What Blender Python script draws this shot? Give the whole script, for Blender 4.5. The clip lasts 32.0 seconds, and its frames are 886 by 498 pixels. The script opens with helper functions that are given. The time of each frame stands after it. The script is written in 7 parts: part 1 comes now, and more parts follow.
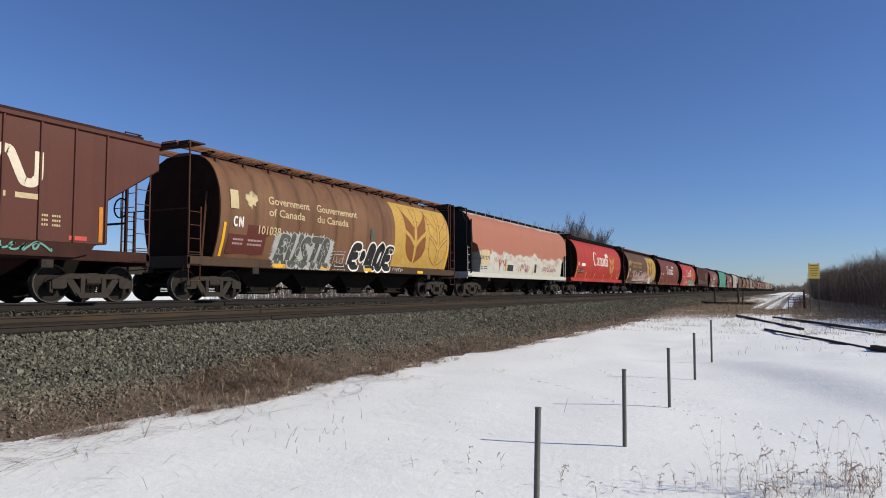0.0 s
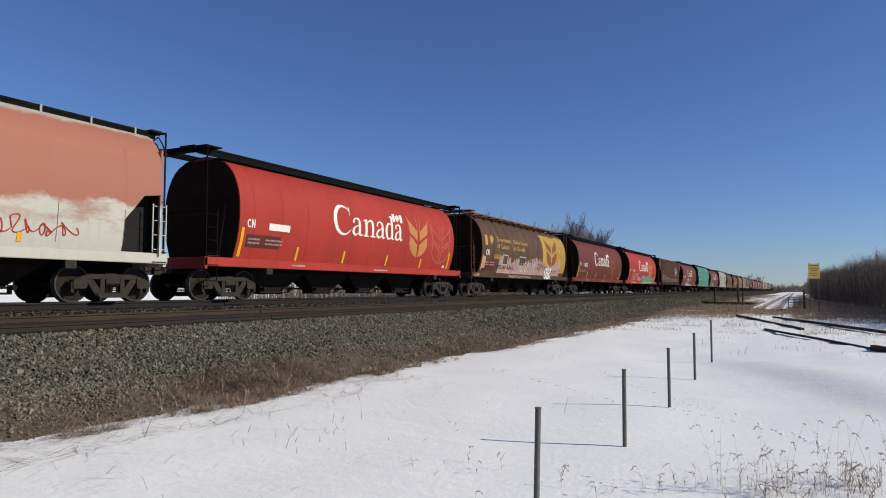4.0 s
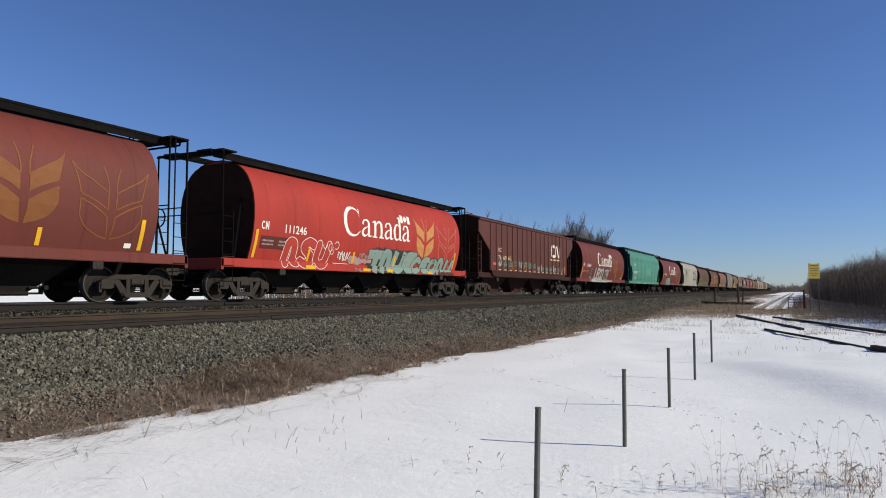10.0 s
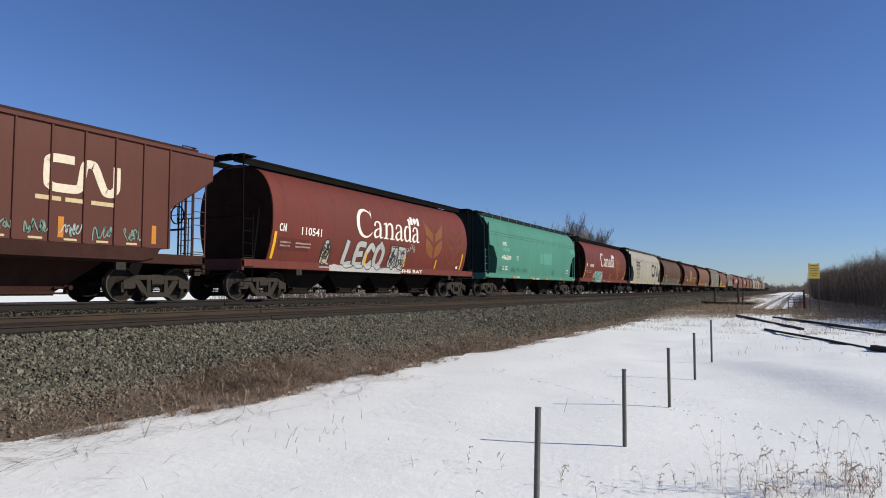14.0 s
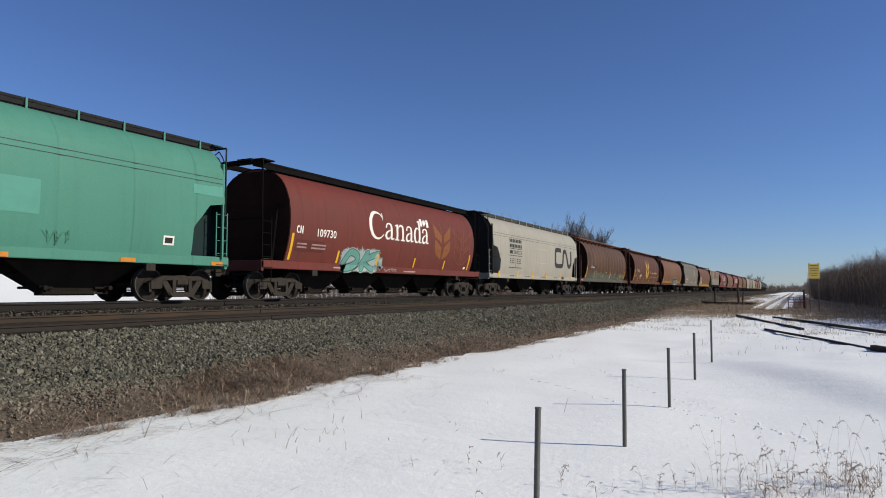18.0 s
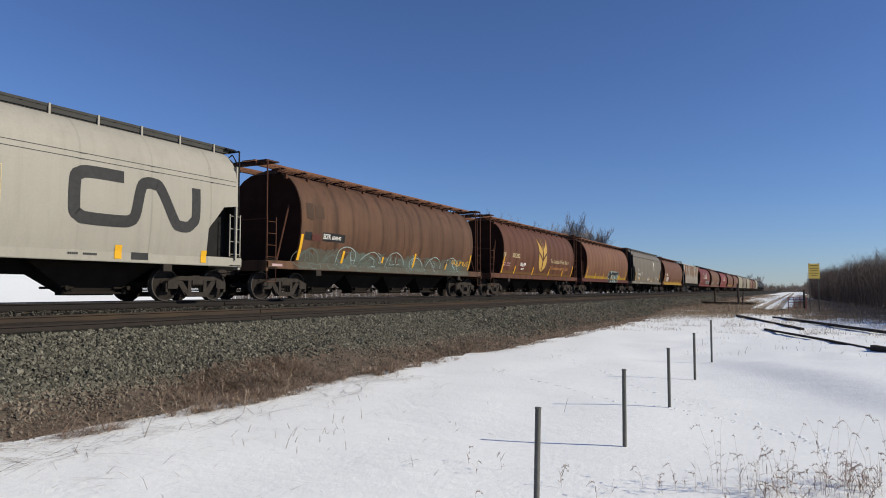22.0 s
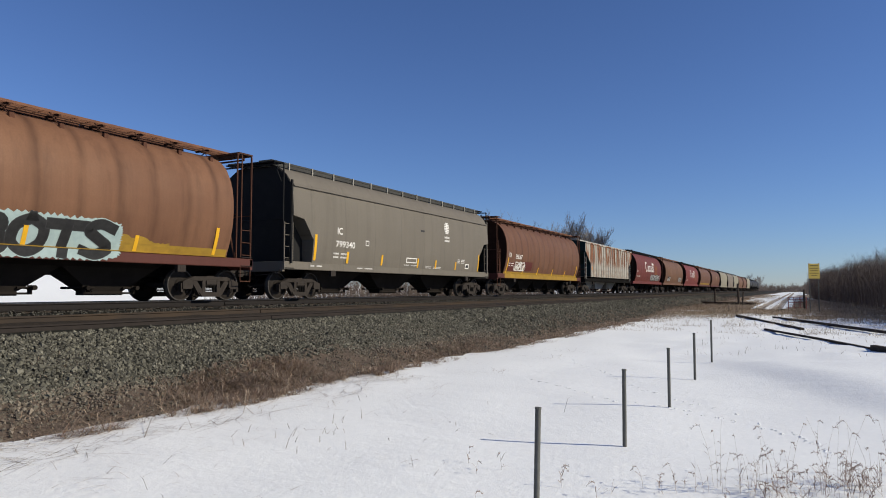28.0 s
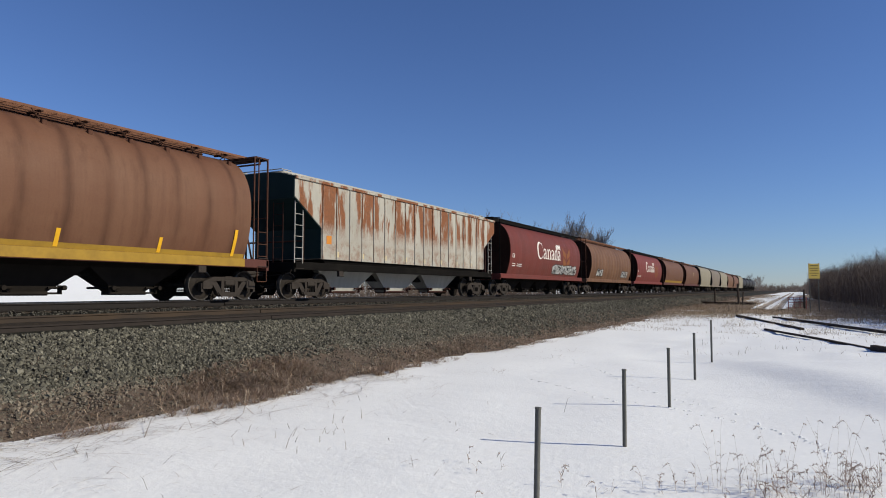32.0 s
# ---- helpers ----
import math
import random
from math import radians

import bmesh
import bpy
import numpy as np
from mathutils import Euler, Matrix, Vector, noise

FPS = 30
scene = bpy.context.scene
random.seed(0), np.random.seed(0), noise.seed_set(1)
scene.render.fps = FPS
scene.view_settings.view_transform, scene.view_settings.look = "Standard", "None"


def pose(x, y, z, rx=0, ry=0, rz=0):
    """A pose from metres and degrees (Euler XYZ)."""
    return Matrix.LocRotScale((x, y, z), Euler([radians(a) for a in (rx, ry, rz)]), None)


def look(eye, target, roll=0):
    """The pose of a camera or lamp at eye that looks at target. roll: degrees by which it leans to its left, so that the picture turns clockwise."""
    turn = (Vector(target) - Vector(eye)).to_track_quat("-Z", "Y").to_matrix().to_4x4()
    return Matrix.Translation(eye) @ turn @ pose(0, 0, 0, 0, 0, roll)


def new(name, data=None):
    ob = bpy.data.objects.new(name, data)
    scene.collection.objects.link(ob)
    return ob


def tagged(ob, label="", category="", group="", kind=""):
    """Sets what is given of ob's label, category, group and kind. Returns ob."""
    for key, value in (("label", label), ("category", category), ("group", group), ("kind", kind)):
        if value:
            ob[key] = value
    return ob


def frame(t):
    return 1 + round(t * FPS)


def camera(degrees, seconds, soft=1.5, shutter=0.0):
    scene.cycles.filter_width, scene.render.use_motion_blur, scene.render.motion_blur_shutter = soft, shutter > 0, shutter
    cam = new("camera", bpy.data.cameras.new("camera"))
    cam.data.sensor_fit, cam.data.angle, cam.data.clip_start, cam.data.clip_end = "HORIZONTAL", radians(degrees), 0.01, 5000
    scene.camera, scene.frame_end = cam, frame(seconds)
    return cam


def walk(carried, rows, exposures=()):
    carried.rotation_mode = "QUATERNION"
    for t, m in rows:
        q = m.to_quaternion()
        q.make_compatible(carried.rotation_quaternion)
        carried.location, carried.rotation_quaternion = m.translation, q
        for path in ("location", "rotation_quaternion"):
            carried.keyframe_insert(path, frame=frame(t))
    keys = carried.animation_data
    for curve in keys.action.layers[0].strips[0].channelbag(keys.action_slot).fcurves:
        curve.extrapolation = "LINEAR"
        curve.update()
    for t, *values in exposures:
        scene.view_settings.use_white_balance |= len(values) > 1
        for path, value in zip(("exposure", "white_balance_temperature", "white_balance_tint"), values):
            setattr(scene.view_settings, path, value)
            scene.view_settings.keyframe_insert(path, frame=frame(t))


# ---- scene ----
CLIP = 32.0
SPEED = 8.886          # metres a second, towards -x
TRACK_Y = 16.4         # centre line of the track; z = 0 is the top of the rails
EYE = Vector((0.0, 0.0, 0.30))
YAW, PITCH = radians(27.351), radians(3.458)
cam = camera(65.97, CLIP, soft=1.0)
AIM = EYE + Vector((math.cos(YAW) * math.cos(PITCH), math.sin(YAW) * math.cos(PITCH), math.sin(PITCH)))
walk(cam, [(0.0, look(EYE, AIM)), (CLIP, look(EYE, AIM))], [(0.0, 0.02), (1.0, -0.07), (3.0, -0.10), (6.0, 0.01), (9.0, 0.01), (12.0, 0.0), (14.5, 0.06), (18.0, -0.02), (21.0, -0.04), (23.0, 0.07), (24.0, 0.08), (25.5, 0.06), (28.0, 0.0), (CLIP, 0.0)])

# ---- light ----
SUN_EL, SUN_ROT = radians(28.0), radians(166.4)
world = bpy.data.worlds.new("sky")
scene.world = world
world.use_nodes = True
wn = world.node_tree.nodes
sky = wn.new("ShaderNodeTexSky")
sky.sky_type = "NISHITA"
sky.sun_disc = False
sky.sun_elevation, sky.sun_rotation = SUN_EL, SUN_ROT
sky.altitude, sky.air_density, sky.dust_density, sky.ozone_density = 700, 1.0, 0.10, 4.0
wn["Background"].inputs["Strength"].default_value = 0.086
clear = wn.new("ShaderNodeMix")
clear.data_type, clear.blend_type = "RGBA", "MULTIPLY"
clear.inputs["Factor"].default_value = 1.0
clear.inputs[7].default_value = (0.775, 0.885, 1.19, 1)
world.node_tree.links.new(sky.outputs["Color"], clear.inputs[6])
world.node_tree.links.new(clear.outputs[2], wn["Background"].inputs["Color"])
sun = new("sun", bpy.data.lights.new("sun", "SUN"))
sun.data.energy, sun.data.angle, sun.data.color = 5.0, radians(0.53), (1.0, 0.925, 0.755)
SUN_DIR = Vector((math.sin(SUN_ROT) * math.cos(SUN_EL), math.cos(SUN_ROT) * math.cos(SUN_EL), math.sin(SUN_EL)))
sun.matrix_world = look(SUN_DIR * 60, (0, 0, 0))


# ---- materials ----
def shade(name, rough=0.8, metal=0.0, spec=0.5):
    m = bpy.data.materials.new(name)
    m.use_nodes = True
    b = m.node_tree.nodes["Principled BSDF"]
    b.inputs["Roughness"].default_value = rough
    b.inputs["Metallic"].default_value = metal
    b.inputs["Specular IOR Level"].default_value = spec
    return m, m.node_tree, b


def noise_node(t, vec, scale, detail=5.0, rough=0.6):
    n = t.nodes.new("ShaderNodeTexNoise")
    n.inputs["Scale"].default_value, n.inputs["Detail"].default_value, n.inputs["Roughness"].default_value = scale, detail, rough
    t.links.new(vec, n.inputs["Vector"])
    return n.outputs["Fac"]


def stretch(t, vec, sx, sy, sz):
    n = t.nodes.new("ShaderNodeMapping")
    n.inputs["Scale"].default_value = (sx, sy, sz)
    t.links.new(vec, n.inputs["Vector"])
    return n.outputs["Vector"]


def ramp(t, fac, lo, hi):
    n = t.nodes.new("ShaderNodeMapRange")
    n.inputs["From Min"].default_value, n.inputs["From Max"].default_value = lo, hi
    t.links.new(fac, n.inputs["Value"])
    return n.outputs["Result"]


def times(t, a, k):
    n = t.nodes.new("ShaderNodeMath")
    n.operation = "MULTIPLY"
    t.links.new(a, n.inputs[0])
    if isinstance(k, float):
        n.inputs[1].default_value = k
    else:
        t.links.new(k, n.inputs[1])
    return n.outputs[0]


def mixed(t, fac, a, b):
    n = t.nodes.new("ShaderNodeMix")
    n.data_type = "RGBA"
    if isinstance(fac, float):
        n.inputs["Factor"].default_value = fac
    else:
        t.links.new(fac, n.inputs["Factor"])
    for sock, v in ((n.inputs[6], a), (n.inputs[7], b)):
        if isinstance(v, tuple):
            sock.default_value = (*v, 1)
        else:
            t.links.new(v, sock)
    return n.outputs[2]


def bumped(t, b, height, strength, dist):
    n = t.nodes.new("ShaderNodeBump")
    n.inputs["Strength"].default_value, n.inputs["Distance"].default_value = strength, dist
    t.links.new(height, n.inputs["Height"])
    t.links.new(n.outputs["Normal"], b.inputs["Normal"])


def local(t, per_object=True):
    """Object coordinates, shifted by the object's own random number."""
    c = t.nodes.new("ShaderNodeTexCoord").outputs["Object"]
    if not per_object:
        return c
    r = t.nodes.new("ShaderNodeObjectInfo").outputs["Random"]
    n = t.nodes.new("ShaderNodeVectorMath")
    n.operation = "ADD"
    t.links.new(c, n.inputs[0])
    t.links.new(times(t, r, 57.0), n.inputs[1])
    return n.outputs[0]


def shifted(c, k):
    return tuple(min(1.0, x * k) for x in c)


def seam_shade(t, half, count, width):
    """Soft upright bands of painted groove shade along evenly set weld seams, broken up by a noise."""
    c = t.nodes.new("ShaderNodeTexCoord").outputs["Object"]
    sep = t.nodes.new("ShaderNodeSeparateXYZ")
    wave = noise_node(t, stretch(t, c, 0.9, 0.9, 0.7), 1.0, 3)
    t.links.new(c, sep.inputs[0])
    x = sep.outputs["X"]
    sway = t.nodes.new("ShaderNodeMath")
    sway.operation = "MULTIPLY_ADD"
    t.links.new(wave, sway.inputs[0])
    sway.inputs[1].default_value = width * 1.2
    t.links.new(x, sway.inputs[2])
    gap = t.nodes.new("ShaderNodeMath")
    gap.operation = "PINGPONG"
    off = t.nodes.new("ShaderNodeMath")
    off.operation = "ADD"
    pitch = 2 * half / count
    t.links.new(sway.outputs[0], off.inputs[0])
    off.inputs[1].default_value = half - pitch / 2 + 40 * pitch
    t.links.new(off.outputs[0], gap.inputs[0])
    gap.inputs[1].default_value = pitch / 2
    return times(t, ramp(t, gap.outputs[0], width, 0.0), ramp(t, noise_node(t, stretch(t, c, 1.3, 0.4, 0.45), 1.0, 5), 0.30, 0.62))


def paint(name, base, worn=None, rust=0.25, streak=0.35, rough=0.55, blotch=0.5, seams=None):
    """Weathered freight-car paint: faded blotches, streaks run down by rain, shade painted along seams, rust spots and
    fine grain.
    """
    m, t, b = shade(name, rough)
    worn = worn or shifted(base, 0.62)
    v = local(t)
    col = mixed(t, times(t, ramp(t, noise_node(t, stretch(t, v, 0.35, 0.35, 0.5), 1.0, 4), 0.35, 0.72), blotch), base, worn)
    runs = ramp(t, noise_node(t, stretch(t, v, 3.2, 3.2, 0.16), 1.0, 6, 0.65), 0.5, 0.8)
    col = mixed(t, times(t, runs, streak), col, shifted(worn, 0.55))
    cols = noise_node(t, stretch(t, v, 1.7, 0.01, 0.035), 1.0, 7, 0.75)
    col = mixed(t, times(t, ramp(t, cols, 0.42, 0.68), streak * 0.35), col, shifted(worn, 0.6))
    pale = noise_node(t, stretch(t, v, 2.6, 0.01, 0.05), 1.3, 6, 0.7)
    col = mixed(t, times(t, ramp(t, pale, 0.56, 0.78), streak * 0.22), col, shifted(base, 1.5))
    spots = ramp(t, noise_node(t, stretch(t, v, 2.2, 2.2, 0.9), 1.3, 8, 0.72), 0.60, 0.74)
    col = mixed(t, times(t, spots, rust), col, (0.13, 0.052, 0.022))
    # The shading of the seam grooves is mixed into the colour.
    if seams:
        half, count, width, depth = seams
        col = mixed(t, times(t, seam_shade(t, half, count, width), depth), col, shifted(worn, 0.38))
    fine = noise_node(t, v, 26.0, 6, 0.7)
    col = mixed(t, times(t, ramp(t, fine, 0.35, 0.75), 0.22), col, shifted(base, 0.5))
    t.links.new(col, b.inputs["Base Color"])
    t.links.new(ramp(t, fine, -0.7, 1.3), b.inputs["Roughness"])
    b.inputs["Specular IOR Level"].default_value = 0.15
    bumped(t, b, noise_node(t, stretch(t, v, 1.0, 1.0, 0.5), 1.6, 3), 0.25, 0.05)
    return m


def height_mask(t, fac, wobble, lo, hi):
    """0 to 1 over a height in the thing's own space, its edge broken by a noise."""
    sep = t.nodes.new("ShaderNodeSeparateXYZ")
    t.links.new(t.nodes.new("ShaderNodeTexCoord").outputs["Object"], sep.inputs[0])
    n = t.nodes.new("ShaderNodeMath")
    n.operation = "MULTIPLY_ADD"
    t.links.new(fac, n.inputs[0])
    n.inputs[1].default_value = wobble
    t.links.new(sep.outputs["Z"], n.inputs[2])
    return ramp(t, n.outputs[0], lo + wobble / 2, hi + wobble / 2)


def overpainted(name, upper, lower, worn):
    """Old paint above, patchy overpaint below and along the eave, worn through in clouds."""
    m, t, b = shade(name, 0.6, 0, 0.15)
    v = local(t)
    cloud = noise_node(t, stretch(t, v, 1.1, 1.1, 1.6), 0.8, 9, 0.62)
    fine = noise_node(t, v, 22.0, 6, 0.7)
    top = mixed(t, times(t, ramp(t, fine, 0.3, 0.8), 0.25), upper, shifted(upper, 0.7))
    white = mixed(t, times(t, ramp(t, fine, 0.3, 0.8), 0.35), lower, shifted(lower, 0.72))
    wear = ramp(t, noise_node(t, stretch(t, v, 0.9, 0.9, 2.2), 1.3, 9, 0.68), 0.47, 0.66)
    white = mixed(t, times(t, times(t, wear, height_mask(t, cloud, 0.5, 1.55, 1.95)), 0.8), white, worn)
    runs = ramp(t, noise_node(t, stretch(t, v, 3.2, 3.2, 0.16), 1.0, 6, 0.65), 0.52, 0.8)
    white = mixed(t, times(t, runs, 0.3), white, shifted(lower, 0.5))
    col = mixed(t, height_mask(t, cloud, 1.1, 2.30, 2.44), white, top)
    col = mixed(t, times(t, height_mask(t, cloud, 0.4, 4.28, 4.38), 0.85), col, white)
    t.links.new(col, b.inputs["Base Color"])
    bumped(t, b, noise_node(t, stretch(t, v, 1.0, 1.0, 0.5), 1.6, 3), 0.25, 0.05)
    return m


def rust_eaten(name, base, worn, rust, rust2):
    """White paint lost to rust that runs down from the roof."""
    m, t, b = shade(name, 0.7, 0, 0.15)
    v = local(t)
    fine = noise_node(t, v, 18.0, 7, 0.7)
    col = mixed(t, ramp(t, noise_node(t, stretch(t, v, 0.6, 0.6, 0.4), 1.0, 5), 0.35, 0.7), base, worn)
    red = mixed(t, ramp(t, fine, 0.35, 0.7), rust, rust2)
    tongues = noise_node(t, stretch(t, v, 1.5, 1.5, 0.30), 1.1, 9, 0.66)
    col = mixed(t, times(t, times(t, ramp(t, tongues, 0.47, 0.53), height_mask(t, fine, 1.0, 2.15, 2.75)), 0.95), col, red)
    low = noise_node(t, stretch(t, v, 1.4, 1.4, 1.6), 1.2, 9, 0.74)
    col = mixed(t, times(t, times(t, ramp(t, low, 0.46, 0.60), height_mask(t, low, 0.6, 2.25, 2.0)), 0.55), col, red)
    spots = noise_node(t, stretch(t, v, 2.6, 2.6, 1.1), 1.2, 9, 0.74)
    col = mixed(t, times(t, ramp(t, spots, 0.57, 0.68), 0.8), col, red)
    t.links.new(col, b.inputs["Base Color"])
    bumped(t, b, fine, 0.3, 0.01)
    return m


def plain(name, base, rough=0.8, metal=0.0, other=None, scale=6.0, bump=0.3, dist=0.01, per_object=True, spec=0.12):
    m, t, b = shade(name, rough, metal, spec)
    v = local(t, per_object)
    n = noise_node(t, v, scale, 7, 0.65)
    n2 = noise_node(t, v, scale * 0.13, 3)
    col = mixed(t, ramp(t, n, 0.3, 0.7), base, other or shifted(base, 0.6))
    col = mixed(t, times(t, ramp(t, n2, 0.35, 0.7), 0.5), col, shifted(base, 0.75))
    t.links.new(col, b.inputs["Base Color"])
    bumped(t, b, n, bump, dist)
    return m


def islands(name, colours, rough=0.85, spec=0.3):
    """One colour for each loose piece of a mesh."""
    m, t, b = shade(name, rough, 0.0, spec)
    g = t.nodes.new("ShaderNodeNewGeometry")
    r = t.nodes.new("ShaderNodeValToRGB")
    e = r.color_ramp.elements
    while len(e) < len(colours):
        e.new(0.5)
    for i, c in enumerate(colours):
        e[i].position = i / max(1, len(colours) - 1)
        e[i].color = (*c, 1)
    t.links.new(g.outputs["Random Per Island"], r.inputs["Fac"])
    n = noise_node(t, t.nodes.new("ShaderNodeTexCoord").outputs["Object"], 40.0, 4)
    col = mixed(t, times(t, n, 0.5), r.outputs["Color"], (0.03, 0.028, 0.026))
    t.links.new(col, b.inputs["Base Color"])
    return m


def snow_material():
    m, t, b = shade("snow", 0.65, 0, 0.25)
    c = t.nodes.new("ShaderNodeTexCoord").outputs["Object"]
    drift = noise_node(t, stretch(t, c, 0.5, 0.22, 1), 1.0, 5, 0.55)
    crust = noise_node(t, c, 9.0, 8, 0.7)
    specks = ramp(t, noise_node(t, c, 5.0, 9, 0.8), 0.69, 0.78)
    col = mixed(t, ramp(t, crust, 0.3, 0.75), (0.90, 0.91, 0.89), (0.835, 0.845, 0.84))
    col = mixed(t, times(t, specks, 0.35), col, (0.42, 0.36, 0.28))
    t.links.new(col, b.inputs["Base Color"])
    add = t.nodes.new("ShaderNodeMath")
    add.operation = "ADD"
    t.links.new(times(t, drift, 6.0), add.inputs[0])
    t.links.new(crust, add.inputs[1])
    bumped(t, b, add.outputs[0], 0.40, 0.03)
    return m


def earth_material(name, a, b2, c2, scale=3.0):
    m, t, b = shade(name, 0.95, 0, 0.15)
    v = t.nodes.new("ShaderNodeTexCoord").outputs["Object"]
    n = noise_node(t, v, scale, 8, 0.72)
    n2 = noise_node(t, v, scale * 6, 8, 0.7)
    col = mixed(t, ramp(t, n, 0.35, 0.65), a, b2)
    col = mixed(t, ramp(t, n2, 0.45, 0.75), col, c2)
    t.links.new(col, b.inputs["Base Color"])
    bumped(t, b, n2, 0.9, 0.05)
    return m


M_SNOW = snow_material()
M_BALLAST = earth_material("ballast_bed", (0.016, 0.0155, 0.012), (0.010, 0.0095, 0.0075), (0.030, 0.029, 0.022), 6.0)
M_FINES = earth_material("ballast_fines", (0.030, 0.024, 0.019), (0.020, 0.016, 0.014), (0.042, 0.034, 0.027), 5.0)
M_EARTH = earth_material("dead_grass_ground", (0.115, 0.086, 0.066), (0.070, 0.053, 0.042), (0.18, 0.138, 0.105), 2.2)
M_STRAWGROUND = earth_material("straw_covered_ground", (0.27, 0.20, 0.135), (0.17, 0.12, 0.085), (0.40, 0.325, 0.23), 1.6)
M_STONES = islands("ballast_stone", [(0.040, 0.038, 0.029), (0.105, 0.099, 0.074), (0.165, 0.155, 0.118), (0.024, 0.0225, 0.017), (0.265, 0.248, 0.192)])
M_BROWNSTONES = islands("earthy_brown_stone", [(0.080, 0.065, 0.048), (0.145, 0.119, 0.090), (0.185, 0.164, 0.126), (0.042, 0.034, 0.026), (0.27, 0.222, 0.17), (0.125, 0.092, 0.067)])
M_GRASS = islands("dry_grass", [(0.16, 0.092, 0.058), (0.25, 0.16, 0.10), (0.11, 0.06, 0.04), (0.40, 0.30, 0.20)])
# Darker grey-brown stones for the strip along the running rails.
M_BEDSTONES = islands("dark_track_stone", [(0.034, 0.030, 0.024), (0.062, 0.056, 0.044), (0.095, 0.087, 0.068), (0.024, 0.021, 0.017)])
M_MAT = islands("matted_dead_grass", [(0.24, 0.15, 0.105), (0.40, 0.285, 0.20), (0.12, 0.074, 0.053), (0.58, 0.47, 0.36), (0.18, 0.11, 0.08)])
M_STRAWBUNCH = islands("straw_bunches", [(0.27, 0.165, 0.11), (0.48, 0.35, 0.25), (0.14, 0.085, 0.06), (0.64, 0.53, 0.41), (0.36, 0.235, 0.16)])
M_WOODS = islands("grey_brown_woods", [(0.155, 0.110, 0.085), (0.20, 0.148, 0.116), (0.115, 0.082, 0.064), (0.29, 0.23, 0.185)])
M_STRAW = islands("pale_straw", [(0.36, 0.265, 0.175), (0.47, 0.365, 0.25), (0.26, 0.18, 0.12), (0.58, 0.475, 0.34)])
M_STALK = islands("dry_stalk", [(0.30, 0.205, 0.16), (0.42, 0.315, 0.25), (0.19, 0.125, 0.10), (0.50, 0.40, 0.33)])
M_TWIG = islands("bare_twigs", [(0.105, 0.078, 0.062), (0.15, 0.115, 0.092), (0.080, 0.060, 0.048), (0.22, 0.18, 0.15)])
M_FARTWIG = islands("pale_grey_twigs", [(0.20, 0.168, 0.148), (0.27, 0.232, 0.206), (0.15, 0.124, 0.11), (0.35, 0.31, 0.28)])
M_RAIL = plain("rusty_rail", (0.022, 0.0187, 0.0175), 0.8, 0.0, (0.016, 0.0137, 0.0127), 9.0)
M_OLDRAIL = plain("grey_brown_rail", (0.033, 0.0265, 0.0235), 0.85, 0.0, (0.024, 0.0195, 0.0175), 5.0)
M_RAILTOP = plain("polished_rail_head", (0.32, 0.32, 0.32), 0.3, 0.9, (0.22, 0.2, 0.19), 9.0)
M_SPARE = plain("ochre_rust_rail", (0.032, 0.026, 0.023), 0.85, 0.0, (0.056, 0.038, 0.024), 0.7)
M_TIE = plain("creosoted_tie", (0.030, 0.023, 0.018), 0.9, 0, (0.055, 0.042, 0.032), 12.0)
M_TIMBER = plain("old_timber", (0.045, 0.036, 0.030), 0.9, 0, (0.085, 0.068, 0.055), 10.0)
M_POST = plain("grey_steel_post", (0.10, 0.10, 0.092), 0.7, 0.0, (0.14, 0.138, 0.125), 14.0)
M_CAST = plain("cast_steel_truck", (0.040, 0.033, 0.0285), 0.85, 0.0, (0.022, 0.018, 0.0155), 7.0)
M_DARK = plain("sooty_black_steel", (0.0055, 0.005, 0.0048), 0.9, 0.0, (0.011, 0.010, 0.009), 1.5, spec=0.03)
M_WHEEL = plain("wheel_steel", (0.016, 0.0132, 0.0115), 0.8, 0.0, (0.027, 0.022, 0.019), 6.0)
M_TREAD = plain("bright_tread", (0.085, 0.078, 0.072), 0.6, 0.3, (0.05, 0.046, 0.043), 6.0)
M_YELLOW = plain("yellow_reflector", (0.66, 0.36, 0.02), 0.5, 0, (0.55, 0.29, 0.02), 8.0, 0.1)
M_ORANGE = plain("orange_patch", (0.50, 0.19, 0.03), 0.5, 0, (0.38, 0.15, 0.03), 8.0, 0.1)
M_WHITE = plain("white_lettering", (0.70, 0.685, 0.65), 0.55, 0, (0.56, 0.53, 0.49), 9.0, 0.1)
M_IVORY = plain("ivory_emblem_paint", (0.62, 0.555, 0.45), 0.6, 0, (0.50, 0.43, 0.33), 9.0, 0.1)
M_CREAM = plain("faded_cream_lettering", (0.50, 0.41, 0.25), 0.6, 0, (0.36, 0.28, 0.16), 9.0, 0.1)
M_GOLD = plain("gold_wheat_paint", (0.43, 0.275, 0.07), 0.6, 0, (0.31, 0.185, 0.05), 5.0, 0.1)
M_TANGOLD = plain("tan_wheat_paint", (0.43, 0.215, 0.075), 0.6, 0, (0.35, 0.15, 0.055), 4.0, 0.1)
M_ROSE = plain("rose_outline_paint", (0.44, 0.18, 0.12), 0.6, 0, (0.38, 0.12, 0.08), 4.0, 0.1)
M_DULLGOLD = plain("faded_gold_paint", (0.195, 0.078, 0.028), 0.6, 0, (0.155, 0.055, 0.023), 5.0, 0.1)
M_CHAR = plain("dark_grey_lettering", (0.028, 0.028, 0.029), 0.65, 0, (0.045, 0.045, 0.046), 7.0, 0.1)
M_BLACKP = plain("black_patch", (0.016, 0.016, 0.017), 0.55, 0, (0.03, 0.03, 0.03), 7.0, 0.1)
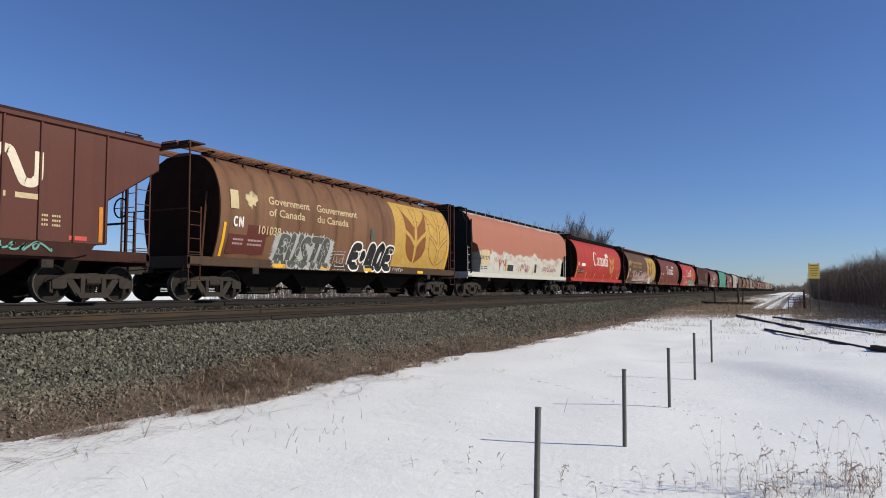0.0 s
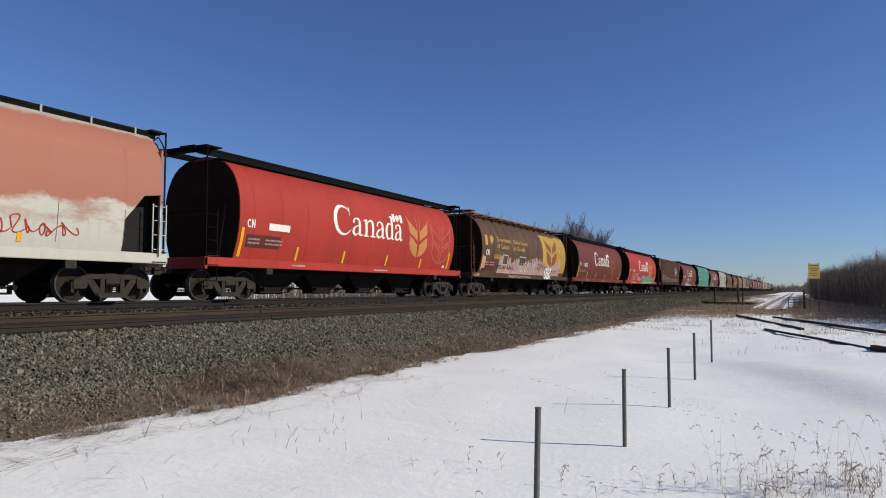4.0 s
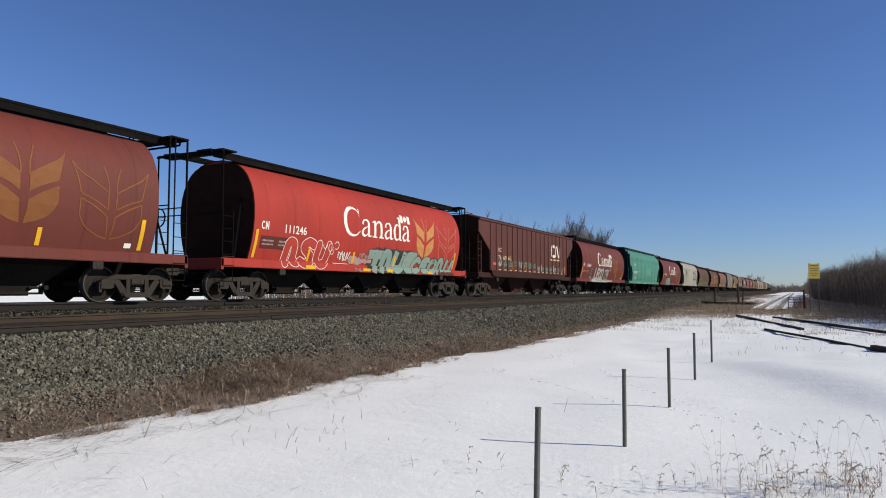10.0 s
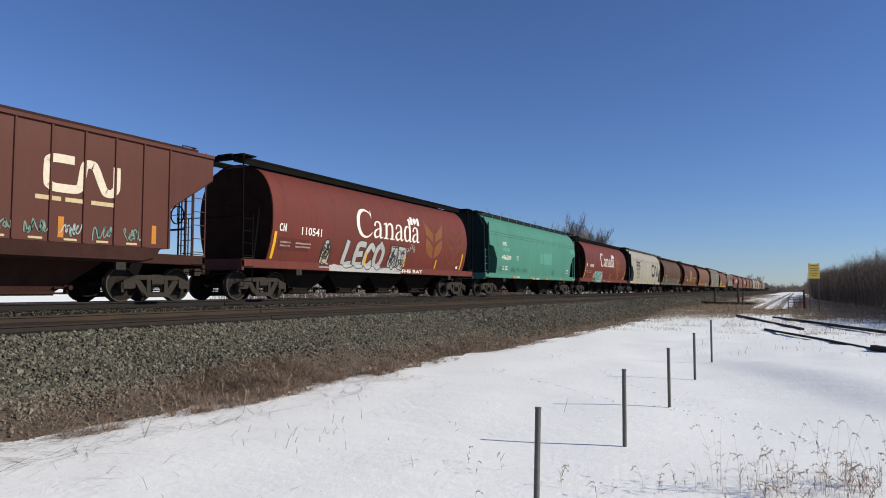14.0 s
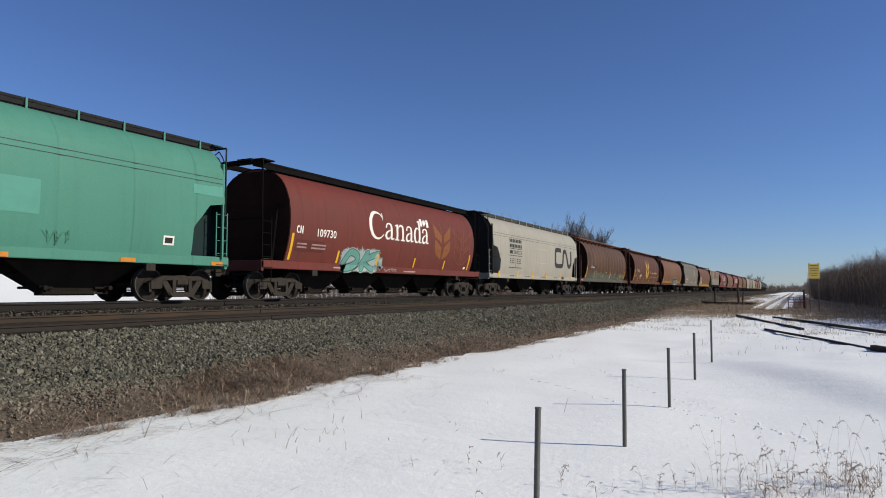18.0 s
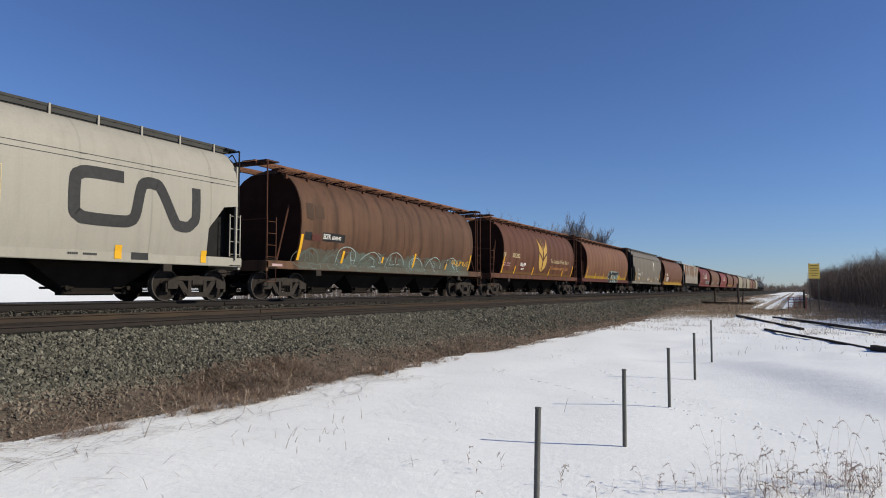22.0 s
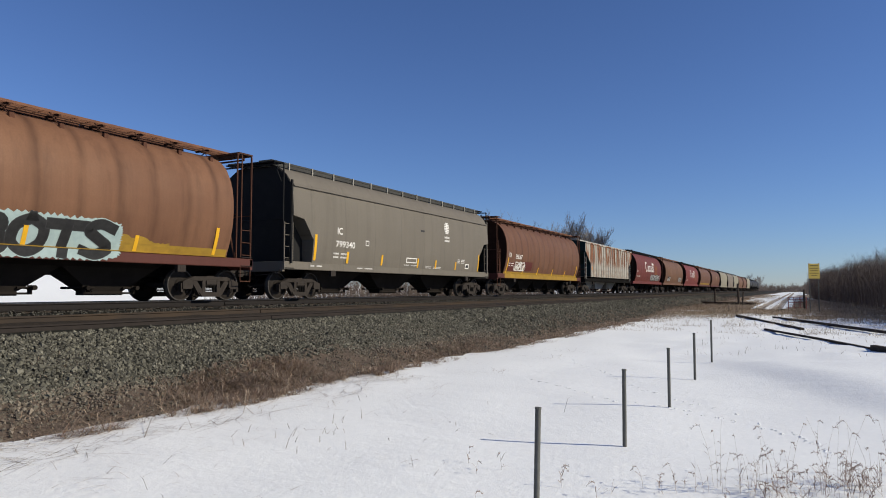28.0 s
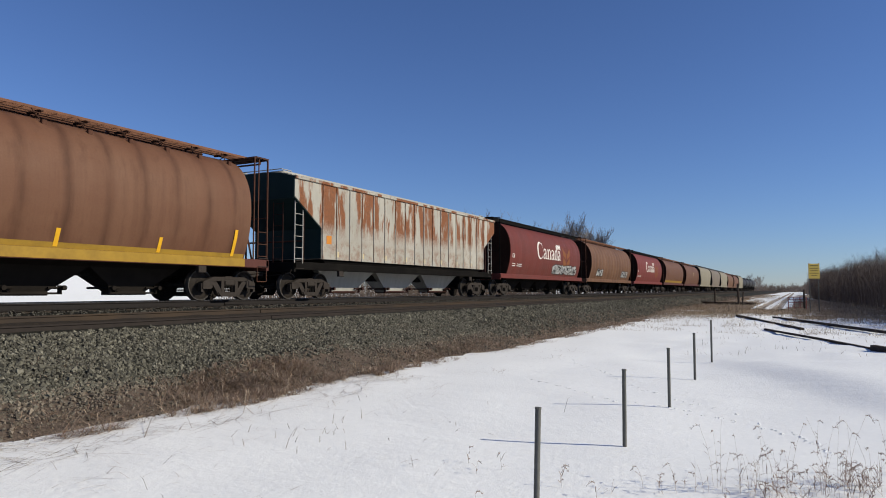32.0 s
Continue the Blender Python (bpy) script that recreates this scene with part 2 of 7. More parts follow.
M_MAROONP = plain("maroon_patch", (0.098, 0.027, 0.022), 0.6, 0, (0.075, 0.023, 0.019), 7.0, 0.1)
M_TEAL = plain("teal_spray", (0.125, 0.29, 0.25), 0.6, 0, (0.08, 0.20, 0.18), 4.0, 0.1)
M_PALE = plain("pale_blue_spray", (0.32, 0.40, 0.39), 0.6, 0, (0.23, 0.30, 0.30), 4.0, 0.1)
M_SILVER = plain("silver_spray", (0.42, 0.42, 0.41), 0.5, 0.1, (0.28, 0.28, 0.28), 3.0, 0.1)
M_PINK = plain("pale_pink_spray", (0.42, 0.295, 0.285), 0.6, 0, (0.25, 0.165, 0.155), 1.8, 0.1)
M_SPRAYRED = plain("red_spray", (0.50, 0.08, 0.06), 0.6, 0, (0.36, 0.06, 0.05), 4.0, 0.1)
M_SIGN = plain("yellow_sign", (0.68, 0.51, 0.13), 0.5, 0, (0.60, 0.44, 0.11), 3.0, 0.1)
M_REDWOOD = plain("red_painted_gate", (0.42, 0.12, 0.10), 0.7, 0, (0.33, 0.10, 0.085), 8.0)
M_DIRTYSNOW = earth_material("dirty_snow", (0.40, 0.34, 0.27), (0.17, 0.125, 0.085), (0.60, 0.56, 0.50), 1.2)


# ---- mesh tools ----
class Shape:
    """Gathers vertices and faces of one mesh."""

    def __init__(self):
        self.v, self.f = [], []

    def add(self, verts, faces):
        o = len(self.v)
        self.v += [tuple(p) for p in verts]
        self.f += [tuple(i + o for i in q) for q in faces]
        return self

    def prism(self, axis, profile, lo, hi):
        """A closed outline, swept along an axis; x: (y, z), y: (x, z), z: (x, y)."""
        n = len(profile)

        def at(p, s):
            return {"x": (s, p[0], p[1]), "y": (p[0], s, p[1]), "z": (p[0], p[1], s)}[axis]
        vs = [at(p, lo) for p in profile] + [at(p, hi) for p in profile]
        fs = [(i, (i + 1) % n, (i + 1) % n + n, i + n) for i in range(n)]
        return self.add(vs, fs + [tuple(range(n))[::-1], tuple(range(n, 2 * n))])

    def box(self, x0, x1, y0, y1, z0, z1, c=0.0):
        """A box with its edges along the longest side chamfered by c."""
        d = {"x": x1 - x0, "y": y1 - y0, "z": z1 - z0}
        axis = max(d, key=d.get)
        a0, a1, b0, b1, lo, hi = {"x": (y0, y1, z0, z1, x0, x1), "y": (x0, x1, z0, z1, y0, y1), "z": (x0, x1, y0, y1, z0, z1)}[axis]
        if c:
            p = [(a0 + c, b0), (a1 - c, b0), (a1, b0 + c), (a1, b1 - c), (a1 - c, b1), (a0 + c, b1), (a0, b1 - c), (a0, b0 + c)]
        else:
            p = [(a0, b0), (a1, b0), (a1, b1), (a0, b1)]
        return self.prism(axis, p, lo, hi)

    def tube(self, p, q, r, n=6, r2=None):
        p, q = Vector(p), Vector(q)
        d = (q - p).normalized()
        a = d.orthogonal().normalized()
        b = d.cross(a)
        vs = []
        for c, rr in ((p, r), (q, r if r2 is None else r2)):
            vs += [c + (a * math.cos(k * math.tau / n) + b * math.sin(k * math.tau / n)) * rr for k in range(n)]
        fs = [(i, (i + 1) % n, (i + 1) % n + n, i + n) for i in range(n)]
        return self.add(vs, fs + [tuple(range(n))[::-1], tuple(range(n, 2 * n))])

    def line(self, pts, r, n=6):
        for p, q in zip(pts, pts[1:]):
            self.tube(p, q, r, n)
        return self

    def lathe(self, axis_y0, outline, n=24, cx=0.0, cz=0.0):
        """An outline of (radius, y) turned round an axle along y."""
        k = len(outline)
        vs = []
        for i in range(n):
            a = i * math.tau / n
            vs += [(cx + r * math.cos(a), axis_y0 + y, cz + r * math.sin(a)) for r, y in outline]
        fs = []
        for i in range(n):
            j = (i + 1) % n
            fs += [(i * k + m, i * k + m + 1, j * k + m + 1, j * k + m) for m in range(k - 1)]
        return self.add(vs, fs)

    def frustum(self, top, bottom):
        """top, bottom: (x0, x1, y0, y1, z)."""
        vs = []
        for x0, x1, y0, y1, z in (bottom, top):
            vs += [(x0, y0, z), (x1, y0, z), (x1, y1, z), (x0, y1, z)]
        return self.add(vs, [(3, 2, 1, 0), (4, 5, 6, 7), (0, 1, 5, 4), (1, 2, 6, 5), (2, 3, 7, 6), (3, 0, 4, 7)])

    def mesh(self, name, smooth=False):
        me = bpy.data.meshes.new(name)
        me.from_pydata(self.v, [], self.f)
        b = bmesh.new()
        b.from_mesh(me)
        bmesh.ops.recalc_face_normals(b, faces=b.faces)
        b.to_mesh(me)
        b.free()
        if smooth:
            me.shade_smooth()
            me.set_sharp_from_angle(angle=radians(38))
        me.materials.append(None)
        return me


def quick_mesh(name, verts, faces):
    me = bpy.data.meshes.new(name)
    me.from_pydata(verts, [], faces)
    me.materials.append(None)
    return me


def part(name, me, material, parent=None, label="", at=None):
    """Links a mesh as one object under a thing or a part. Alike parts share the mesh."""
    if isinstance(me, Shape):
        me = me.mesh(name)
    ob = new(name, me)
    ob.material_slots[0].link = "OBJECT"
    ob.material_slots[0].material = material
    if parent is not None:
        ob.parent = parent
    if at is not None:
        ob.matrix_basis = at
    return tagged(ob, label)


def thing(name, label, category, group="", kind="", at=None):
    ob = new(name)
    if at is not None:
        ob.matrix_basis = at
    return tagged(ob, label, category, group, kind)


# ---- the ground ----
def bump2(x, y, cx, cy, sx, sy, h):
    return h * math.exp(-((x - cx) / sx) ** 2 - ((y - cy) / sy) ** 2)


def smooth(a, b, v):
    v = min(1.0, max(0.0, (v - a) / (b - a)))
    return v * v * (3 - 2 * v)


def ground_z(x, y):
    """Height of the snow."""
    z = -1.85 + 0.10 * noise.noise((x * 0.11, y * 0.16, 0.3)) + 0.035 * noise.noise((x * 0.5, y * 0.6, 4.0))
    u, v = (x - 16.7) * 0.9 + (y - 0.5) * 0.43, (y - 0.5) * 0.9 - (x - 16.7) * 0.43
    v += 0.35 * noise.noise((x * 0.35, y * 0.35, 9.0))
    z += 0.23 * math.exp(-(u / 8) ** 2) * smooth(0.15, -1.7, v) * (1 - smooth(-2.0, -7.5, v)) + 0.035 * math.exp(-(u / 7) ** 2 - ((v - 0.2) / 0.35) ** 2)
    z += bump2(x, y, 28, -2.5, 7, 3.5, 0.08) + bump2(x, y, 20, -4.5, 9, 3.0, 0.16)
    z += bump2(x, y, 11.4, 2.2, 3.6, 2.6, 0.05) + bump2(x, y, 22.2, 2.3, 3.4, 2.6, -0.12)
    rough = smooth(17, 25, x) * (1 - smooth(5, 8, y)) * (1 - smooth(60, 90, x))
    if rough > 0:
        z += rough * (0.055 * noise.noise((x * 0.55, y * 1.3, 6.0)) + 0.03 * noise.noise((x * 1.4, y * 3.0, 8.0)))
    z += 0.30 * smooth(40, 75, x) * smooth(-30, 0, -abs(y - 2))
    if y > 18:
        left = 1.0 - smooth(50, 105, x)
        z += smooth(19, 24, y) * 0.55 + smooth(24, 60, y) * (0.4 + 3.5 * left)
    return z


def spread(dense0, dense1, step, far, grow=1.16):
    out = list(np.arange(dense0, dense1 + 1e-6, step))
    s = step
    while out[-1] < far:
        s *= grow
        out.append(out[-1] + s)
    s = step
    while out[0] > -far:
        s *= grow
        out.insert(0, out[0] - s)
    return out


def sheet(name, xs, ys, height, material, label, parent=None, skip=None):
    vs = [(x, y, height(x, y)) for x in xs for y in ys]
    n = len(ys)
    fs = [(i * n + j, (i + 1) * n + j, (i + 1) * n + j + 1, i * n + j + 1) for i in range(len(xs) - 1) for j in range(n - 1)]
    me = quick_mesh(name, vs, fs)
    me.shade_smooth()
    ob = part(name, me, material, parent, label)
    return ob


ground = sheet("ground", spread(-6, 60, 0.5, 2600), spread(-12, 24, 0.5, 2600), ground_z, M_SNOW, "flat field of crusted white snow under the low sun")
tagged(ground, kind="structure")

BANK = [(21.7, -1.75), (20.4, -1.15), (19.1, -0.5), (18.4, -0.25), (17.8, -0.215), (14.95, -0.215), (14.5, -0.325), (14.05, -0.41), (13.75, -0.56), (13.5, -0.585),
        (12.9, -0.86), (12.0, -1.20), (11.2, -1.48), (10.5, -1.69), (9.8, -1.87), (9.2, -2.1)]
BANK_Y, BANK_Z = [p[0] for p in BANK][::-1], [p[1] for p in BANK][::-1]


def bank_wobble(x):
    """How far the foot of the bank strays in and out."""
    return 0.35 * noise.noise((x * 0.23, 7.0, 1.0)) + 0.28 * noise.noise((x * 0.9, 3.0, 1.0)) + 0.16 * noise.noise((x * 2.6, 5.0, 1.0)) - 0.75 * math.exp(-((x - 10.0) / 1.0) ** 2)


def bank_z(x, y):
    wob = bank_wobble(x) * (1 - smooth(10.5, 13.4, y))
    z = float(np.interp(y + wob, BANK_Y, BANK_Z))
    if y < 14.4 or y > 18.3:
        z += 0.035 * noise.noise((x * 1.1, y * 1.4, 2.0))
    return z


def bank_strip(name, y0, y1, material, label, lift=0.0):
    ys = list(np.arange(y0, y1 + 1e-6, 0.3))
    ob = sheet(name, spread(-6, 60, 0.4, 2400, 1.2), ys, lambda x, y: bank_z(x, y) + lift, material, label)
    return tagged(ob, kind="structure")


embankment = bank_strip("embankment", 9.0, 12.0, M_EARTH, "low railway embankment of brown earth and dead grass")
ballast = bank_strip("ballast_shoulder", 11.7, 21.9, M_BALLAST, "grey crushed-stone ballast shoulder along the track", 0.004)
fines = bank_strip("ballast_fines", 13.45, 14.7, M_FINES, "brown band of dirt and fines beside the spare rail", 0.012)


# ---- loose stones, grass ----
def scatter_mesh(name, base_v, base_f, pos, rot, scale):
    """Many loose copies of one small form in one mesh; rot: n x 3 x 3, scale: n x 3."""
    n, k = len(pos), len(base_v)
    v = base_v[None] * scale[:, None, :]
    if base_v.ndim == 2 and k:
        v = v * np.random.uniform(0.75, 1.25, (n, k, 1))
    v = np.einsum("nij,nkj->nki", rot, v) + pos[:, None, :]
    f = (base_f[None] + (np.arange(n) * k)[:, None, None]).reshape(-1, base_f.shape[1])
    return raw_mesh(name, v.reshape(-1, 3), f)


def raw_mesh(name, v, f):
    me = bpy.data.meshes.new(name)
    m, k = f.shape
    me.vertices.add(len(v))
    me.vertices.foreach_set("co", np.ascontiguousarray(v, dtype=np.float32).ravel())
    me.loops.add(m * k)
    me.loops.foreach_set("vertex_index", np.ascontiguousarray(f, dtype=np.int32).ravel())
    me.polygons.add(m)
    me.polygons.foreach_set("loop_start", np.arange(m, dtype=np.int32) * k)
    me.update(calc_edges=True)
    me.validate()
    me.shade_flat()
    me.materials.append(None)
    return me


def turns(n):
    q = np.random.normal(size=(n, 4))
    q /= np.linalg.norm(q, axis=1)[:, None]
    w, x, y, z = q.T
    return np.stack([1 - 2 * (y * y + z * z), 2 * (x * y - w * z), 2 * (x * z + w * y), 2 * (x * y + w * z), 1 - 2 * (x * x + z * z), 2 * (y * z - w * x),
                     2 * (x * z - w * y), 2 * (y * z + w * x), 1 - 2 * (x * x + y * y)], 1).reshape(n, 3, 3)


OCTA_V = np.array([(1, 0, 0), (-1, 0, 0), (0, 1, 0), (0, -1, 0), (0, 0, 1), (0, 0, -1)], float)
OCTA_F = np.array([(0, 2, 4), (2, 1, 4), (1, 3, 4), (3, 0, 4), (2, 0, 5), (1, 2, 5), (3, 1, 5), (0, 3, 5)])
BANK_WOB = np.vectorize(bank_wobble)


def bank_heights(xy):
    grid = np.arange(-8, 170, 0.25)
    wob = np.interp(xy[:, 0], grid, BANK_WOB(grid))
    s = np.clip((13.4 - xy[:, 1]) / 2.9, 0, 1)
    return np.interp(xy[:, 1] + wob * s * s * (3 - 2 * s), BANK_Y, BANK_Z)


def stones(n, x0, x1, y0, y1, size):
    xy = np.column_stack([np.random.uniform(x0, x1, n), np.random.uniform(y0, y1, n)])
    keep = np.random.uniform(size=n) < np.clip((xy[:, 1] - 10.5 - 0.9 * np.clip((xy[:, 0] - 7) / 6, 0, 1) * (xy[:, 0] < 16)) / 1.3 + 0.25, 0.10, 1)
    xy = xy[keep]
    n = len(xy)
    s = np.random.lognormal(0, 0.28, (n, 1)) * np.random.uniform(0.65, 1.2, (n, 3)) * size
    pos = np.column_stack([xy, bank_heights(xy) + s[:, 0] * 0.35])
    return scatter_mesh("ballast_stones", OCTA_V, OCTA_F, pos, turns(n), s)


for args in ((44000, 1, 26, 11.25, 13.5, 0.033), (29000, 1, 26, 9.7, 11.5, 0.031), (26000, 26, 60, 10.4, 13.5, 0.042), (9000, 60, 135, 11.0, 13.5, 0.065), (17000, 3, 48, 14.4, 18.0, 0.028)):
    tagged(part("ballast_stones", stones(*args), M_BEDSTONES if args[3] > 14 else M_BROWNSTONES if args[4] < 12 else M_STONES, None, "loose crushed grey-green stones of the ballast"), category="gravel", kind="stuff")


def blade_mesh(name, xy, z, length, width, lean):
    """Bent blades of dry grass: two segments that taper and droop."""
    n = len(xy)
    a = np.random.uniform(0, math.tau, n) if lean < 1.0 else np.random.normal(0, 0.75, n) + math.pi * np.random.randint(0, 2, n)
    tilt = np.clip(np.random.normal(lean, 0.3 if lean < 1.45 else 0.05, n), 0.02, 1.54)
    d = np.column_stack([np.cos(a), np.sin(a)])
    side = np.column_stack([-d[:, 1], d[:, 0], np.zeros(n)]) * (width * np.random.uniform(0.6, 1.4, n))[:, None]
    ln = length * np.random.lognormal(0, 0.35, n)
    base = np.column_stack([xy, z])
    h, o = np.cos(tilt) * ln, np.sin(tilt) * ln
    mid = base + np.column_stack([d * (o * 0.45)[:, None], h * 0.62])
    tip = base + np.column_stack([d * o[:, None], h * np.random.uniform(0.55, 1.0, n)])
    v = np.stack([base - side, base + side, mid - side * 0.8, mid + side * 0.8, tip], 1).reshape(-1, 3)
    f = np.array([(0, 1, 3), (0, 3, 2), (2, 3, 4)])
    f = (f[None] + (np.arange(n) * 5)[:, None, None]).reshape(-1, 3)
    return raw_mesh(name, v, f)


def patchy(n, x0, x1, y0, y1, low, scale=0.5, seed=0.0):
    """Random places, thinned by a noise, so that the growth stands in patches."""
    out = []
    while len(out) < n:
        x, y = random.uniform(x0, x1), random.uniform(y0, y1)
        if noise.noise((x * scale, y * scale, seed)) + random.uniform(-0.25, 0.25) > low:
            out.append((x, y))
    return np.array(out)


def bank_grass(n, x0, x1, y0, y1, length, width, low, scale, label, lean=1.2, seed=3.0):
    xy = patchy(n, x0, x1, y0, y1, low, scale, seed)
    me = blade_mesh("dry_grass", xy, np.maximum(bank_heights(xy), [ground_z(*p) for p in xy]) + np.random.uniform(-0.01, 0.05, n), length, width, lean)
    tagged(part("dry_grass", me, M_MAT, None, label), category="grass", kind="stuff")


bank_grass(9000, 1, 31, 9.4, 10.8, 0.12, 0.0038, 0.02, 0.8, "matted dead brown grass at the foot of the embankment", 1.42)
bank_grass(11000, 9.2, 13.8, 9.8, 11.5, 0.20, 0.0044, -0.05, 0.9, "thick mat of fallen red-brown grass on the bank", 1.40, 8.0)
bank_grass(6000, 12.5, 24.0, 9.7, 11.0, 0.17, 0.0042, 0.0, 0.9, "thin mat of fallen brown grass low on the bank", 1.42, 8.0)
bank_grass(5000, 2, 30, 10.4, 12.7, 0.12, 0.0030, 0.20, 0.55, "tufts of dead brown grass among the ballast", 1.35, 4.0)
bank_grass(1900, 3, 34, 9.0, 10.0, 0.30, 0.0032, 0.16, 0.9, "fallen grass hanging out over the edge of the snow", 1.5, 6.0)
bank_grass(16000, 31, 78, 9.1, 12.0, 0.20, 0.0055, -0.1, 0.5, "matted dead brown grass at the foot of the embankment", 1.3)
bank_grass(7000, 78, 165, 9.0, 12.6, 0.32, 0.012, -0.3, 0.4, "dead brown grass along the railway", 1.2)


def tussocks(n, x0, x1, y0, y1, low, seed, blades, length, label, lean=1.42):
    """Drooping bunches of fallen grass, each spread from one foot."""
    feet = patchy(n, x0, x1, y0, y1, low, 0.7, seed)
    xy = np.repeat(feet, blades, 0) + np.random.normal(0, 0.045, (n * blades, 2))
    size = np.repeat(np.random.uniform(0.6, 1.25, n), blades)
    z = np.maximum(bank_heights(xy), [ground_z(*p) for p in xy])
    me = blade_mesh("dry_grass", xy, z, length * size, 0.0046, lean)
    tagged(part("dry_grass", me, M_STRAWBUNCH, None, label), category="grass", kind="stuff")


tussocks(230, 9.4, 13.6, 9.7, 11.4, -0.15, 8.0, 34, 0.25, "bunches of drooping straw-coloured grass on the bank")
tussocks(90, 2, 9, 9.3, 10.6, 0.1, 3.0, 22, 0.17, "bunches of drooping dead grass among stones")
tussocks(150, 2.5, 17, 9.3, 9.85, 0.05, 12.0, 22, 0.26, "bunches of drooping straw hanging out over the snow", 1.2)
tussocks(280, 14, 44, 9.3, 10.7, 0.0, 5.0, 26, 0.25, "bunches of drooping dead grass at the edge of the snow")


def field_grass(n, x0, x1, y0, y1, length, width, low, scale, lean, label, seed=9.0, material=None):
    xy = patchy(n, x0, x1, y0, y1, low, scale, seed)
    z = np.array([ground_z(x, y) for x, y in xy])
    me = blade_mesh("dry_grass", xy, z, length, width, lean)
    tagged(part("dry_grass", me, material or M_GRASS, None, label), category="grass", kind="stuff")


def patch(name, x0, x1, y0, y1, step, ragged, label, material, lift=0.03):
    """A flat patch with a ragged outline lying on the snow."""
    xs, ys = np.arange(x0, x1, step), np.arange(y0, y1, step)
    n = len(ys)
    vs = [(x, y, ground_z(x, y) + lift) for x in xs for y in ys]
    fs = []
    for i in range(len(xs) - 1):
        for j in range(n - 1):
            x, y = xs[i], ys[j]
            edge = min(x - x0, x1 - x, y - y0, y1 - y) / ragged
            if edge + 0.9 * noise.noise((x * 0.35, y * 0.5, 5.0)) + 0.5 * noise.noise((x * 1.3, y * 1.6, 2.0)) > 0.35:
                fs.append((i * n + j, (i + 1) * n + j, (i + 1) * n + j + 1, i * n + j + 1))
    return tagged(part(name, quick_mesh(name, vs, fs), material, None, label), kind="structure")


patch("dead_grass_field", 57, 300, 4.4, 13.0, 0.55, 7.0, "strip of dead brown grass between snow and track", M_STRAWGROUND)
patch("dead_grass_verge", 55, 300, -9.0, 0.6, 0.55, 5.0, "verge of dead brown grass before the bare woods", M_STRAWGROUND)
patch("dead_grass_crossing", 60, 80, -3.0, 9.0, 0.4, 3.0, "flattened dead grass across the field track", M_STRAWGROUND)
field_grass(18000, 52, 120, 4.0, 12.5, 0.36, 0.009, -0.3, 0.3, 1.05, "dead brown grass between snow and track", 9.0, M_STRAW)
field_grass(16000, 50, 115, -8.5, 0.4, 0.46, 0.009, -0.3, 0.3, 0.9, "tall dead grass before the bare woods", 9.0, M_STRAW)
field_grass(7000, 57, 80, -3.0, 9.0, 0.32, 0.008, -0.2, 0.4, 1.1, "flattened dead grass across the field track", 9.0, M_STRAW)
field_grass(4600, 37, 58, -7, 9.0, 0.24, 0.006, 0.16, 0.5, 1.2, "flattened dead grass showing through thin snow", 21.0, M_STRAW)
field_grass(520, 24, 46, -7, 3.5, 0.20, 0.0045, 0.30, 0.8, 0.8, "thin tufts of dry grass standing out of the snow", 12.0)
field_grass(230, 2, 24, 6.5, 9.6, 0.50, 0.0024, 0.14, 0.9, 1.49, "bent dry grass stems lying on the snow", 15.0, M_STALK)
field_grass(320, 3.5, 15, 8.2, 9.8, 0.80, 0.0034, 0.10, 0.8, 1.52, "long fallen grass stems fanned out over the snow", 17.0, M_GRASS)

field_grass(90, 4.5, 12, 3.5, 8.0, 0.20, 0.0030, 0.12, 0.7, 1.1, "small broken stems sticking out of the snow", 31.0, M_STALK)

# ---- snowy track ----
def road_z(x, y):
    rut = 0.07 * (math.exp(-((y - 1.75) / 0.28) ** 2) + math.exp(-((y - 3.25) / 0.28) ** 2))
    return ground_z(x, y) + 0.10 - rut + 0.10 * noise.noise((x * 0.45, y * 1.7, 1.0))


road = sheet("road", list(np.arange(74, 130, 0.8)) + list(np.arange(130, 700, 8)), list(np.arange(0.9, 4.11, 0.15)), road_z, M_SNOW, "snow-covered field track with two wheel ruts")
tagged(road, kind="structure")
for yy in (1.75, 3.25):
    rut = sheet("wheel_rut", list(np.arange(74, 130, 0.8)) + list(np.arange(130, 500, 8)), [yy - 0.45, yy - 0.15, yy + 0.15, yy + 0.45], lambda x, y: road_z(x, y) + 0.012, M_DIRTYSNOW, "dirty wheel rut worn into the snowy track", road)


# ---- track ----
def rail_outline(y, top):
    """The outline of a flat-bottomed rail, head up."""
    h = [(-0.036, 0), (-0.036, -0.035), (-0.009, -0.05), (-0.009, -0.15), (-0.07, -0.163), (-0.07, -0.175)]
    return [(y + a, top + b) for a, b in h] + [(y - a, top + b) for a, b in h[::-1]]


def rail_thing(name, y, top, x0, x1, material, label, worn=False):
    ob = thing(name, label, "rail", kind="structure")
    cuts = [x0] + list(np.arange(math.ceil(x0 / 12) * 12 + 4, min(x1, 160), 12.0)) + [x1]
    for a, b in zip(cuts, cuts[1:]):
        part("rail_length", Shape().prism("x", rail_outline(y, top), a, b - 0.006), material, ob)
        if b < 150:
            part("joint_bar", Shape().box(b - 0.4, b + 0.4, y - 0.034, y - 0.016, top - 0.14, top - 0.055, 0.004), material, ob)
    if worn:
        part("rail_head", Shape().box(x0, x1, y - 0.033, y + 0.033, top - 0.002, top + 0.003), M_RAILTOP, ob, "polished running surface")
    return ob


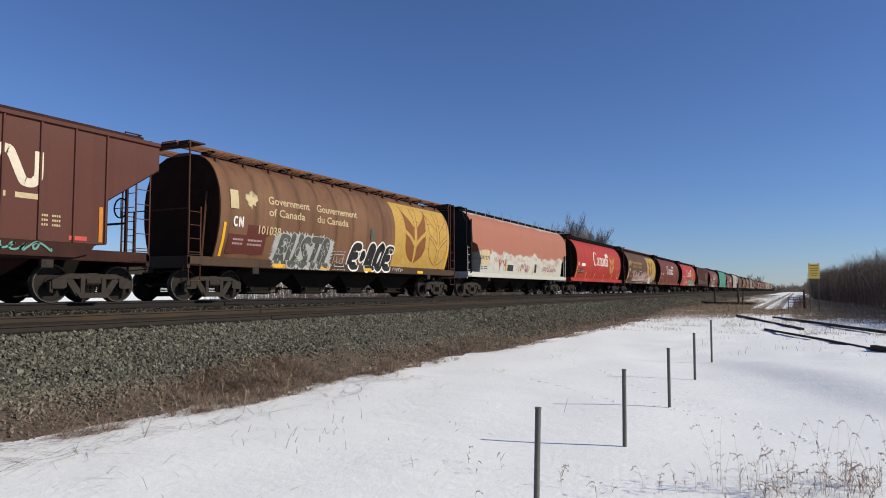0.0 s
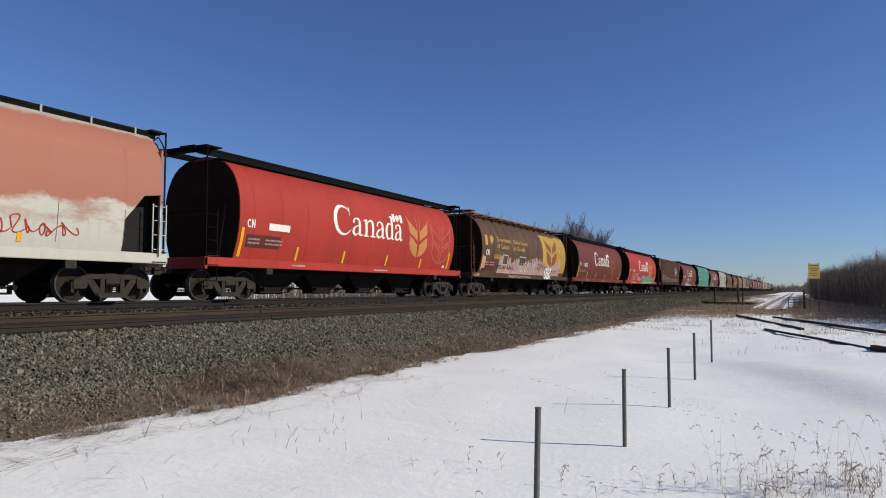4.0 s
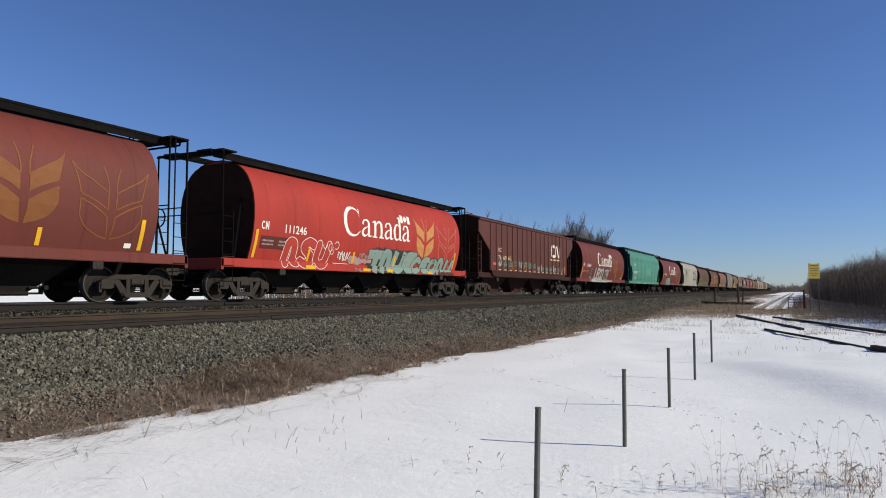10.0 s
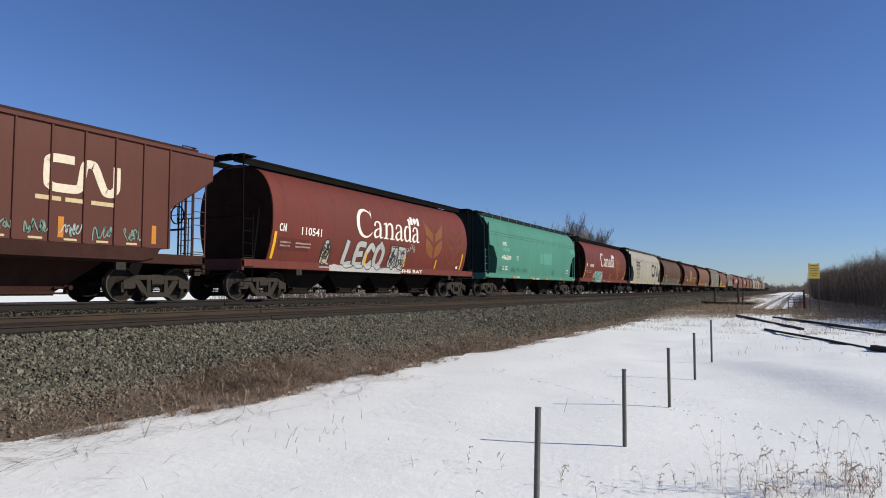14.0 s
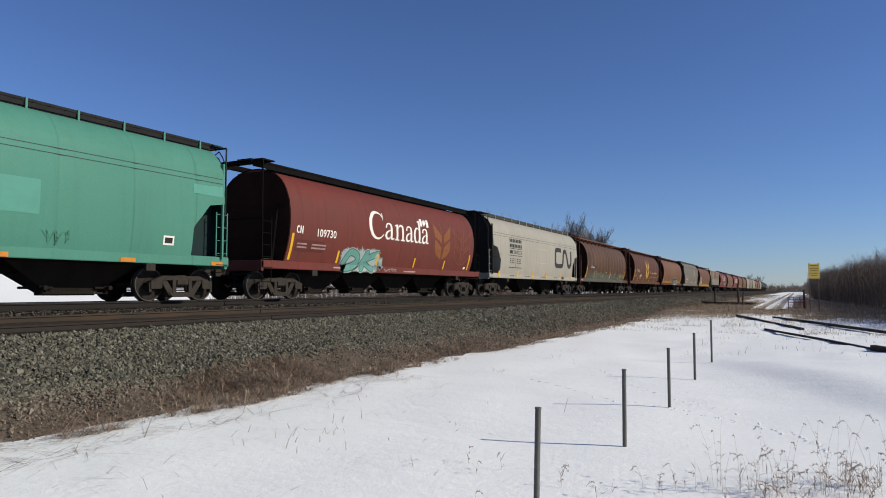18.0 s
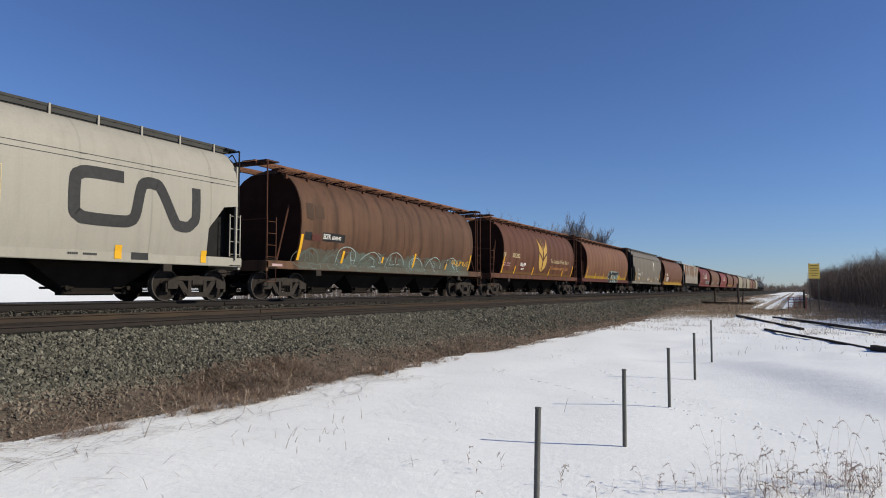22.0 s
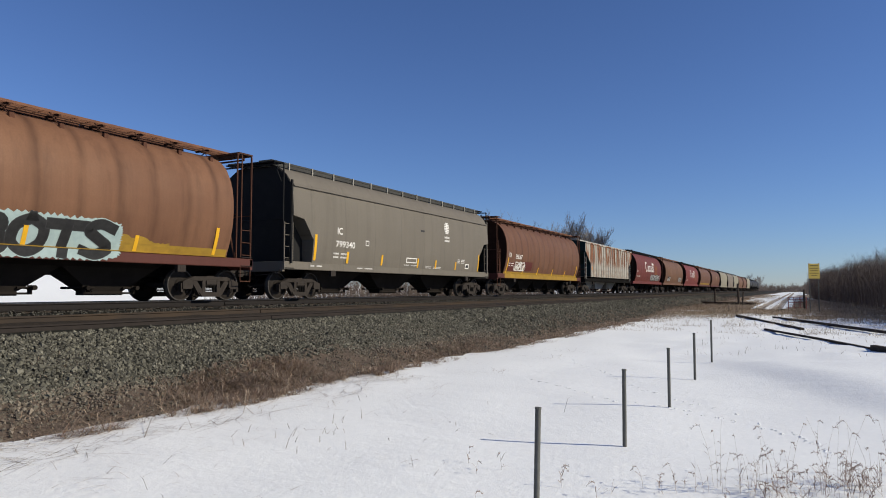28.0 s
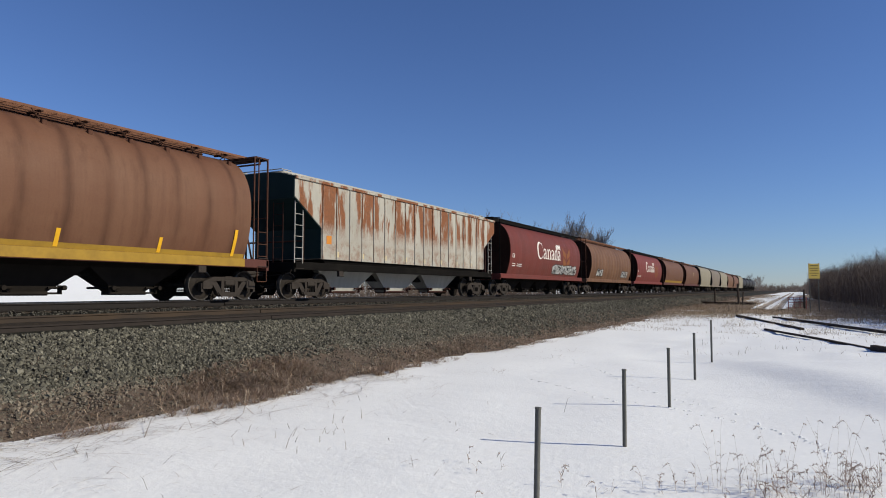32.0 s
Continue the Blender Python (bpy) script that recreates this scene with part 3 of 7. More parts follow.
rail_thing("near_rail", TRACK_Y - 0.755, 0.0, -40, 2000, M_RAIL, "steel running rail, dark rust with a polished head", True)
rail_thing("far_rail", TRACK_Y + 0.755, 0.0, -40, 2000, M_RAIL, "steel running rail, dark rust with a polished head", True)
rail_thing("spare_rail", 14.2, -0.235, -30, 210, M_SPARE, "rusty spare rail lying along the ballast shoulder")
rail_thing("spare_rail", 13.78, -0.405, -30, 210, M_OLDRAIL, "grey-brown spare rail lying lower on the ballast shoulder")

sleepers = thing("sleepers", "row of creosoted timber sleepers set in the ballast", "sleepers", kind="structure")
TIE = Shape().box(-0.115, 0.115, -1.3, 1.3, -0.38, -0.178, 0.012).mesh("sleeper")
for i in range(240):
    part("sleeper", TIE, M_TIE, sleepers, at=pose(-12 + i * 0.53 + random.uniform(-0.02, 0.02), TRACK_Y + random.uniform(-0.03, 0.03), random.uniform(-0.008, 0.004), 0, 0, random.uniform(-0.6, 0.6)))
PLATE = Shape().box(-0.1, 0.1, -0.17, 0.17, -0.178, -0.165).mesh("tie_plate")
for i in range(150):
    part("tie_plate", PLATE, M_RAIL, sleepers, at=pose(-4 + i * 0.53, TRACK_Y - 0.755, 0.0))


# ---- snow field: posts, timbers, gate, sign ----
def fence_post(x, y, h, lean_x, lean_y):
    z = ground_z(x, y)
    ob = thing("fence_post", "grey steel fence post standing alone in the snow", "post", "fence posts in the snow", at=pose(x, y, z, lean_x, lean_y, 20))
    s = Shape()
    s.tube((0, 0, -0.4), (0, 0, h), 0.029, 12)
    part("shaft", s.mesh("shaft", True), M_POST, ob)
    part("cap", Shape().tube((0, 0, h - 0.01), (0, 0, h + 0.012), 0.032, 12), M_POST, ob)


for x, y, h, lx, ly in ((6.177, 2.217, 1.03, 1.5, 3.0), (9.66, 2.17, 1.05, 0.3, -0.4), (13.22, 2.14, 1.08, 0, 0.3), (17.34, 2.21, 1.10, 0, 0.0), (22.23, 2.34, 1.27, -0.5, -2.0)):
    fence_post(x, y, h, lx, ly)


def beam(p, q, w, h, label):
    """A long timber lying on the snow, its ends rough."""
    (x0, y0), (x1, y1) = p, q
    a = math.atan2(y1 - y0, x1 - x0)
    n = 14
    z0, z1 = ground_z(x0, y0) - 0.03, ground_z(x1, y1) - 0.06
    s, rings = Shape(), []
    lift = max(0.0, max(ground_z(x0 + (x1 - x0) * k / n, y0 + (y1 - y0) * k / n) - z0 - (z1 - z0) * k / n for k in range(n + 1)) - 0.07)
    for i in range(n + 1):
        t = i / n
        x, y = x0 + (x1 - x0) * t, y0 + (y1 - y0) * t
        z = z0 + (z1 - z0) * t + lift + 0.008 * math.sin(t * 9 + x0)
        c = 0.012
        ring = [(-w / 2 + c, 0), (w / 2 - c, 0), (w / 2, c), (w / 2, h - c), (w / 2 - c, h), (-w / 2 + c, h), (-w / 2, h - c), (-w / 2, c)]
        rings.append([(x - math.sin(a) * r, y + math.cos(a) * r, z + u) for r, u in ring])
    vs = [p3 for r in rings for p3 in r]
    fs = [(i * 8 + k, i * 8 + (k + 1) % 8, (i + 1) * 8 + (k + 1) % 8, (i + 1) * 8 + k) for i in range(n) for k in range(8)]
    fs += [tuple(range(8))[::-1], tuple(range(n * 8, n * 8 + 8))]
    s.add(vs, fs)
    return tagged(part("timber_beam", s, M_TIMBER, None, label), category="timber", group="old timbers in the snow")


beam((41.5, 1.6), (22.0, -3.6), 0.13, 0.09, "long dark weathered timber half sunk in snow")
beam((55.8, 4.05), (42.4, -0.24), 0.16, 0.15, "dark weathered timber with a sawn end on the snow")
beam((55.7, 1.56), (32.0, -6.5), 0.16, 0.15, "long dark weathered timber along the grass edge")
beam((27.0, -2.22), (23.6, -3.6), 0.20, 0.20, "short dark timber lying on the snow")
beam((99.8, 13.8), (92.2, 4.6), 0.30, 0.42, "grey fallen pole lying before the brace posts")


def wood_post(x, y, h, r, lean, label):
    ob = thing("wooden_post", label, "post", at=pose(x, y, ground_z(x, y), lean, 0, 0))
    s = Shape()
    s.tube((0, 0, -0.3), (0, 0, h * 0.5), r, 9, r * 0.95).tube((0.0, 0.0, h * 0.5), (0.01, 0, h), r * 0.95, 9, r * 0.85)
    part("shaft", s, M_TIMBER, ob)
    part("wire_staple", Shape().box(-r - 0.03, -r + 0.02, -0.02, 0.02, h * 0.7, h * 0.78), M_POST, ob)
    return ob


wood_post(101.7, 10.1, 2.1, 0.13, 1, "old grey wooden fence post near the track")
wood_post(91.3, 6.35, 2.7, 0.14, -2, "old grey wooden brace post near the track")
wood_post(90.0, 5.9, 1.7, 0.10, 6, "old grey wooden fence post leaning near the track")
wood_post(72.6, -0.6, 2.0, 0.10, 0, "wooden gate post at the field track")

wood_post(16.3, 26.0, 1.1, 0.06, 2, "thin grey fence post in the snow beyond the track")
wood_post(23.5, 26.4, 1.1, 0.06, -2, "thin grey fence post in the snow beyond the track")

gate = thing("field_gate", "red-brown pipe gate standing open at the field track", "gate", at=pose(73.2, 0.75, ground_z(73, 0.2) + 0.02, 0, 0, -78))
part("gate_frame", Shape().line([(0, 0, 0), (1.55, 0, 0), (1.55, 0, 1.25), (0, 0, 1.25), (0, 0, 0)], 0.038), M_REDWOOD, gate)
for k in range(4):
    part("gate_rail", Shape().tube((0, 0, 0.25 + k * 0.25), (1.55, 0, 0.25 + k * 0.25), 0.024), M_REDWOOD, gate)
for k in range(2):
    part("gate_upright", Shape().tube((0.5 + k * 0.52, 0, 0), (0.5 + k * 0.52, 0, 1.25), 0.035), M_REDWOOD, gate)

sign = thing("roadside_sign", "yellow notice board with dark text rows on two grey posts", "sign", at=pose(66.0, -1.35, ground_z(66, -1.35), 0, 0, -62))
for k in (-1, 1):
    part("sign_post", Shape().box(k * 0.38 - 0.035, k * 0.38 + 0.035, 0.03, 0.10, -0.4, 4.15, 0.01), M_POST, sign)
part("board", Shape().box(-0.47, 0.47, -0.015, 0.03, 2.92, 4.18), M_SIGN, sign, "yellow board")
for k, (w, h) in enumerate(((0.70, 0.05), (0.76, 0.04), (0.62, 0.04), (0.76, 0.04), (0.50, 0.04))):
    part("text_bar", Shape().box(-w / 2, w / 2, -0.021, -0.015, 3.98 - k * 0.21, 3.98 - k * 0.21 + h), M_CHAR, sign)
for k in (-1, 1):
    part("corner_flag", Shape().box(k * 0.42 - 0.04, k * 0.42 + 0.04, -0.024, -0.015, 4.13, 4.22), M_ORANGE, sign)


# ---- bare trees and brush ----

def twig_tree(height, seed, spreadness=0.35, depth=4, girth=0.016, kids=5):
    """Trunk and crown of a bare poplar as two meshes."""
    rnd = random.Random(seed)
    trunk, crown = Shape(), Shape()

    def grow(shape, p, d, ln, r, level):
        segs = 4 if level == 0 else 2
        pts, dd = [p], d.copy()
        for i in range(segs):
            dd = (dd + Vector((rnd.uniform(-1, 1), rnd.uniform(-1, 1), rnd.uniform(-0.1, 0.6))) * (0.06 if level == 0 else 0.16)).normalized()
            pts.append(pts[-1] + dd * (ln / segs))
        for i in range(segs):
            r0, r1 = r * (1 - 0.75 * i / segs), r * (1 - 0.75 * (i + 1) / segs)
            shape.tube(pts[i], pts[i + 1], max(r0, 0.013), 6 if level == 0 else 3, max(r1, 0.009))
        if level >= depth:
            return
        n = kids + (4 if level == 0 else 0)
        for k in range(n):
            t = rnd.uniform(0.28, 0.98) if level == 0 else rnd.uniform(0.25, 1.0)
            i = min(segs - 1, int(t * segs))
            q = pts[i].lerp(pts[i + 1], t * segs - i)
            a = rnd.uniform(0, math.tau)
            out = Vector((math.cos(a), math.sin(a), 0))
            nd = (dd * (1.0 - spreadness) + out * spreadness * 1.5 + Vector((0, 0, 0.35))).normalized()
            grow(crown, q, nd, ln * rnd.uniform(0.34, 0.52), r * 0.42 * (1.2 - 0.6 * t), level + 1)
    grow(trunk, Vector((0, 0, -0.3)), Vector((0, 0, 1)), height * 0.9, height * girth, 0)
    return trunk.mesh("trunk"), crown.mesh("crown")


TREES = [twig_tree(11.0, s, 0.29 + 0.05 * (s % 3), 3, 0.012, 9) for s in range(5)]


def bare_tree(x, y, k, size):
    ob = thing("bare_tree", "tall leafless poplar behind the railway", "tree", "bare trees beyond the track", at=pose(x, y, ground_z(x, y), 0, 0, k * 77 % 360))
    ob.scale = (size,) * 3
    t, c = TREES[k % len(TREES)]
    part("trunk", t, M_FARTWIG, ob)
    part("crown", c, M_FARTWIG, ob)


rt = random.Random(5)
# groves by the slope of their bearing: (lowest, highest, near, far, trees, sizes)
for lo, hi, near, far, count, s0, s1 in ((0.256, 0.352, 98, 124, 46, 0.70, 0.90), (0.403, 0.435, 84, 96, 8, 0.70, 0.84), (0.460, 0.505, 72, 84, 9, 0.60, 0.72), (0.131, 0.154, 280, 315, 8, 0.70, 0.95)):
    for k in range(count):
        x = rt.uniform(near, far)
        bare_tree(x, x * rt.uniform(lo, hi), k + count, rt.uniform(s0, s1))
for k in range(9):
    bare_tree(560 + k * 16 + rt.uniform(-5, 5), 25 + rt.uniform(-3, 12), k + 1, rt.uniform(0.8, 1.1))


def brush(name, places, h0, h1, label, twigs=12, width=0.02, seed=3, material=None):
    """Thin upright stems with many twigs; far off, joined in one mesh."""
    rnd = np.random.default_rng(seed)
    xy = np.array(places)
    n = len(xy)
    h = rnd.uniform(h0, h1, n)
    base = np.column_stack([xy, [ground_z(x, y) - 0.1 for x, y in places]])
    top = base + np.column_stack([rnd.normal(0, 0.07, (n, 2)) * h[:, None], h])
    t = rnd.uniform(0.2, 0.97, (n, twigs))
    p = base[:, None] + (top - base)[:, None] * t[..., None]
    a = rnd.uniform(0, math.tau, (n, twigs))
    ln = h[:, None] * rnd.uniform(0.12, 0.34, (n, twigs)) * (1.2 - t * 0.6)
    q = p + np.stack([np.cos(a) * 0.5, np.sin(a) * 0.5, np.full_like(a, 0.9)], -1) * ln[..., None]
    p, q = np.concatenate([base, p.reshape(-1, 3)]), np.concatenate([top, q.reshape(-1, 3)])
    w = np.concatenate([np.full(n, width), np.full(n * twigs, width * 0.5)])
    a = rnd.uniform(0, math.tau, len(p))
    corners = [p + np.column_stack([np.cos(a + k * 2.094), np.sin(a + k * 2.094), np.zeros(len(p))]) * w[:, None] for k in range(3)]
    vs = np.stack(corners + [q], 1).reshape(-1, 3)
    fs = (np.array([(0, 1, 3), (1, 2, 3), (2, 0, 3)])[None] + (np.arange(len(p)) * 4)[:, None, None]).reshape(-1, 3)
    me = raw_mesh(name, vs, fs)
    tagged(part(name, me, material or M_TWIG, None, label), category="brush", kind="stuff")


def places(n, x0, x1, y0, y1, seed):
    rnd = random.Random(seed)
    return [(rnd.uniform(x0, x1), rnd.uniform(y0, y1)) for _ in range(n)]


def woods_edge(x):
    return float(np.interp(x, [44, 70, 120, 183], [-8.6, -7.0, -4.6, -2.7]))


wp = []
for x, y in places(5600, 46, 190, -16, 0, 1):
    y = woods_edge(x) - abs(y) * 0.42
    wp.append((x, y))
brush("bare_woods", wp, 3.9, 5.8, "dense grey-brown leafless woods beside the field track", 24, 0.021, 3, M_WOODS)
wp = [(x, woods_edge(x) - 1 - abs(y)) for x, y in places(1600, 185, 520, -10, 0, 2)]
brush("bare_woods", wp, 4.4, 6.4, "dense grey-brown leafless woods beside the field track", 12, 0.05, 4, M_WOODS)
wp = [(x, woods_edge(x) - abs(y)) for x, y in places(500, 26, 60, -20, -9, 6) if y < woods_edge(x)]
brush("bare_woods", wp, 2.4, 3.4, "dense grey-brown leafless woods beside the field track", 22, 0.024, 5, M_WOODS)
brush("willow_brush", places(420, 38, 110, 27, 34, 7), 1.2, 2.6, "grey leafless willow brush behind the track", 12, 0.014, 6)
brush("willow_brush", places(2300, 29, 78, 26, 31, 18), 1.8, 3.0, "dense thicket of grey leafless saplings behind the track", 9, 0.022, 17, M_WOODS)
brush("willow_brush", places(2800, 76, 340, 23.5, 30, 19), 1.3, 2.5, "grey leafless willow brush behind the track", 9, 0.03, 18, M_WOODS)
brush("willow_brush", places(900, -5, 75, 60, 66, 20), 0.5, 1.3, "thin dark brush along the crest of the snowy rise", 8, 0.03, 21, M_WOODS)
brush("far_woods", places(2600, 700, 1300, -60, 110, 9), 4, 9, "distant leafless woods on the horizon", 10, 0.22, 8, M_WOODS)
brush("far_woods", places(500, 450, 760, 30, 75, 10), 3, 6, "distant leafless woods on the horizon", 9, 0.12, 9, M_WOODS)


# ---- tall dry grass close by ----
def tall_grass(centre, n, radius, height, seed):
    rnd = random.Random(seed)
    s = Shape()
    for _ in range(n):
        x, y = centre[0] + rnd.gauss(0, radius), centre[1] + rnd.gauss(0, radius)
        z = ground_z(x, y)
        h = height * rnd.uniform(0.45, 1.1)
        a, lean = rnd.uniform(0, math.tau), rnd.uniform(0.05, 0.35)
        pts = [Vector((x + math.cos(a) * lean * h * t * t, y + math.sin(a) * lean * h * t * t, z + h * t * (1 - 0.12 * lean * t))) for t in (0, 0.35, 0.7, 1.0)]
        r = 0.0019
        for p, q, r0, r1 in zip(pts, pts[1:], (r, r * 0.8, r * 0.6), (r * 0.8, r * 0.6, r * 0.4)):
            s.tube(p, q, r0, 3, r1)
        if rnd.random() < 0.75:
            d = Vector((math.cos(a), math.sin(a), 0.7)).normalized()
            for k in range(rnd.randint(8, 16)):
                p = pts[3] + d * (k * 0.0085) - Vector((0, 0, 0.010 * k * lean + 0.0005 * k * k))
                b = rnd.uniform(0, math.tau)
                e = rnd.uniform(0.010, 0.026)
                s.tube(p, p + Vector((math.cos(b) * e, math.sin(b) * e, rnd.uniform(-0.004, 0.022))), 0.0042, 3, 0.0008)
        for k in range(rnd.randint(2, 4)):
            t = rnd.uniform(0.1, 0.95)
            p = pts[0].lerp(pts[2], t)
            b = rnd.uniform(0, math.tau)
            q = p + Vector((math.cos(b), math.sin(b), rnd.uniform(-0.2, 0.8))) * rnd.uniform(0.06, 0.16)
            w = Vector((-math.sin(b), math.cos(b), 0)) * 0.0038
            m2 = p.lerp(q, 0.5) + Vector((0, 0, 0.02))
            s.add([p - w, p + w, m2 + w, m2 - w, q], [(0, 1, 2, 3), (3, 2, 4)])
    me = quick_mesh("tall_dry_grass", s.v, s.f)
    tagged(part("tall_dry_grass", me, M_STALK, None, "tall dry grass stalks with seed heads in snow"), category="grass", kind="stuff")


for cx, cy, n, rad, h, seed in ((8.13, 0.78, 4, 0.07, 0.70, 1), (8.22, 0.22, 17, 0.22, 0.30, 2), (8.30, 0.25, 9, 0.16, 0.66, 3), (8.9, -0.66, 22, 0.22, 0.34, 4), (9.0, -0.60, 9, 0.22, 0.74, 5), (7.9, 1.05, 7, 0.16, 0.40, 6), (8.15, 0.55, 5, 0.10, 0.66, 7),
                                (8.6, -0.45, 24, 0.22, 0.24, 8), (7.75, 1.35, 3, 0.08, 0.36, 9), (10.2, -0.9, 4, 0.35, 0.55, 10), (9.4, 0.3, 3, 0.3, 0.42, 11), (8.0, 0.3, 10, 0.16, 0.20, 12), (7.4, 1.9, 4, 0.3, 0.26, 13), (7.2, 3.2, 5, 0.5, 0.22, 14),
                                (8.45, -0.25, 14, 0.16, 0.45, 15), (9.9, -1.4, 8, 0.3, 0.45, 16)):
    tall_grass((cx, cy), n, rad, h, seed)


def snow_tracks(path, n, seed):
    """A line of small clods kicked up out of the snow by an animal."""
    rnd = random.Random(seed)
    pos, size = [], []
    for k in range(n):
        t = k / (n - 1) * (len(path) - 1)
        i = min(len(path) - 2, int(t))
        (x0, y0), (x1, y1) = path[i], path[i + 1]
        u = t - i
        x, y = x0 + (x1 - x0) * u + rnd.gauss(0, 0.06), y0 + (y1 - y0) * u + rnd.gauss(0, 0.06)
        for _ in range(2):
            px, py = x + rnd.gauss(0, 0.05), y + rnd.gauss(0, 0.05)
            pos.append((px, py, ground_z(px, py) + 0.002))
            size.append((rnd.uniform(0.02, 0.045), rnd.uniform(0.02, 0.045), rnd.uniform(0.007, 0.015)))
    rot = np.repeat(np.eye(3)[None], len(pos), 0)
    me = scatter_mesh("snow_tracks", OCTA_V, OCTA_F, np.array(pos), rot, np.array(size))
    tagged(part("snow_tracks", me, M_SNOW, None, "line of animal tracks broken into the snow crust"), category="tracks", kind="stuff")


snow_tracks([(15.5, 5.6), (13.6, 3.4), (13.0, 1.9), (12.2, 0.6), (11.4, -0.2), (10.6, -0.3)], 42, 1)
snow_tracks([(21.0, 6.8), (18.5, 5.0), (15.5, 3.2), (13.2, 1.2)], 26, 2)


# ---- freight cars ----
# Car space: x along the train, the camera's side at -y, z = 0 on the rails.
PROFILES = {
    "cylinder": ([1.24, 1.5, 1.8, 2.2, 2.6, 2.95, 3.3, 3.6, 3.85, 4.05, 4.2, 4.31, 4.40, 4.44], [1.33, 1.42, 1.51, 1.59, 1.62, 1.61, 1.56, 1.46, 1.33, 1.17, 0.98, 0.75, 0.45, 0.2]),
    "flow": ([1.24, 1.5, 1.9, 2.4, 2.9, 3.4, 3.80, 3.84, 4.1, 4.34, 4.50, 4.58], [1.49, 1.54, 1.585, 1.61, 1.61, 1.58, 1.54, 1.51, 1.37, 1.15, 0.86, 0.42]),
    "ribbed": ([1.24, 4.10, 4.14, 4.30, 4.36], [1.54, 1.54, 1.53, 0.9, 0.3]),
}


TOP = {"cylinder": 4.44, "flow": 4.57, "ribbed": 4.36}


def half_width(kind, z):
    zs, ws = PROFILES[kind]
    return float(np.interp(z, zs, ws))


def low_edge(kind, x):
    """Lower edge of a car's side at x: the corners are cut away over the trucks."""
    x = abs(x)
    if kind == "flow":
        return float(np.interp(x, [6.94, 6.95, 7.5, 8.06], [1.24, 2.05, 2.72, 2.80]))
    if kind == "ribbed":
        return float(np.interp(x, [7.02, 7.03, 8.5], [1.40, 2.50, 3.46]))
    return 1.24


def body_mesh(kind, half, seams, dent, wide=0.10):
    """A shell lofted along x; over the cut corners its floor rises as slope sheets."""
    xs = {-half, half, 0.0}
    for k in range(seams):
        x = -half + (k + 0.5) * 2 * half / seams
        xs |= {x - wide, x - 0.03, x + 0.03, x + wide}
    for x in {"flow": (6.94, 6.95, 7.2, 7.5, 7.8), "ribbed": (7.02, 7.03, 7.5, 8.0)}.get(kind, ()):
        xs |= {x, -x}
    xs = sorted(xs)
    n = 29
    s, rings = Shape(), []
    for x in xs:
        low = low_edge(kind, x)
        near = any(abs(abs(x + half - (k + 0.5) * 2 * half / seams) - 0.03) < 1e-4 for k in range(seams))
        zs = [low + (TOP[kind] - low) * (i / (n - 1)) for i in range(n)] if kind != "ribbed" else [low] + [max(low, z) for z in (1.45, 2.0, 2.7, 3.4, 4.10, 4.14, 4.30, 4.36)]
        ring = [(x, -half_width(kind, z) + (dent if near and z < 4.1 else 0), z) for z in zs]
        ring += [(x, -y, z) for x, y, z in ring[::-1]]
        rings.append(ring)
    m = len(rings[0])
    fs = []
    for i in range(len(xs) - 1):
        fs += [(i * m + k, (i + 1) * m + k, (i + 1) * m + (k + 1) % m, i * m + (k + 1) % m) for k in range(m)]
    s.add([p for r in rings for p in r], fs + [tuple(range(m))[::-1], tuple(range((len(xs) - 1) * m, len(xs) * m))])
    return s.mesh("body", True)


def roof_cap_mesh(kind, half, low):
    """The separately painted skin over the top of a car."""
    zs = [low + (TOP[kind] - low) * i / 9 for i in range(10)]
    p = [(-half_width(kind, z) - 0.008, z + 0.006) for z in zs]
    p += [(-y, z) for y, z in p[::-1]]
    q = [(y * 0.97, z - 0.03) for y, z in p[::-1]]
    return Shape().prism("x", p + q, -half, half).mesh("roof_cap", True)


def end_sheet_mesh(kind, low, side):
    zs = np.linspace(low, 4.34, 20)
    p = [(-half_width(kind, z) * 0.985, z) for z in zs]
    p += [(-y, z) for y, z in p[::-1]]
    return Shape().prism("x", p, 0.0, 0.02 * side)


SILL_HALF, LENGTH = 8.36, 17.98


def ladder(h, rungs, gap=0.42, low=0.0):
    s = Shape()
    for x in (0, gap):
        s.box(x - 0.016, x + 0.016, -0.012, 0.012, 0, h)
    for k in range(rungs):
        s.tube((0, -0.02, low + 0.15 + k * 0.38), (gap, -0.02, low + 0.15 + k * 0.38), 0.012, 5)
    return s.mesh("ladder")


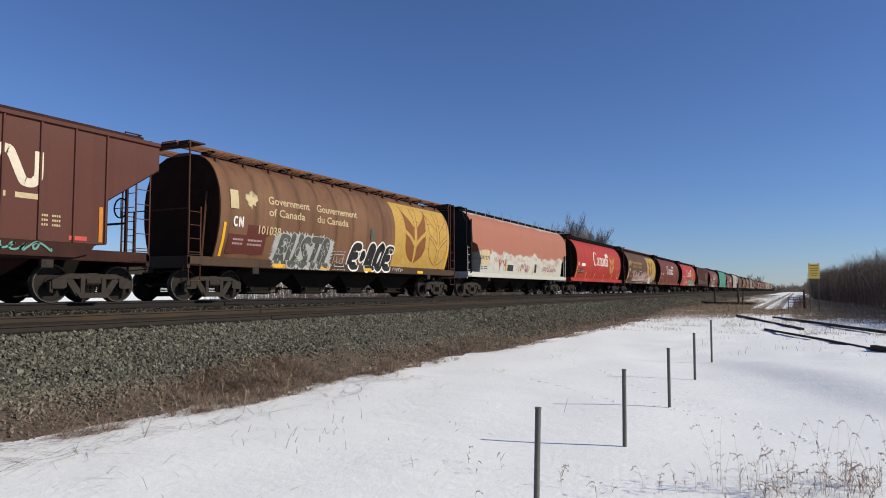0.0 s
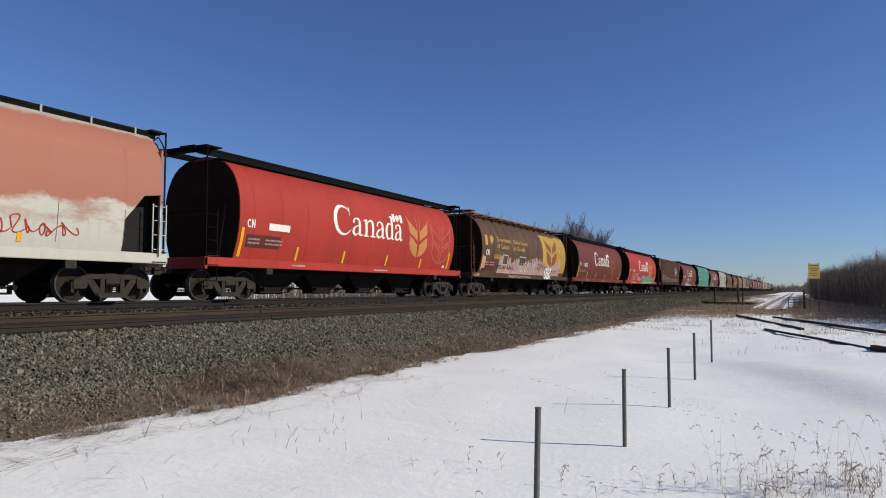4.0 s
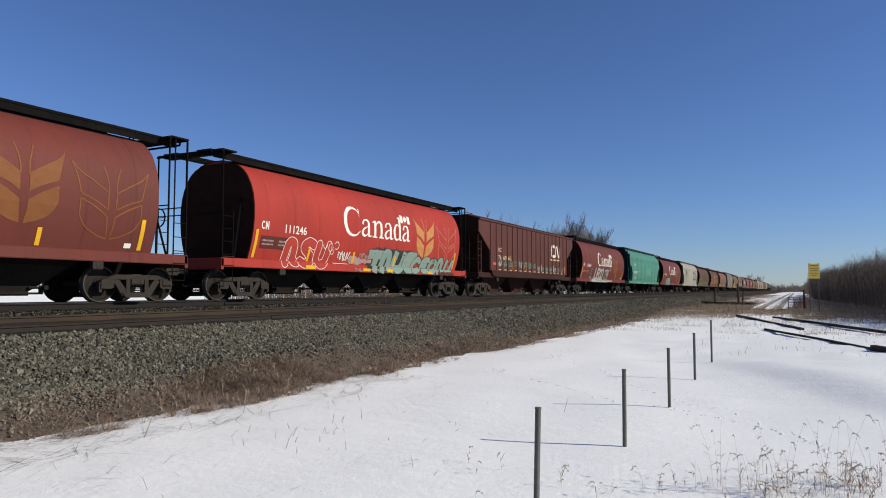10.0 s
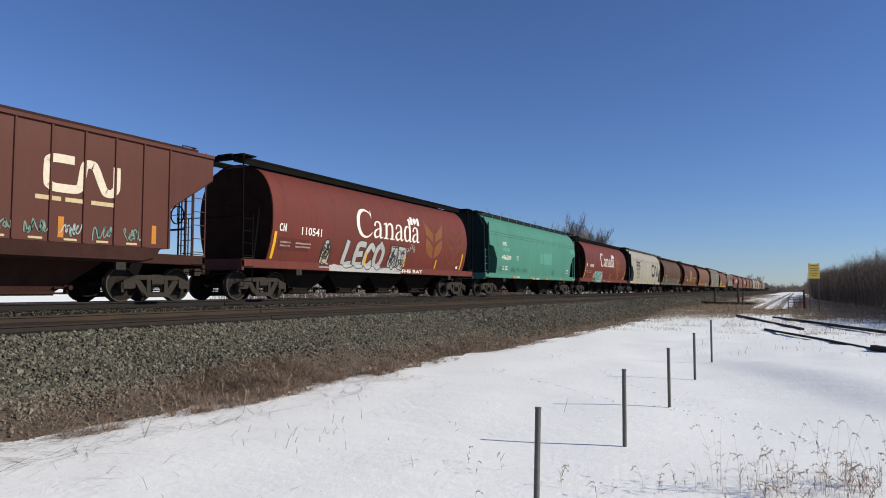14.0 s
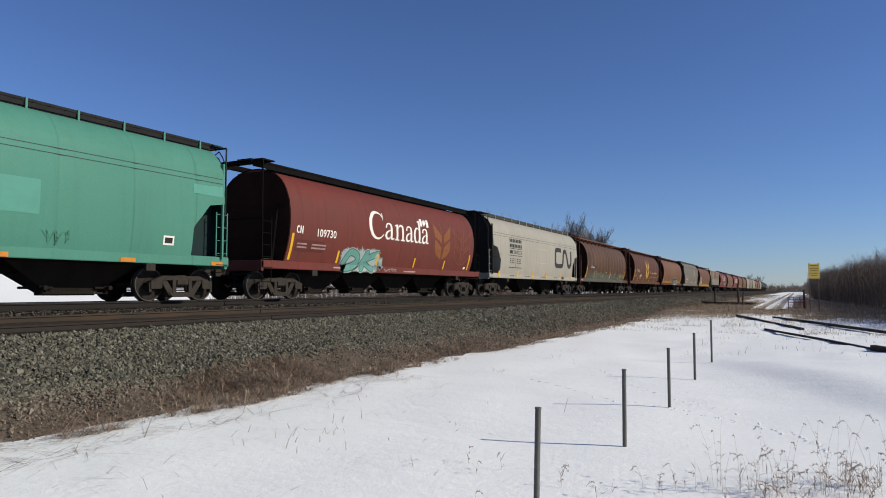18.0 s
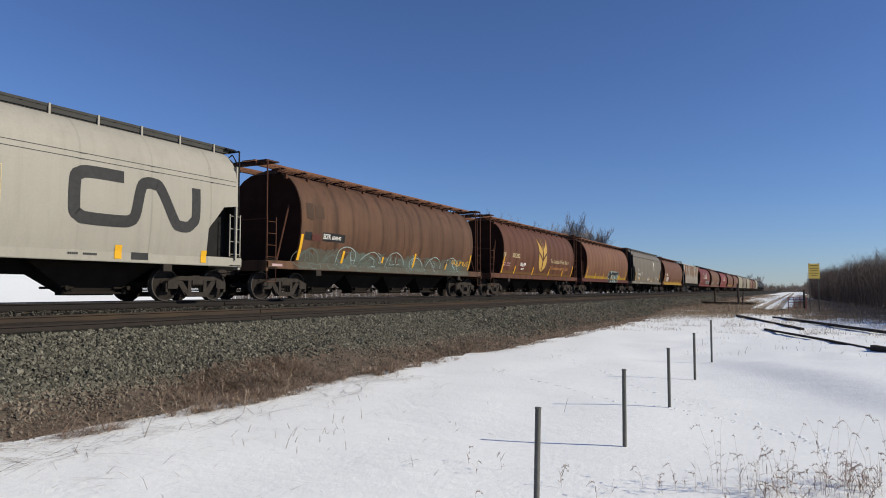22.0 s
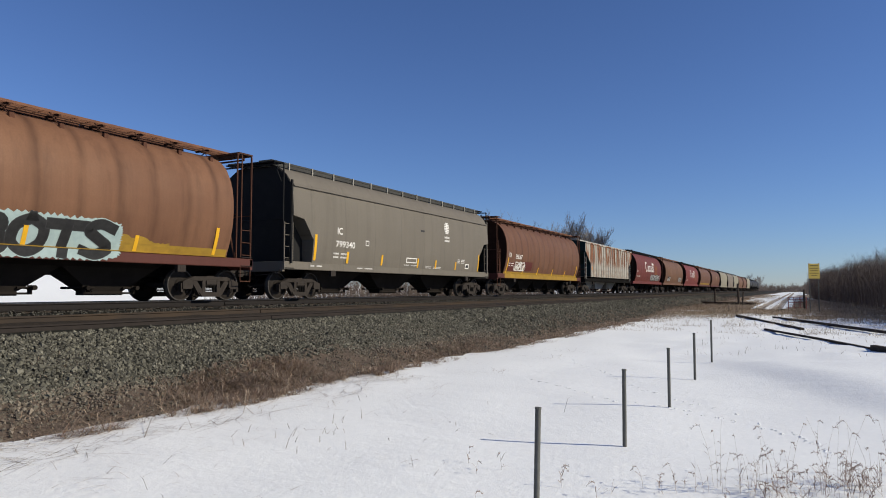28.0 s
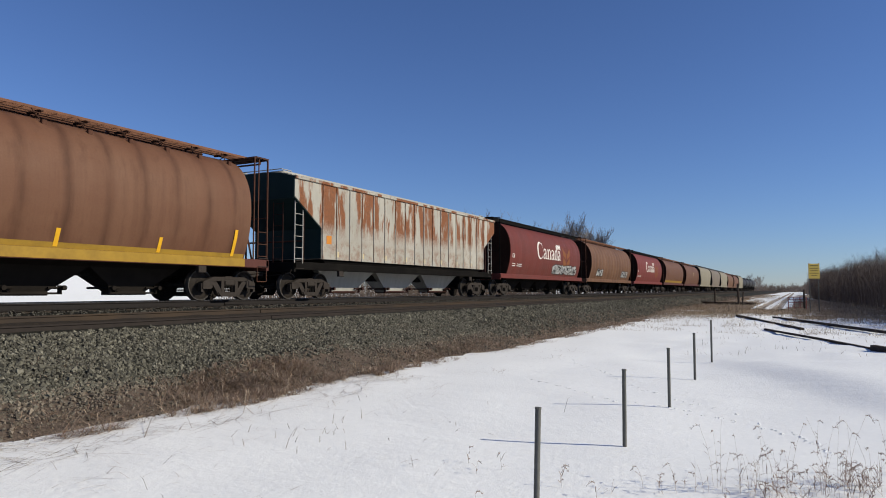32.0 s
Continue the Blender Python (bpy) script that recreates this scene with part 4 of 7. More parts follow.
def side_frame_mesh():
    """Cast side frame of a three-piece truck, 1.78 m between axles."""
    s = Shape()

    def plate(poly, y0=-0.07, y1=0.07):
        s.prism("y", poly, y0, y1)
    plate([(-1.02, 0.56), (-0.62, 0.70), (0.62, 0.70), (1.02, 0.56), (1.02, 0.46), (0.60, 0.575), (-0.60, 0.575), (-1.02, 0.46)])
    for k in (-1, 1):
        plate([(k * 0.74, 0.58), (k * 0.52, 0.56), (k * 0.22, 0.17), (k * 0.44, 0.16)])
        plate([(k * 0.22, 0.60), (k * 0.34, 0.60), (k * 0.34, 0.20), (k * 0.22, 0.20)], -0.085, 0.085)
        plate([(k * 1.06, 0.54), (k * 0.70, 0.60), (k * 0.70, 0.38), (k * 0.76, 0.34), (k * 1.06, 0.34)], -0.10, 0.10)
        plate([(k * 1.10, 0.50), (k * 1.02, 0.52), (k * 1.02, 0.24), (k * 1.10, 0.26)])
    plate([(-0.46, 0.24), (0.46, 0.24), (0.34, 0.11), (-0.34, 0.11)], -0.10, 0.10)
    return s.mesh("side_frame")


def spring_mesh():
    s = Shape()
    for k in range(3):
        x = -0.13 + k * 0.13
        for i in range(5):
            z = 0.245 + i * 0.045
            s.lathe(-0.0, [(0.03, -0.008), (0.055, -0.008), (0.055, 0.008), (0.03, 0.008), (0.03, -0.008)], 8)
            o = len(s.v) - 40
            for j in range(o, len(s.v)):
                px, py, pz = s.v[j]
                s.v[j] = (x + px, pz - 0.02, z + py * 2)
    return s.mesh("spring_nest")


def wheelset_mesh():
    s = Shape()
    outline = [(0.08, -0.07), (0.17, -0.08), (0.20, -0.045), (0.38, -0.015), (0.40, -0.062), (0.445, -0.066), (0.455, -0.05), (0.460, 0.045), (0.484, 0.055), (0.484, 0.075),
               (0.40, 0.08), (0.38, 0.03), (0.2, 0.02), (0.16, 0.06), (0.08, 0.06)]
    s.lathe(-0.76, outline, 28)
    s.lathe(0.76, [(r, -y) for r, y in outline], 28)
    s.tube((0, -0.98, 0), (0, 0.98, 0), 0.085, 12)
    return s.mesh("wheelset", True)


def tread_mesh(k):
    return Shape().lathe(k * -0.76, [(0.43, k * -0.0675), (0.452, k * -0.0665), (0.4595, k * -0.05), (0.4635, k * 0.045), (0.4635, k * 0.046)], 28).mesh("tread", True)


def bearing_cap_mesh():
    s = Shape()
    s.tube((0, -1.10, 0), (0, -0.9, 0), 0.10, 14)
    for k in range(3):
        a = k * math.tau / 3
        s.box(0.055 * math.cos(a) - 0.018, 0.055 * math.cos(a) + 0.018, -1.115, -1.1, 0.055 * math.sin(a) - 0.018, 0.055 * math.sin(a) + 0.018)
    return s.mesh("bearing_cap")


def coupler_mesh():
    s = Shape()
    s.box(0.0, 0.55, -0.07, 0.07, 0.78, 0.93, 0.02)
    s.prism("z", [(0.42, -0.14), (0.62, -0.15), (0.66, -0.04), (0.55, 0.02), (0.66, 0.13), (0.50, 0.15), (0.42, 0.10)], 0.74, 0.98)
    return s.mesh("coupler")


def hose_mesh():
    pts = [Vector((0, 0, 0.75)), Vector((0.12, 0, 0.62)), Vector((0.3, 0, 0.45)), Vector((0.48, 0.02, 0.40)), Vector((0.6, 0.03, 0.48))]
    return Shape().line(pts, 0.022).mesh("air_hose")


def hopper_mesh(top, bottom, ridge, low, wide):
    """A hopper bay centred on x = 0: sides that draw in, then a chute that narrows to its outlet."""
    s = Shape()
    s.frustum((-top, top, -wide, wide, 1.26), (-top, top, -0.50, 0.50, ridge))
    s.frustum((-top, top, -0.50, 0.50, ridge + 0.002), (-bottom, bottom, -0.26, 0.26, low))
    return s.mesh("hopper_bay")


def gate_mesh(bottom):
    """Sliding outlet gate with its rack shaft and two operating heads."""
    s = Shape()
    s.box(-bottom - 0.02, bottom + 0.02, -0.34, 0.34, 0.17, 0.27, 0.015)
    s.box(-bottom - 0.28, bottom + 0.28, -0.40, -0.35, 0.20, 0.25, 0.008)
    for k in (-1, 1):
        x = k * (bottom + 0.30)
        s.tube((x, -0.52, 0.36), (x, 0.52, 0.36), 0.032, 8)
        s.tube((k * bottom, -0.36, 0.36), (x + k * 0.05, -0.36, 0.36), 0.03, 6)
        s.tube((x, -0.58, 0.36), (x, -0.48, 0.36), 0.06, 10)
        s.box(x - 0.05, x + 0.05, -0.40, -0.34, 0.20, 0.42, 0.01)
    return s.mesh("outlet_gate")


def walkway_mesh(half, y0, y1, z):
    """An open grating: upright strips along the car, tied by cross bars."""
    s = Shape()
    for k in range(9):
        y = y0 + (y1 - y0) * k / 8
        s.box(-half, half, y - 0.005, y + 0.005, z - (0.05 if k in (0, 8) else 0.024), z + 0.01)
    n = int(half * 2 / 0.4)
    for k in range(n + 1):
        x = -half + k * 2 * half / n
        s.box(x - 0.008, x + 0.008, y0, y1, z - 0.02, z + 0.004)
    return s.mesh("running_board")


def bracket_mesh(y0, y1, z, base):
    s = Shape()
    s.box(-0.03, 0.03, y0, y1, z - 0.085, z - 0.03)
    s.tube((0.0, y0 + 0.03, z - 0.05), (0.0, y1 - 0.05, base), 0.016, 5)
    s.tube((-0.25, y0 + 0.03, z - 0.05), (0.0, y0 + 0.10, base + 0.02), 0.014, 5)
    return s.mesh("bracket")


BODY = {
    "cylinder": body_mesh("cylinder", 7.20, 11, 0.006, 0.16),
    "flow": body_mesh("flow", 8.05, 8, 0.014, 0.16),
    "old": body_mesh("cylinder", 7.35, 14, 0.022, 0.26),
    "short": body_mesh("cylinder", 6.86, 13, 0.022, 0.26),
    "ribbed": body_mesh("ribbed", 8.50, 0, 0.0),
}
CAPS = {"cylinder": roof_cap_mesh("cylinder", 7.21, 4.30), "flow": roof_cap_mesh("flow", 8.06, 4.44), "ribbed": roof_cap_mesh("ribbed", 8.51, 4.18)}
HALF = {"cylinder": 7.20, "flow": 8.05, "ribbed": 8.50}
ENDS = {(k, d): end_sheet_mesh(k, {"cylinder": 1.26, "flow": 1.3, "ribbed": 3.4}[k], d).mesh("end_sheet") for k in HALF for d in (-1, 1)}
SILLS = {k: Shape().prism("x", [(-0.05, 1.0), (0.05, 1.0), (0.06, 1.02), (0.06, 1.24), (0.02, 1.27), (-0.03, 1.27), (-0.06, 1.24), (-0.06, 1.02)], -SILL_HALF, SILL_HALF).mesh("side_sill") for k in ("a",)}
CENTRE = Shape().box(-8.3, 8.3, -0.22, 0.22, 0.68, 1.20, 0.02).mesh("centre_sill")
PLATFORM = Shape().box(-0.50, 0.50, -1.4, 1.4, 1.10, 1.16, 0.01).mesh("end_platform")
END_SILL = Shape().box(-0.05, 0.05, -1.43, 1.43, 0.92, 1.26, 0.01).mesh("end_sill")
LADDERS = {"tall": ladder(3.22, 3), "full": ladder(3.0, 8), "short": ladder(1.35, 4)}
CORNER = Shape().line([(0, -1.38, 1.2), (0, -1.38, 4.47), (0, 1.38, 4.47), (0, 1.38, 1.2)], 0.028, 6).line([(0, -1.38, 2.6), (0, 1.38, 2.6)], 0.018, 5).mesh("end_frame")
FRAME, SPRINGS, WHEELS, TREADS, CAP = side_frame_mesh(), spring_mesh(), wheelset_mesh(), (tread_mesh(1), tread_mesh(-1)), bearing_cap_mesh()
COUPLER, HOSE = coupler_mesh(), hose_mesh()
BOLSTER = Shape().box(-0.16, 0.16, -1.06, 1.06, 0.42, 0.72, 0.03).mesh("bolster")
BOLSTER_END = Shape().box(-0.19, 0.19, -1.12, -0.96, 0.44, 0.60, 0.03).mesh("bolster_end")
HOPPERS = {"cylinder": hopper_mesh(1.402, 0.40, 0.90, 0.22, 1.25), "flow": hopper_mesh(1.80, 0.56, 0.98, 0.20, 1.34), "ribbed": hopper_mesh(1.98, 0.66, 1.10, 0.20, 1.30)}
GATES = {k: gate_mesh(b) for k, b in (("cylinder", 0.42), ("flow", 0.56), ("ribbed", 0.66))}
BAYS = {"cylinder": (-4.2, -1.4, 1.4, 4.2), "flow": (-4.3, 0.0, 4.3), "ribbed": (-3.95, 0.0, 3.95)}
BOARD = walkway_mesh(8.45, -0.98, -0.42, 4.49)
BOARD_FAR = walkway_mesh(8.45, 0.42, 0.98, 4.49)
BRACKET = bracket_mesh(-0.98, -0.42, 4.49, 4.22)
BOARD_RAIL = Shape().tube((-7.3, -0.94, 4.40), (7.3, -0.94, 4.40), 0.013, 5).mesh("board_rail")
BRACKET_FOOT = Shape().box(-0.06, 0.06, -1.08, -0.98, 4.10, 4.24, 0.012).mesh("bracket_foot")
CROSSOVER = Shape().box(-0.30, 0.30, -1.39, 1.39, 4.475, 4.52, 0.01).box(-0.32, -0.28, -1.39, 1.39, 4.43, 4.48).mesh("crossover_platform")
CROSSOVER_SHORT = Shape().box(-0.18, 0.18, -1.10, 1.10, 4.475, 4.52, 0.01).mesh("crossover_platform")
HALF_LADDER = ladder(1.45, 4)
STRUT = Shape().box(-0.025, 0.025, -1.02, -0.985, 4.28, 4.63).mesh("strut")
HATCH = Shape().prism("x", [(-0.32, 4.36), (0.32, 4.36), (0.30, 4.43), (0.2, 4.46), (-0.2, 4.46), (-0.30, 4.43)], -1.6, 1.6).mesh("roof_hatch")
PAD = Shape().box(-0.14, 0.14, -0.05, 0.06, 0.80, 1.01, 0.015).box(-0.05, 0.05, -0.055, -0.05, 0.86, 0.95).mesh("jacking_pad")
LEVER = Shape().line([(0, -1.35, 1.0), (0, -1.3, 0.85), (0, -0.3, 0.80), (0.15, -0.1, 0.95)], 0.014, 5).mesh("uncoupling_lever")
GRAB = Shape().line([(-0.22, 0.05, 0), (-0.22, -0.03, 0), (0.22, -0.03, 0), (0.22, 0.05, 0)], 0.011, 5).mesh("grab_iron")
BRAKE_WHEEL = Shape().lathe(0, [(0.25, -0.015), (0.28, -0.015), (0.28, 0.015), (0.25, 0.015), (0.25, -0.015)], 16).tube((-0.25, 0, 0), (0.25, 0, 0), 0.012, 5).tube((0, 0, -0.25), (0, 0, 0.25), 0.012, 5).mesh("brake_wheel")
TANKLET = Shape().tube((-0.45, 0, 0), (0.45, 0, 0), 0.19, 12).mesh("air_reservoir")
RIB = Shape().prism("z", [(-0.035, 0.0), (0.035, 0.0), (0.022, -0.038), (-0.022, -0.038)], 1.42, 4.12).mesh("rib")
CURVED_SILL = Shape().prism("y", [(-6.75, 1.42), (6.75, 1.42), (6.6, 1.16), (6.2, 1.06), (-6.2, 1.06), (-6.6, 1.16)], -0.03, 0.03).mesh("side_sill_plate")
TOP_CHORD = Shape().box(-8.5, 8.5, -1.60, -1.50, 4.06, 4.16, 0.01).mesh("top_chord")
EAVE = Shape().prism("x", [(-1.60, 3.79), (-1.53, 3.79), (-1.49, 3.87), (-1.545, 3.87)], -8.0, 8.0).mesh("eave")
SKIRT = Shape().box(-8.3, 8.3, -0.965, -0.945, 4.34, 4.44).mesh("board_support")
SKIRT_TALL = Shape().box(-8.3, 8.3, -0.965, -0.945, 4.27, 4.46).mesh("board_support")

# Dark maroon of roofs and braces; on sill plates it holds painted shade.
M_DARKMAROON = plain("dark_and_shaded_maroon_steel", (0.030, 0.0125, 0.0105), 0.85, 0, (0.046, 0.0205, 0.016), 2.5)
# The shade on the car ends is put into this near-black brown.
M_END = plain("shade_darkened_end_sheet", (0.020, 0.0088, 0.006), 0.9, 0, (0.034, 0.0155, 0.010), 2.0, spec=0.08)
M_RUST = plain("rusted_steel", (0.095, 0.042, 0.026), 0.85, 0, (0.05, 0.024, 0.016), 6.0)
M_TANRUST = plain("tan_rusted_board", (0.175, 0.085, 0.052), 0.9, 0, (0.095, 0.046, 0.030), 3.0)
M_RUSTDARK = plain("dark_rusted_steel", (0.040, 0.020, 0.0145), 0.85, 0, (0.070, 0.034, 0.022), 6.0)
# Near-black hopper colour with slight mottling.
M_HOPPER = plain("mottled_dark_hopper", (0.012, 0.010, 0.0088), 0.9, 0, (0.023, 0.019, 0.016), 1.6, spec=0.06)

WHEELSETS = []


def truck(car, x, spin):
    for side in (-1, 1):
        f = part("side_frame", FRAME, M_CAST, car, at=pose(x, side * 1.02, 0))
        part("spring_nest", SPRINGS, M_DARK, f)
    part("bolster", BOLSTER, M_CAST, car, at=pose(x, 0, 0))
    part("bolster_end", BOLSTER_END, M_CAST, car, at=pose(x, 0, 0))
    for dx in (-0.89, 0.89):
        w = part("wheelset", WHEELS, M_WHEEL, car, at=pose(x + dx, 0, 0.457))
        for tread in TREADS:
            part("tread", tread, M_TREAD, w, "polished wheel tread")
        part("bearing_cap", CAP, M_RUST if spin else M_CAST, w)
        if spin:
            WHEELSETS.append((w, x + dx))


def underframe(car, sill, spin, length, sill_y=1.37):
    over = (length - LENGTH) / 2
    for side in (-1, 1):
        part("side_sill", SILLS["a"], sill, car, at=pose(0, side * sill_y, 0))
    part("centre_sill", CENTRE, M_DARK, car)
    for d in (-1, 1):
        part("end_platform", PLATFORM, M_DARK, car, at=pose(d * 7.8, 0, 0))
        part("end_sill", END_SILL, sill, car, at=pose(d * (SILL_HALF - 0.04), 0, 0))
        part("coupler", COUPLER, M_CAST, car, at=pose(d * (SILL_HALF - 0.02 + over), 0, 0, 0, 0, 0 if d > 0 else 180))
        part("air_hose", HOSE, M_DARK, car, at=pose(d * (SILL_HALF - 0.1), -0.35, 0, 0, 0, 0 if d > 0 else 180))
    if spin:
        for x in (-5.65, 5.65):
            part("jacking_pad", PAD, M_CAST, car, at=pose(x, -sill_y, 0))
        for d in (-1, 1):
            part("uncoupling_lever", LEVER, M_CAST, car, at=pose(d * (SILL_HALF + 0.05), 0, 0))
            for z in (1.36, 1.62):
                part("grab_iron", GRAB, M_CAST, car, at=pose(d * 8.1, -sill_y - 0.05, z - 0.32))
    for x in (-7.03, 7.03):
        truck(car, x, spin)


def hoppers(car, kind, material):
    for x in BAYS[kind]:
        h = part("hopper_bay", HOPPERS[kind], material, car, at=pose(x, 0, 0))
        part("outlet_gate", GATES[kind], M_HOPPER if material is M_HOPPER else M_DARKMAROON, h)


def roof(car, kind, material, detailed, drop=0.0):
    up = {"ribbed": -0.12, "flow": 0.165, "cylinder": 0.03}[kind] - drop
    board = M_TANRUST if material is M_RUST else material
    part("running_board", BOARD, board, car, at=pose(0, 0, up))
    part("running_board", BOARD_FAR, board, car, at=pose(0, 0, up))
    if kind != "cylinder":
        part("roof_cap", CAPS[kind], material, car)
    elif material is not M_RUST:
        part("roof_cap", CAPS[kind], material, car)
    else:
        part("board_rail", BOARD_RAIL, M_RUSTDARK, car)
    if kind != "ribbed" and material is not M_RUST:
        part("board_support", SKIRT_TALL if kind == "cylinder" else SKIRT, material, car, at=pose(0, 0, up - (0.02 if kind == "flow" else 0)))
    for x in (-5.0, -1.67, 1.67, 5.0):
        part("roof_hatch", HATCH, material, car, at=pose(x, 0, TOP[kind] - 4.36))
    if detailed and kind == "cylinder":
        for k in range(13):
            part("bracket", BRACKET, M_RUSTDARK if material is M_RUST else material, car, at=pose(-7.0 + k * 1.165, 0, 0.03))
            if material is M_RUST:
                part("bracket_foot", BRACKET_FOOT, M_RUST, car, at=pose(-7.0 + k * 1.165, 0, 0))


def car_empty(name, u, label, category="freight car"):
    return thing(name, label, category, "cars of the grain train", at=pose(u, TRACK_Y, 0))


def cylinder_car(u, body, sill, top, frame_paint, label, detailed=True, length=LENGTH, short=False):
    car = car_empty("cylindrical_hopper_car", u, label)
    shell, half = ("short", 6.86) if short else ("old", 7.35) if top is M_RUST else ("cylinder", 7.20)
    part("body", BODY[shell], body, car)
    for d in (-1, 1):
        # End sheet in M_END, its shade painted in.
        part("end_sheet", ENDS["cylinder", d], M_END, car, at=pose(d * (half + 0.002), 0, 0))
        part("end_frame", CORNER, frame_paint, car, at=pose(d * 8.31, 0, 0))
        if detailed:
            part("crossover_platform", CROSSOVER, M_RUSTDARK if top is M_RUST else top, car, at=pose(d * 8.06, 0, 0))
            if d > 0:
                part("end_frame", CORNER, frame_paint, car, at=pose(d * 7.72, 0, 0))
            part("end_brace", Shape().tube((d * 7.74, -1.30, 1.25), (d * (half + 0.05), -1.10, 3.2), 0.03, 5), frame_paint, car)
            for z in (2.05, 3.05):
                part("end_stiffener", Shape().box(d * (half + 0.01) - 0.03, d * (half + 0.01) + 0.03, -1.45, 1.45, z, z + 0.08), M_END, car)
            for side in (-1, 1):
                part("ladder", LADDERS["tall"] if d > 0 else HALF_LADDER, frame_paint, car, at=pose(min(d * 8.31, d * 7.89), side * 1.40, 1.22))
            part("crossover_frame", Shape().line([(0, -0.98, 4.47), (0, -0.98, 4.40), (0, 0.98, 4.40), (0, 0.98, 4.47)], 0.03), top, car, at=pose(d * 8.4, 0, 0))
    underframe(car, sill, detailed, length)
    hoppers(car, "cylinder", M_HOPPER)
    roof(car, "cylinder", top, detailed)
    if detailed:
        part("brake_wheel", BRAKE_WHEEL, M_DARK, car, at=pose(8.26, -0.35, 2.35, 0, 0, 90))
        part("brake_stand", Shape().tube((8.2, -0.35, 1.2), (8.2, -0.35, 2.4), 0.03, 6), M_DARK, car)
        part("air_reservoir", TANKLET, M_DARK, car, at=pose(7.75, 0.3, 1.36))
        part("step", Shape().line([(0, 0, 0), (0, 0, -0.45), (0.42, 0, -0.45), (0.42, 0, 0)], 0.016), frame_paint, car, at=pose(-8.3, -1.40, 1.02))
        part("step", Shape().line([(0, 0, 0), (0, 0, -0.45), (0.42, 0, -0.45), (0.42, 0, 0)], 0.016), frame_paint, car, at=pose(7.88, -1.40, 1.02))
    return car


def flow_car(u, body, top, end_paint, label, detailed=True, length=LENGTH, strut_paint=None, lines=True, bays="flow"):
    car = car_empty("covered_hopper_car", u, label)
    part("body", BODY["flow"], body, car)
    if not lines and bays == "flow":
        part("eave", EAVE, body, car)
    for d in (-1, 1):
        part("end_sheet", Shape().prism("x", [(-1.47, 1.26), (-1.55, 2.4), (-1.52, 3.8), (-1.3, 4.2), (-0.8, 4.5), (0.8, 4.5), (1.3, 4.2), (1.52, 3.8), (1.55, 2.4), (1.47, 1.26)], 0, 0.05) if detailed else ENDS["flow", d],
             end_paint, car, at=pose(d * 8.06 - (0.05 if d < 0 else 0), 0, 0))
        part("corner_plate", Shape().prism("y", [(d * 8.05, 1.2), (d * 6.6, 1.2), (d * 6.6, 2.05), (d * 7.2, 2.6), (d * 8.05, 3.0)], -0.02, 0.02), end_paint, car, at=pose(0, -1.05, 0))
        if detailed:
            for side in (-1, 1):
                part("ladder", LADDERS["short"], body if side < 0 else end_paint, car, at=pose(min(d * 8.32, d * 7.90), side * 1.45, 1.22))
            part("corner_post", Shape().box(-0.03, 0.03, -1.56, -1.50, 1.2, 4.0), body if d > 0 else end_paint, car, at=pose(d * 8.06, 0, 0))
            part("crossover_platform", CROSSOVER_SHORT, end_paint, car, at=pose(d * 8.26, 0, 0.11))
            part("end_frame", CORNER, end_paint, car, at=pose(d * 8.31, 0, 0.06))
            part("roof_handrail", Shape().line([(0, -1.1, 4.25), (0.25 * d, -1.1, 4.45), (0.33 * d, -1.15, 4.3), (0.35 * d, -1.35, 3.9)], 0.02), end_paint, car, at=pose(d * 8.05, 0, 0))
    if detailed and lines:
        for z in (3.38, 3.52):
            block(car, "flow", [(-8.0, 8.0, z, z + 0.016)], M_CHAR, 0.2, "side_seam")
    underframe(car, body, detailed, length, 1.43)
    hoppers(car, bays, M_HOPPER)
    drop = 0.08 if bays == "cylinder" else 0.0
    roof(car, "flow", top, detailed, drop)
    if detailed:
        for k in range(13):
            part("strut", STRUT, strut_paint or body, car, at=pose(-7.6 + k * 1.27, 0, 0.045 - drop))
        part("brake_wheel", BRAKE_WHEEL, M_DARK, car, at=pose(8.26, -0.35, 2.2, 0, 0, 90))
        part("brake_stand", Shape().tube((8.2, -0.35, 1.2), (8.2, -0.35, 2.3), 0.03, 6), M_DARK, car)
        part("air_reservoir", TANKLET, M_DARK, car, at=pose(7.5, 0.3, 1.36))
    return car


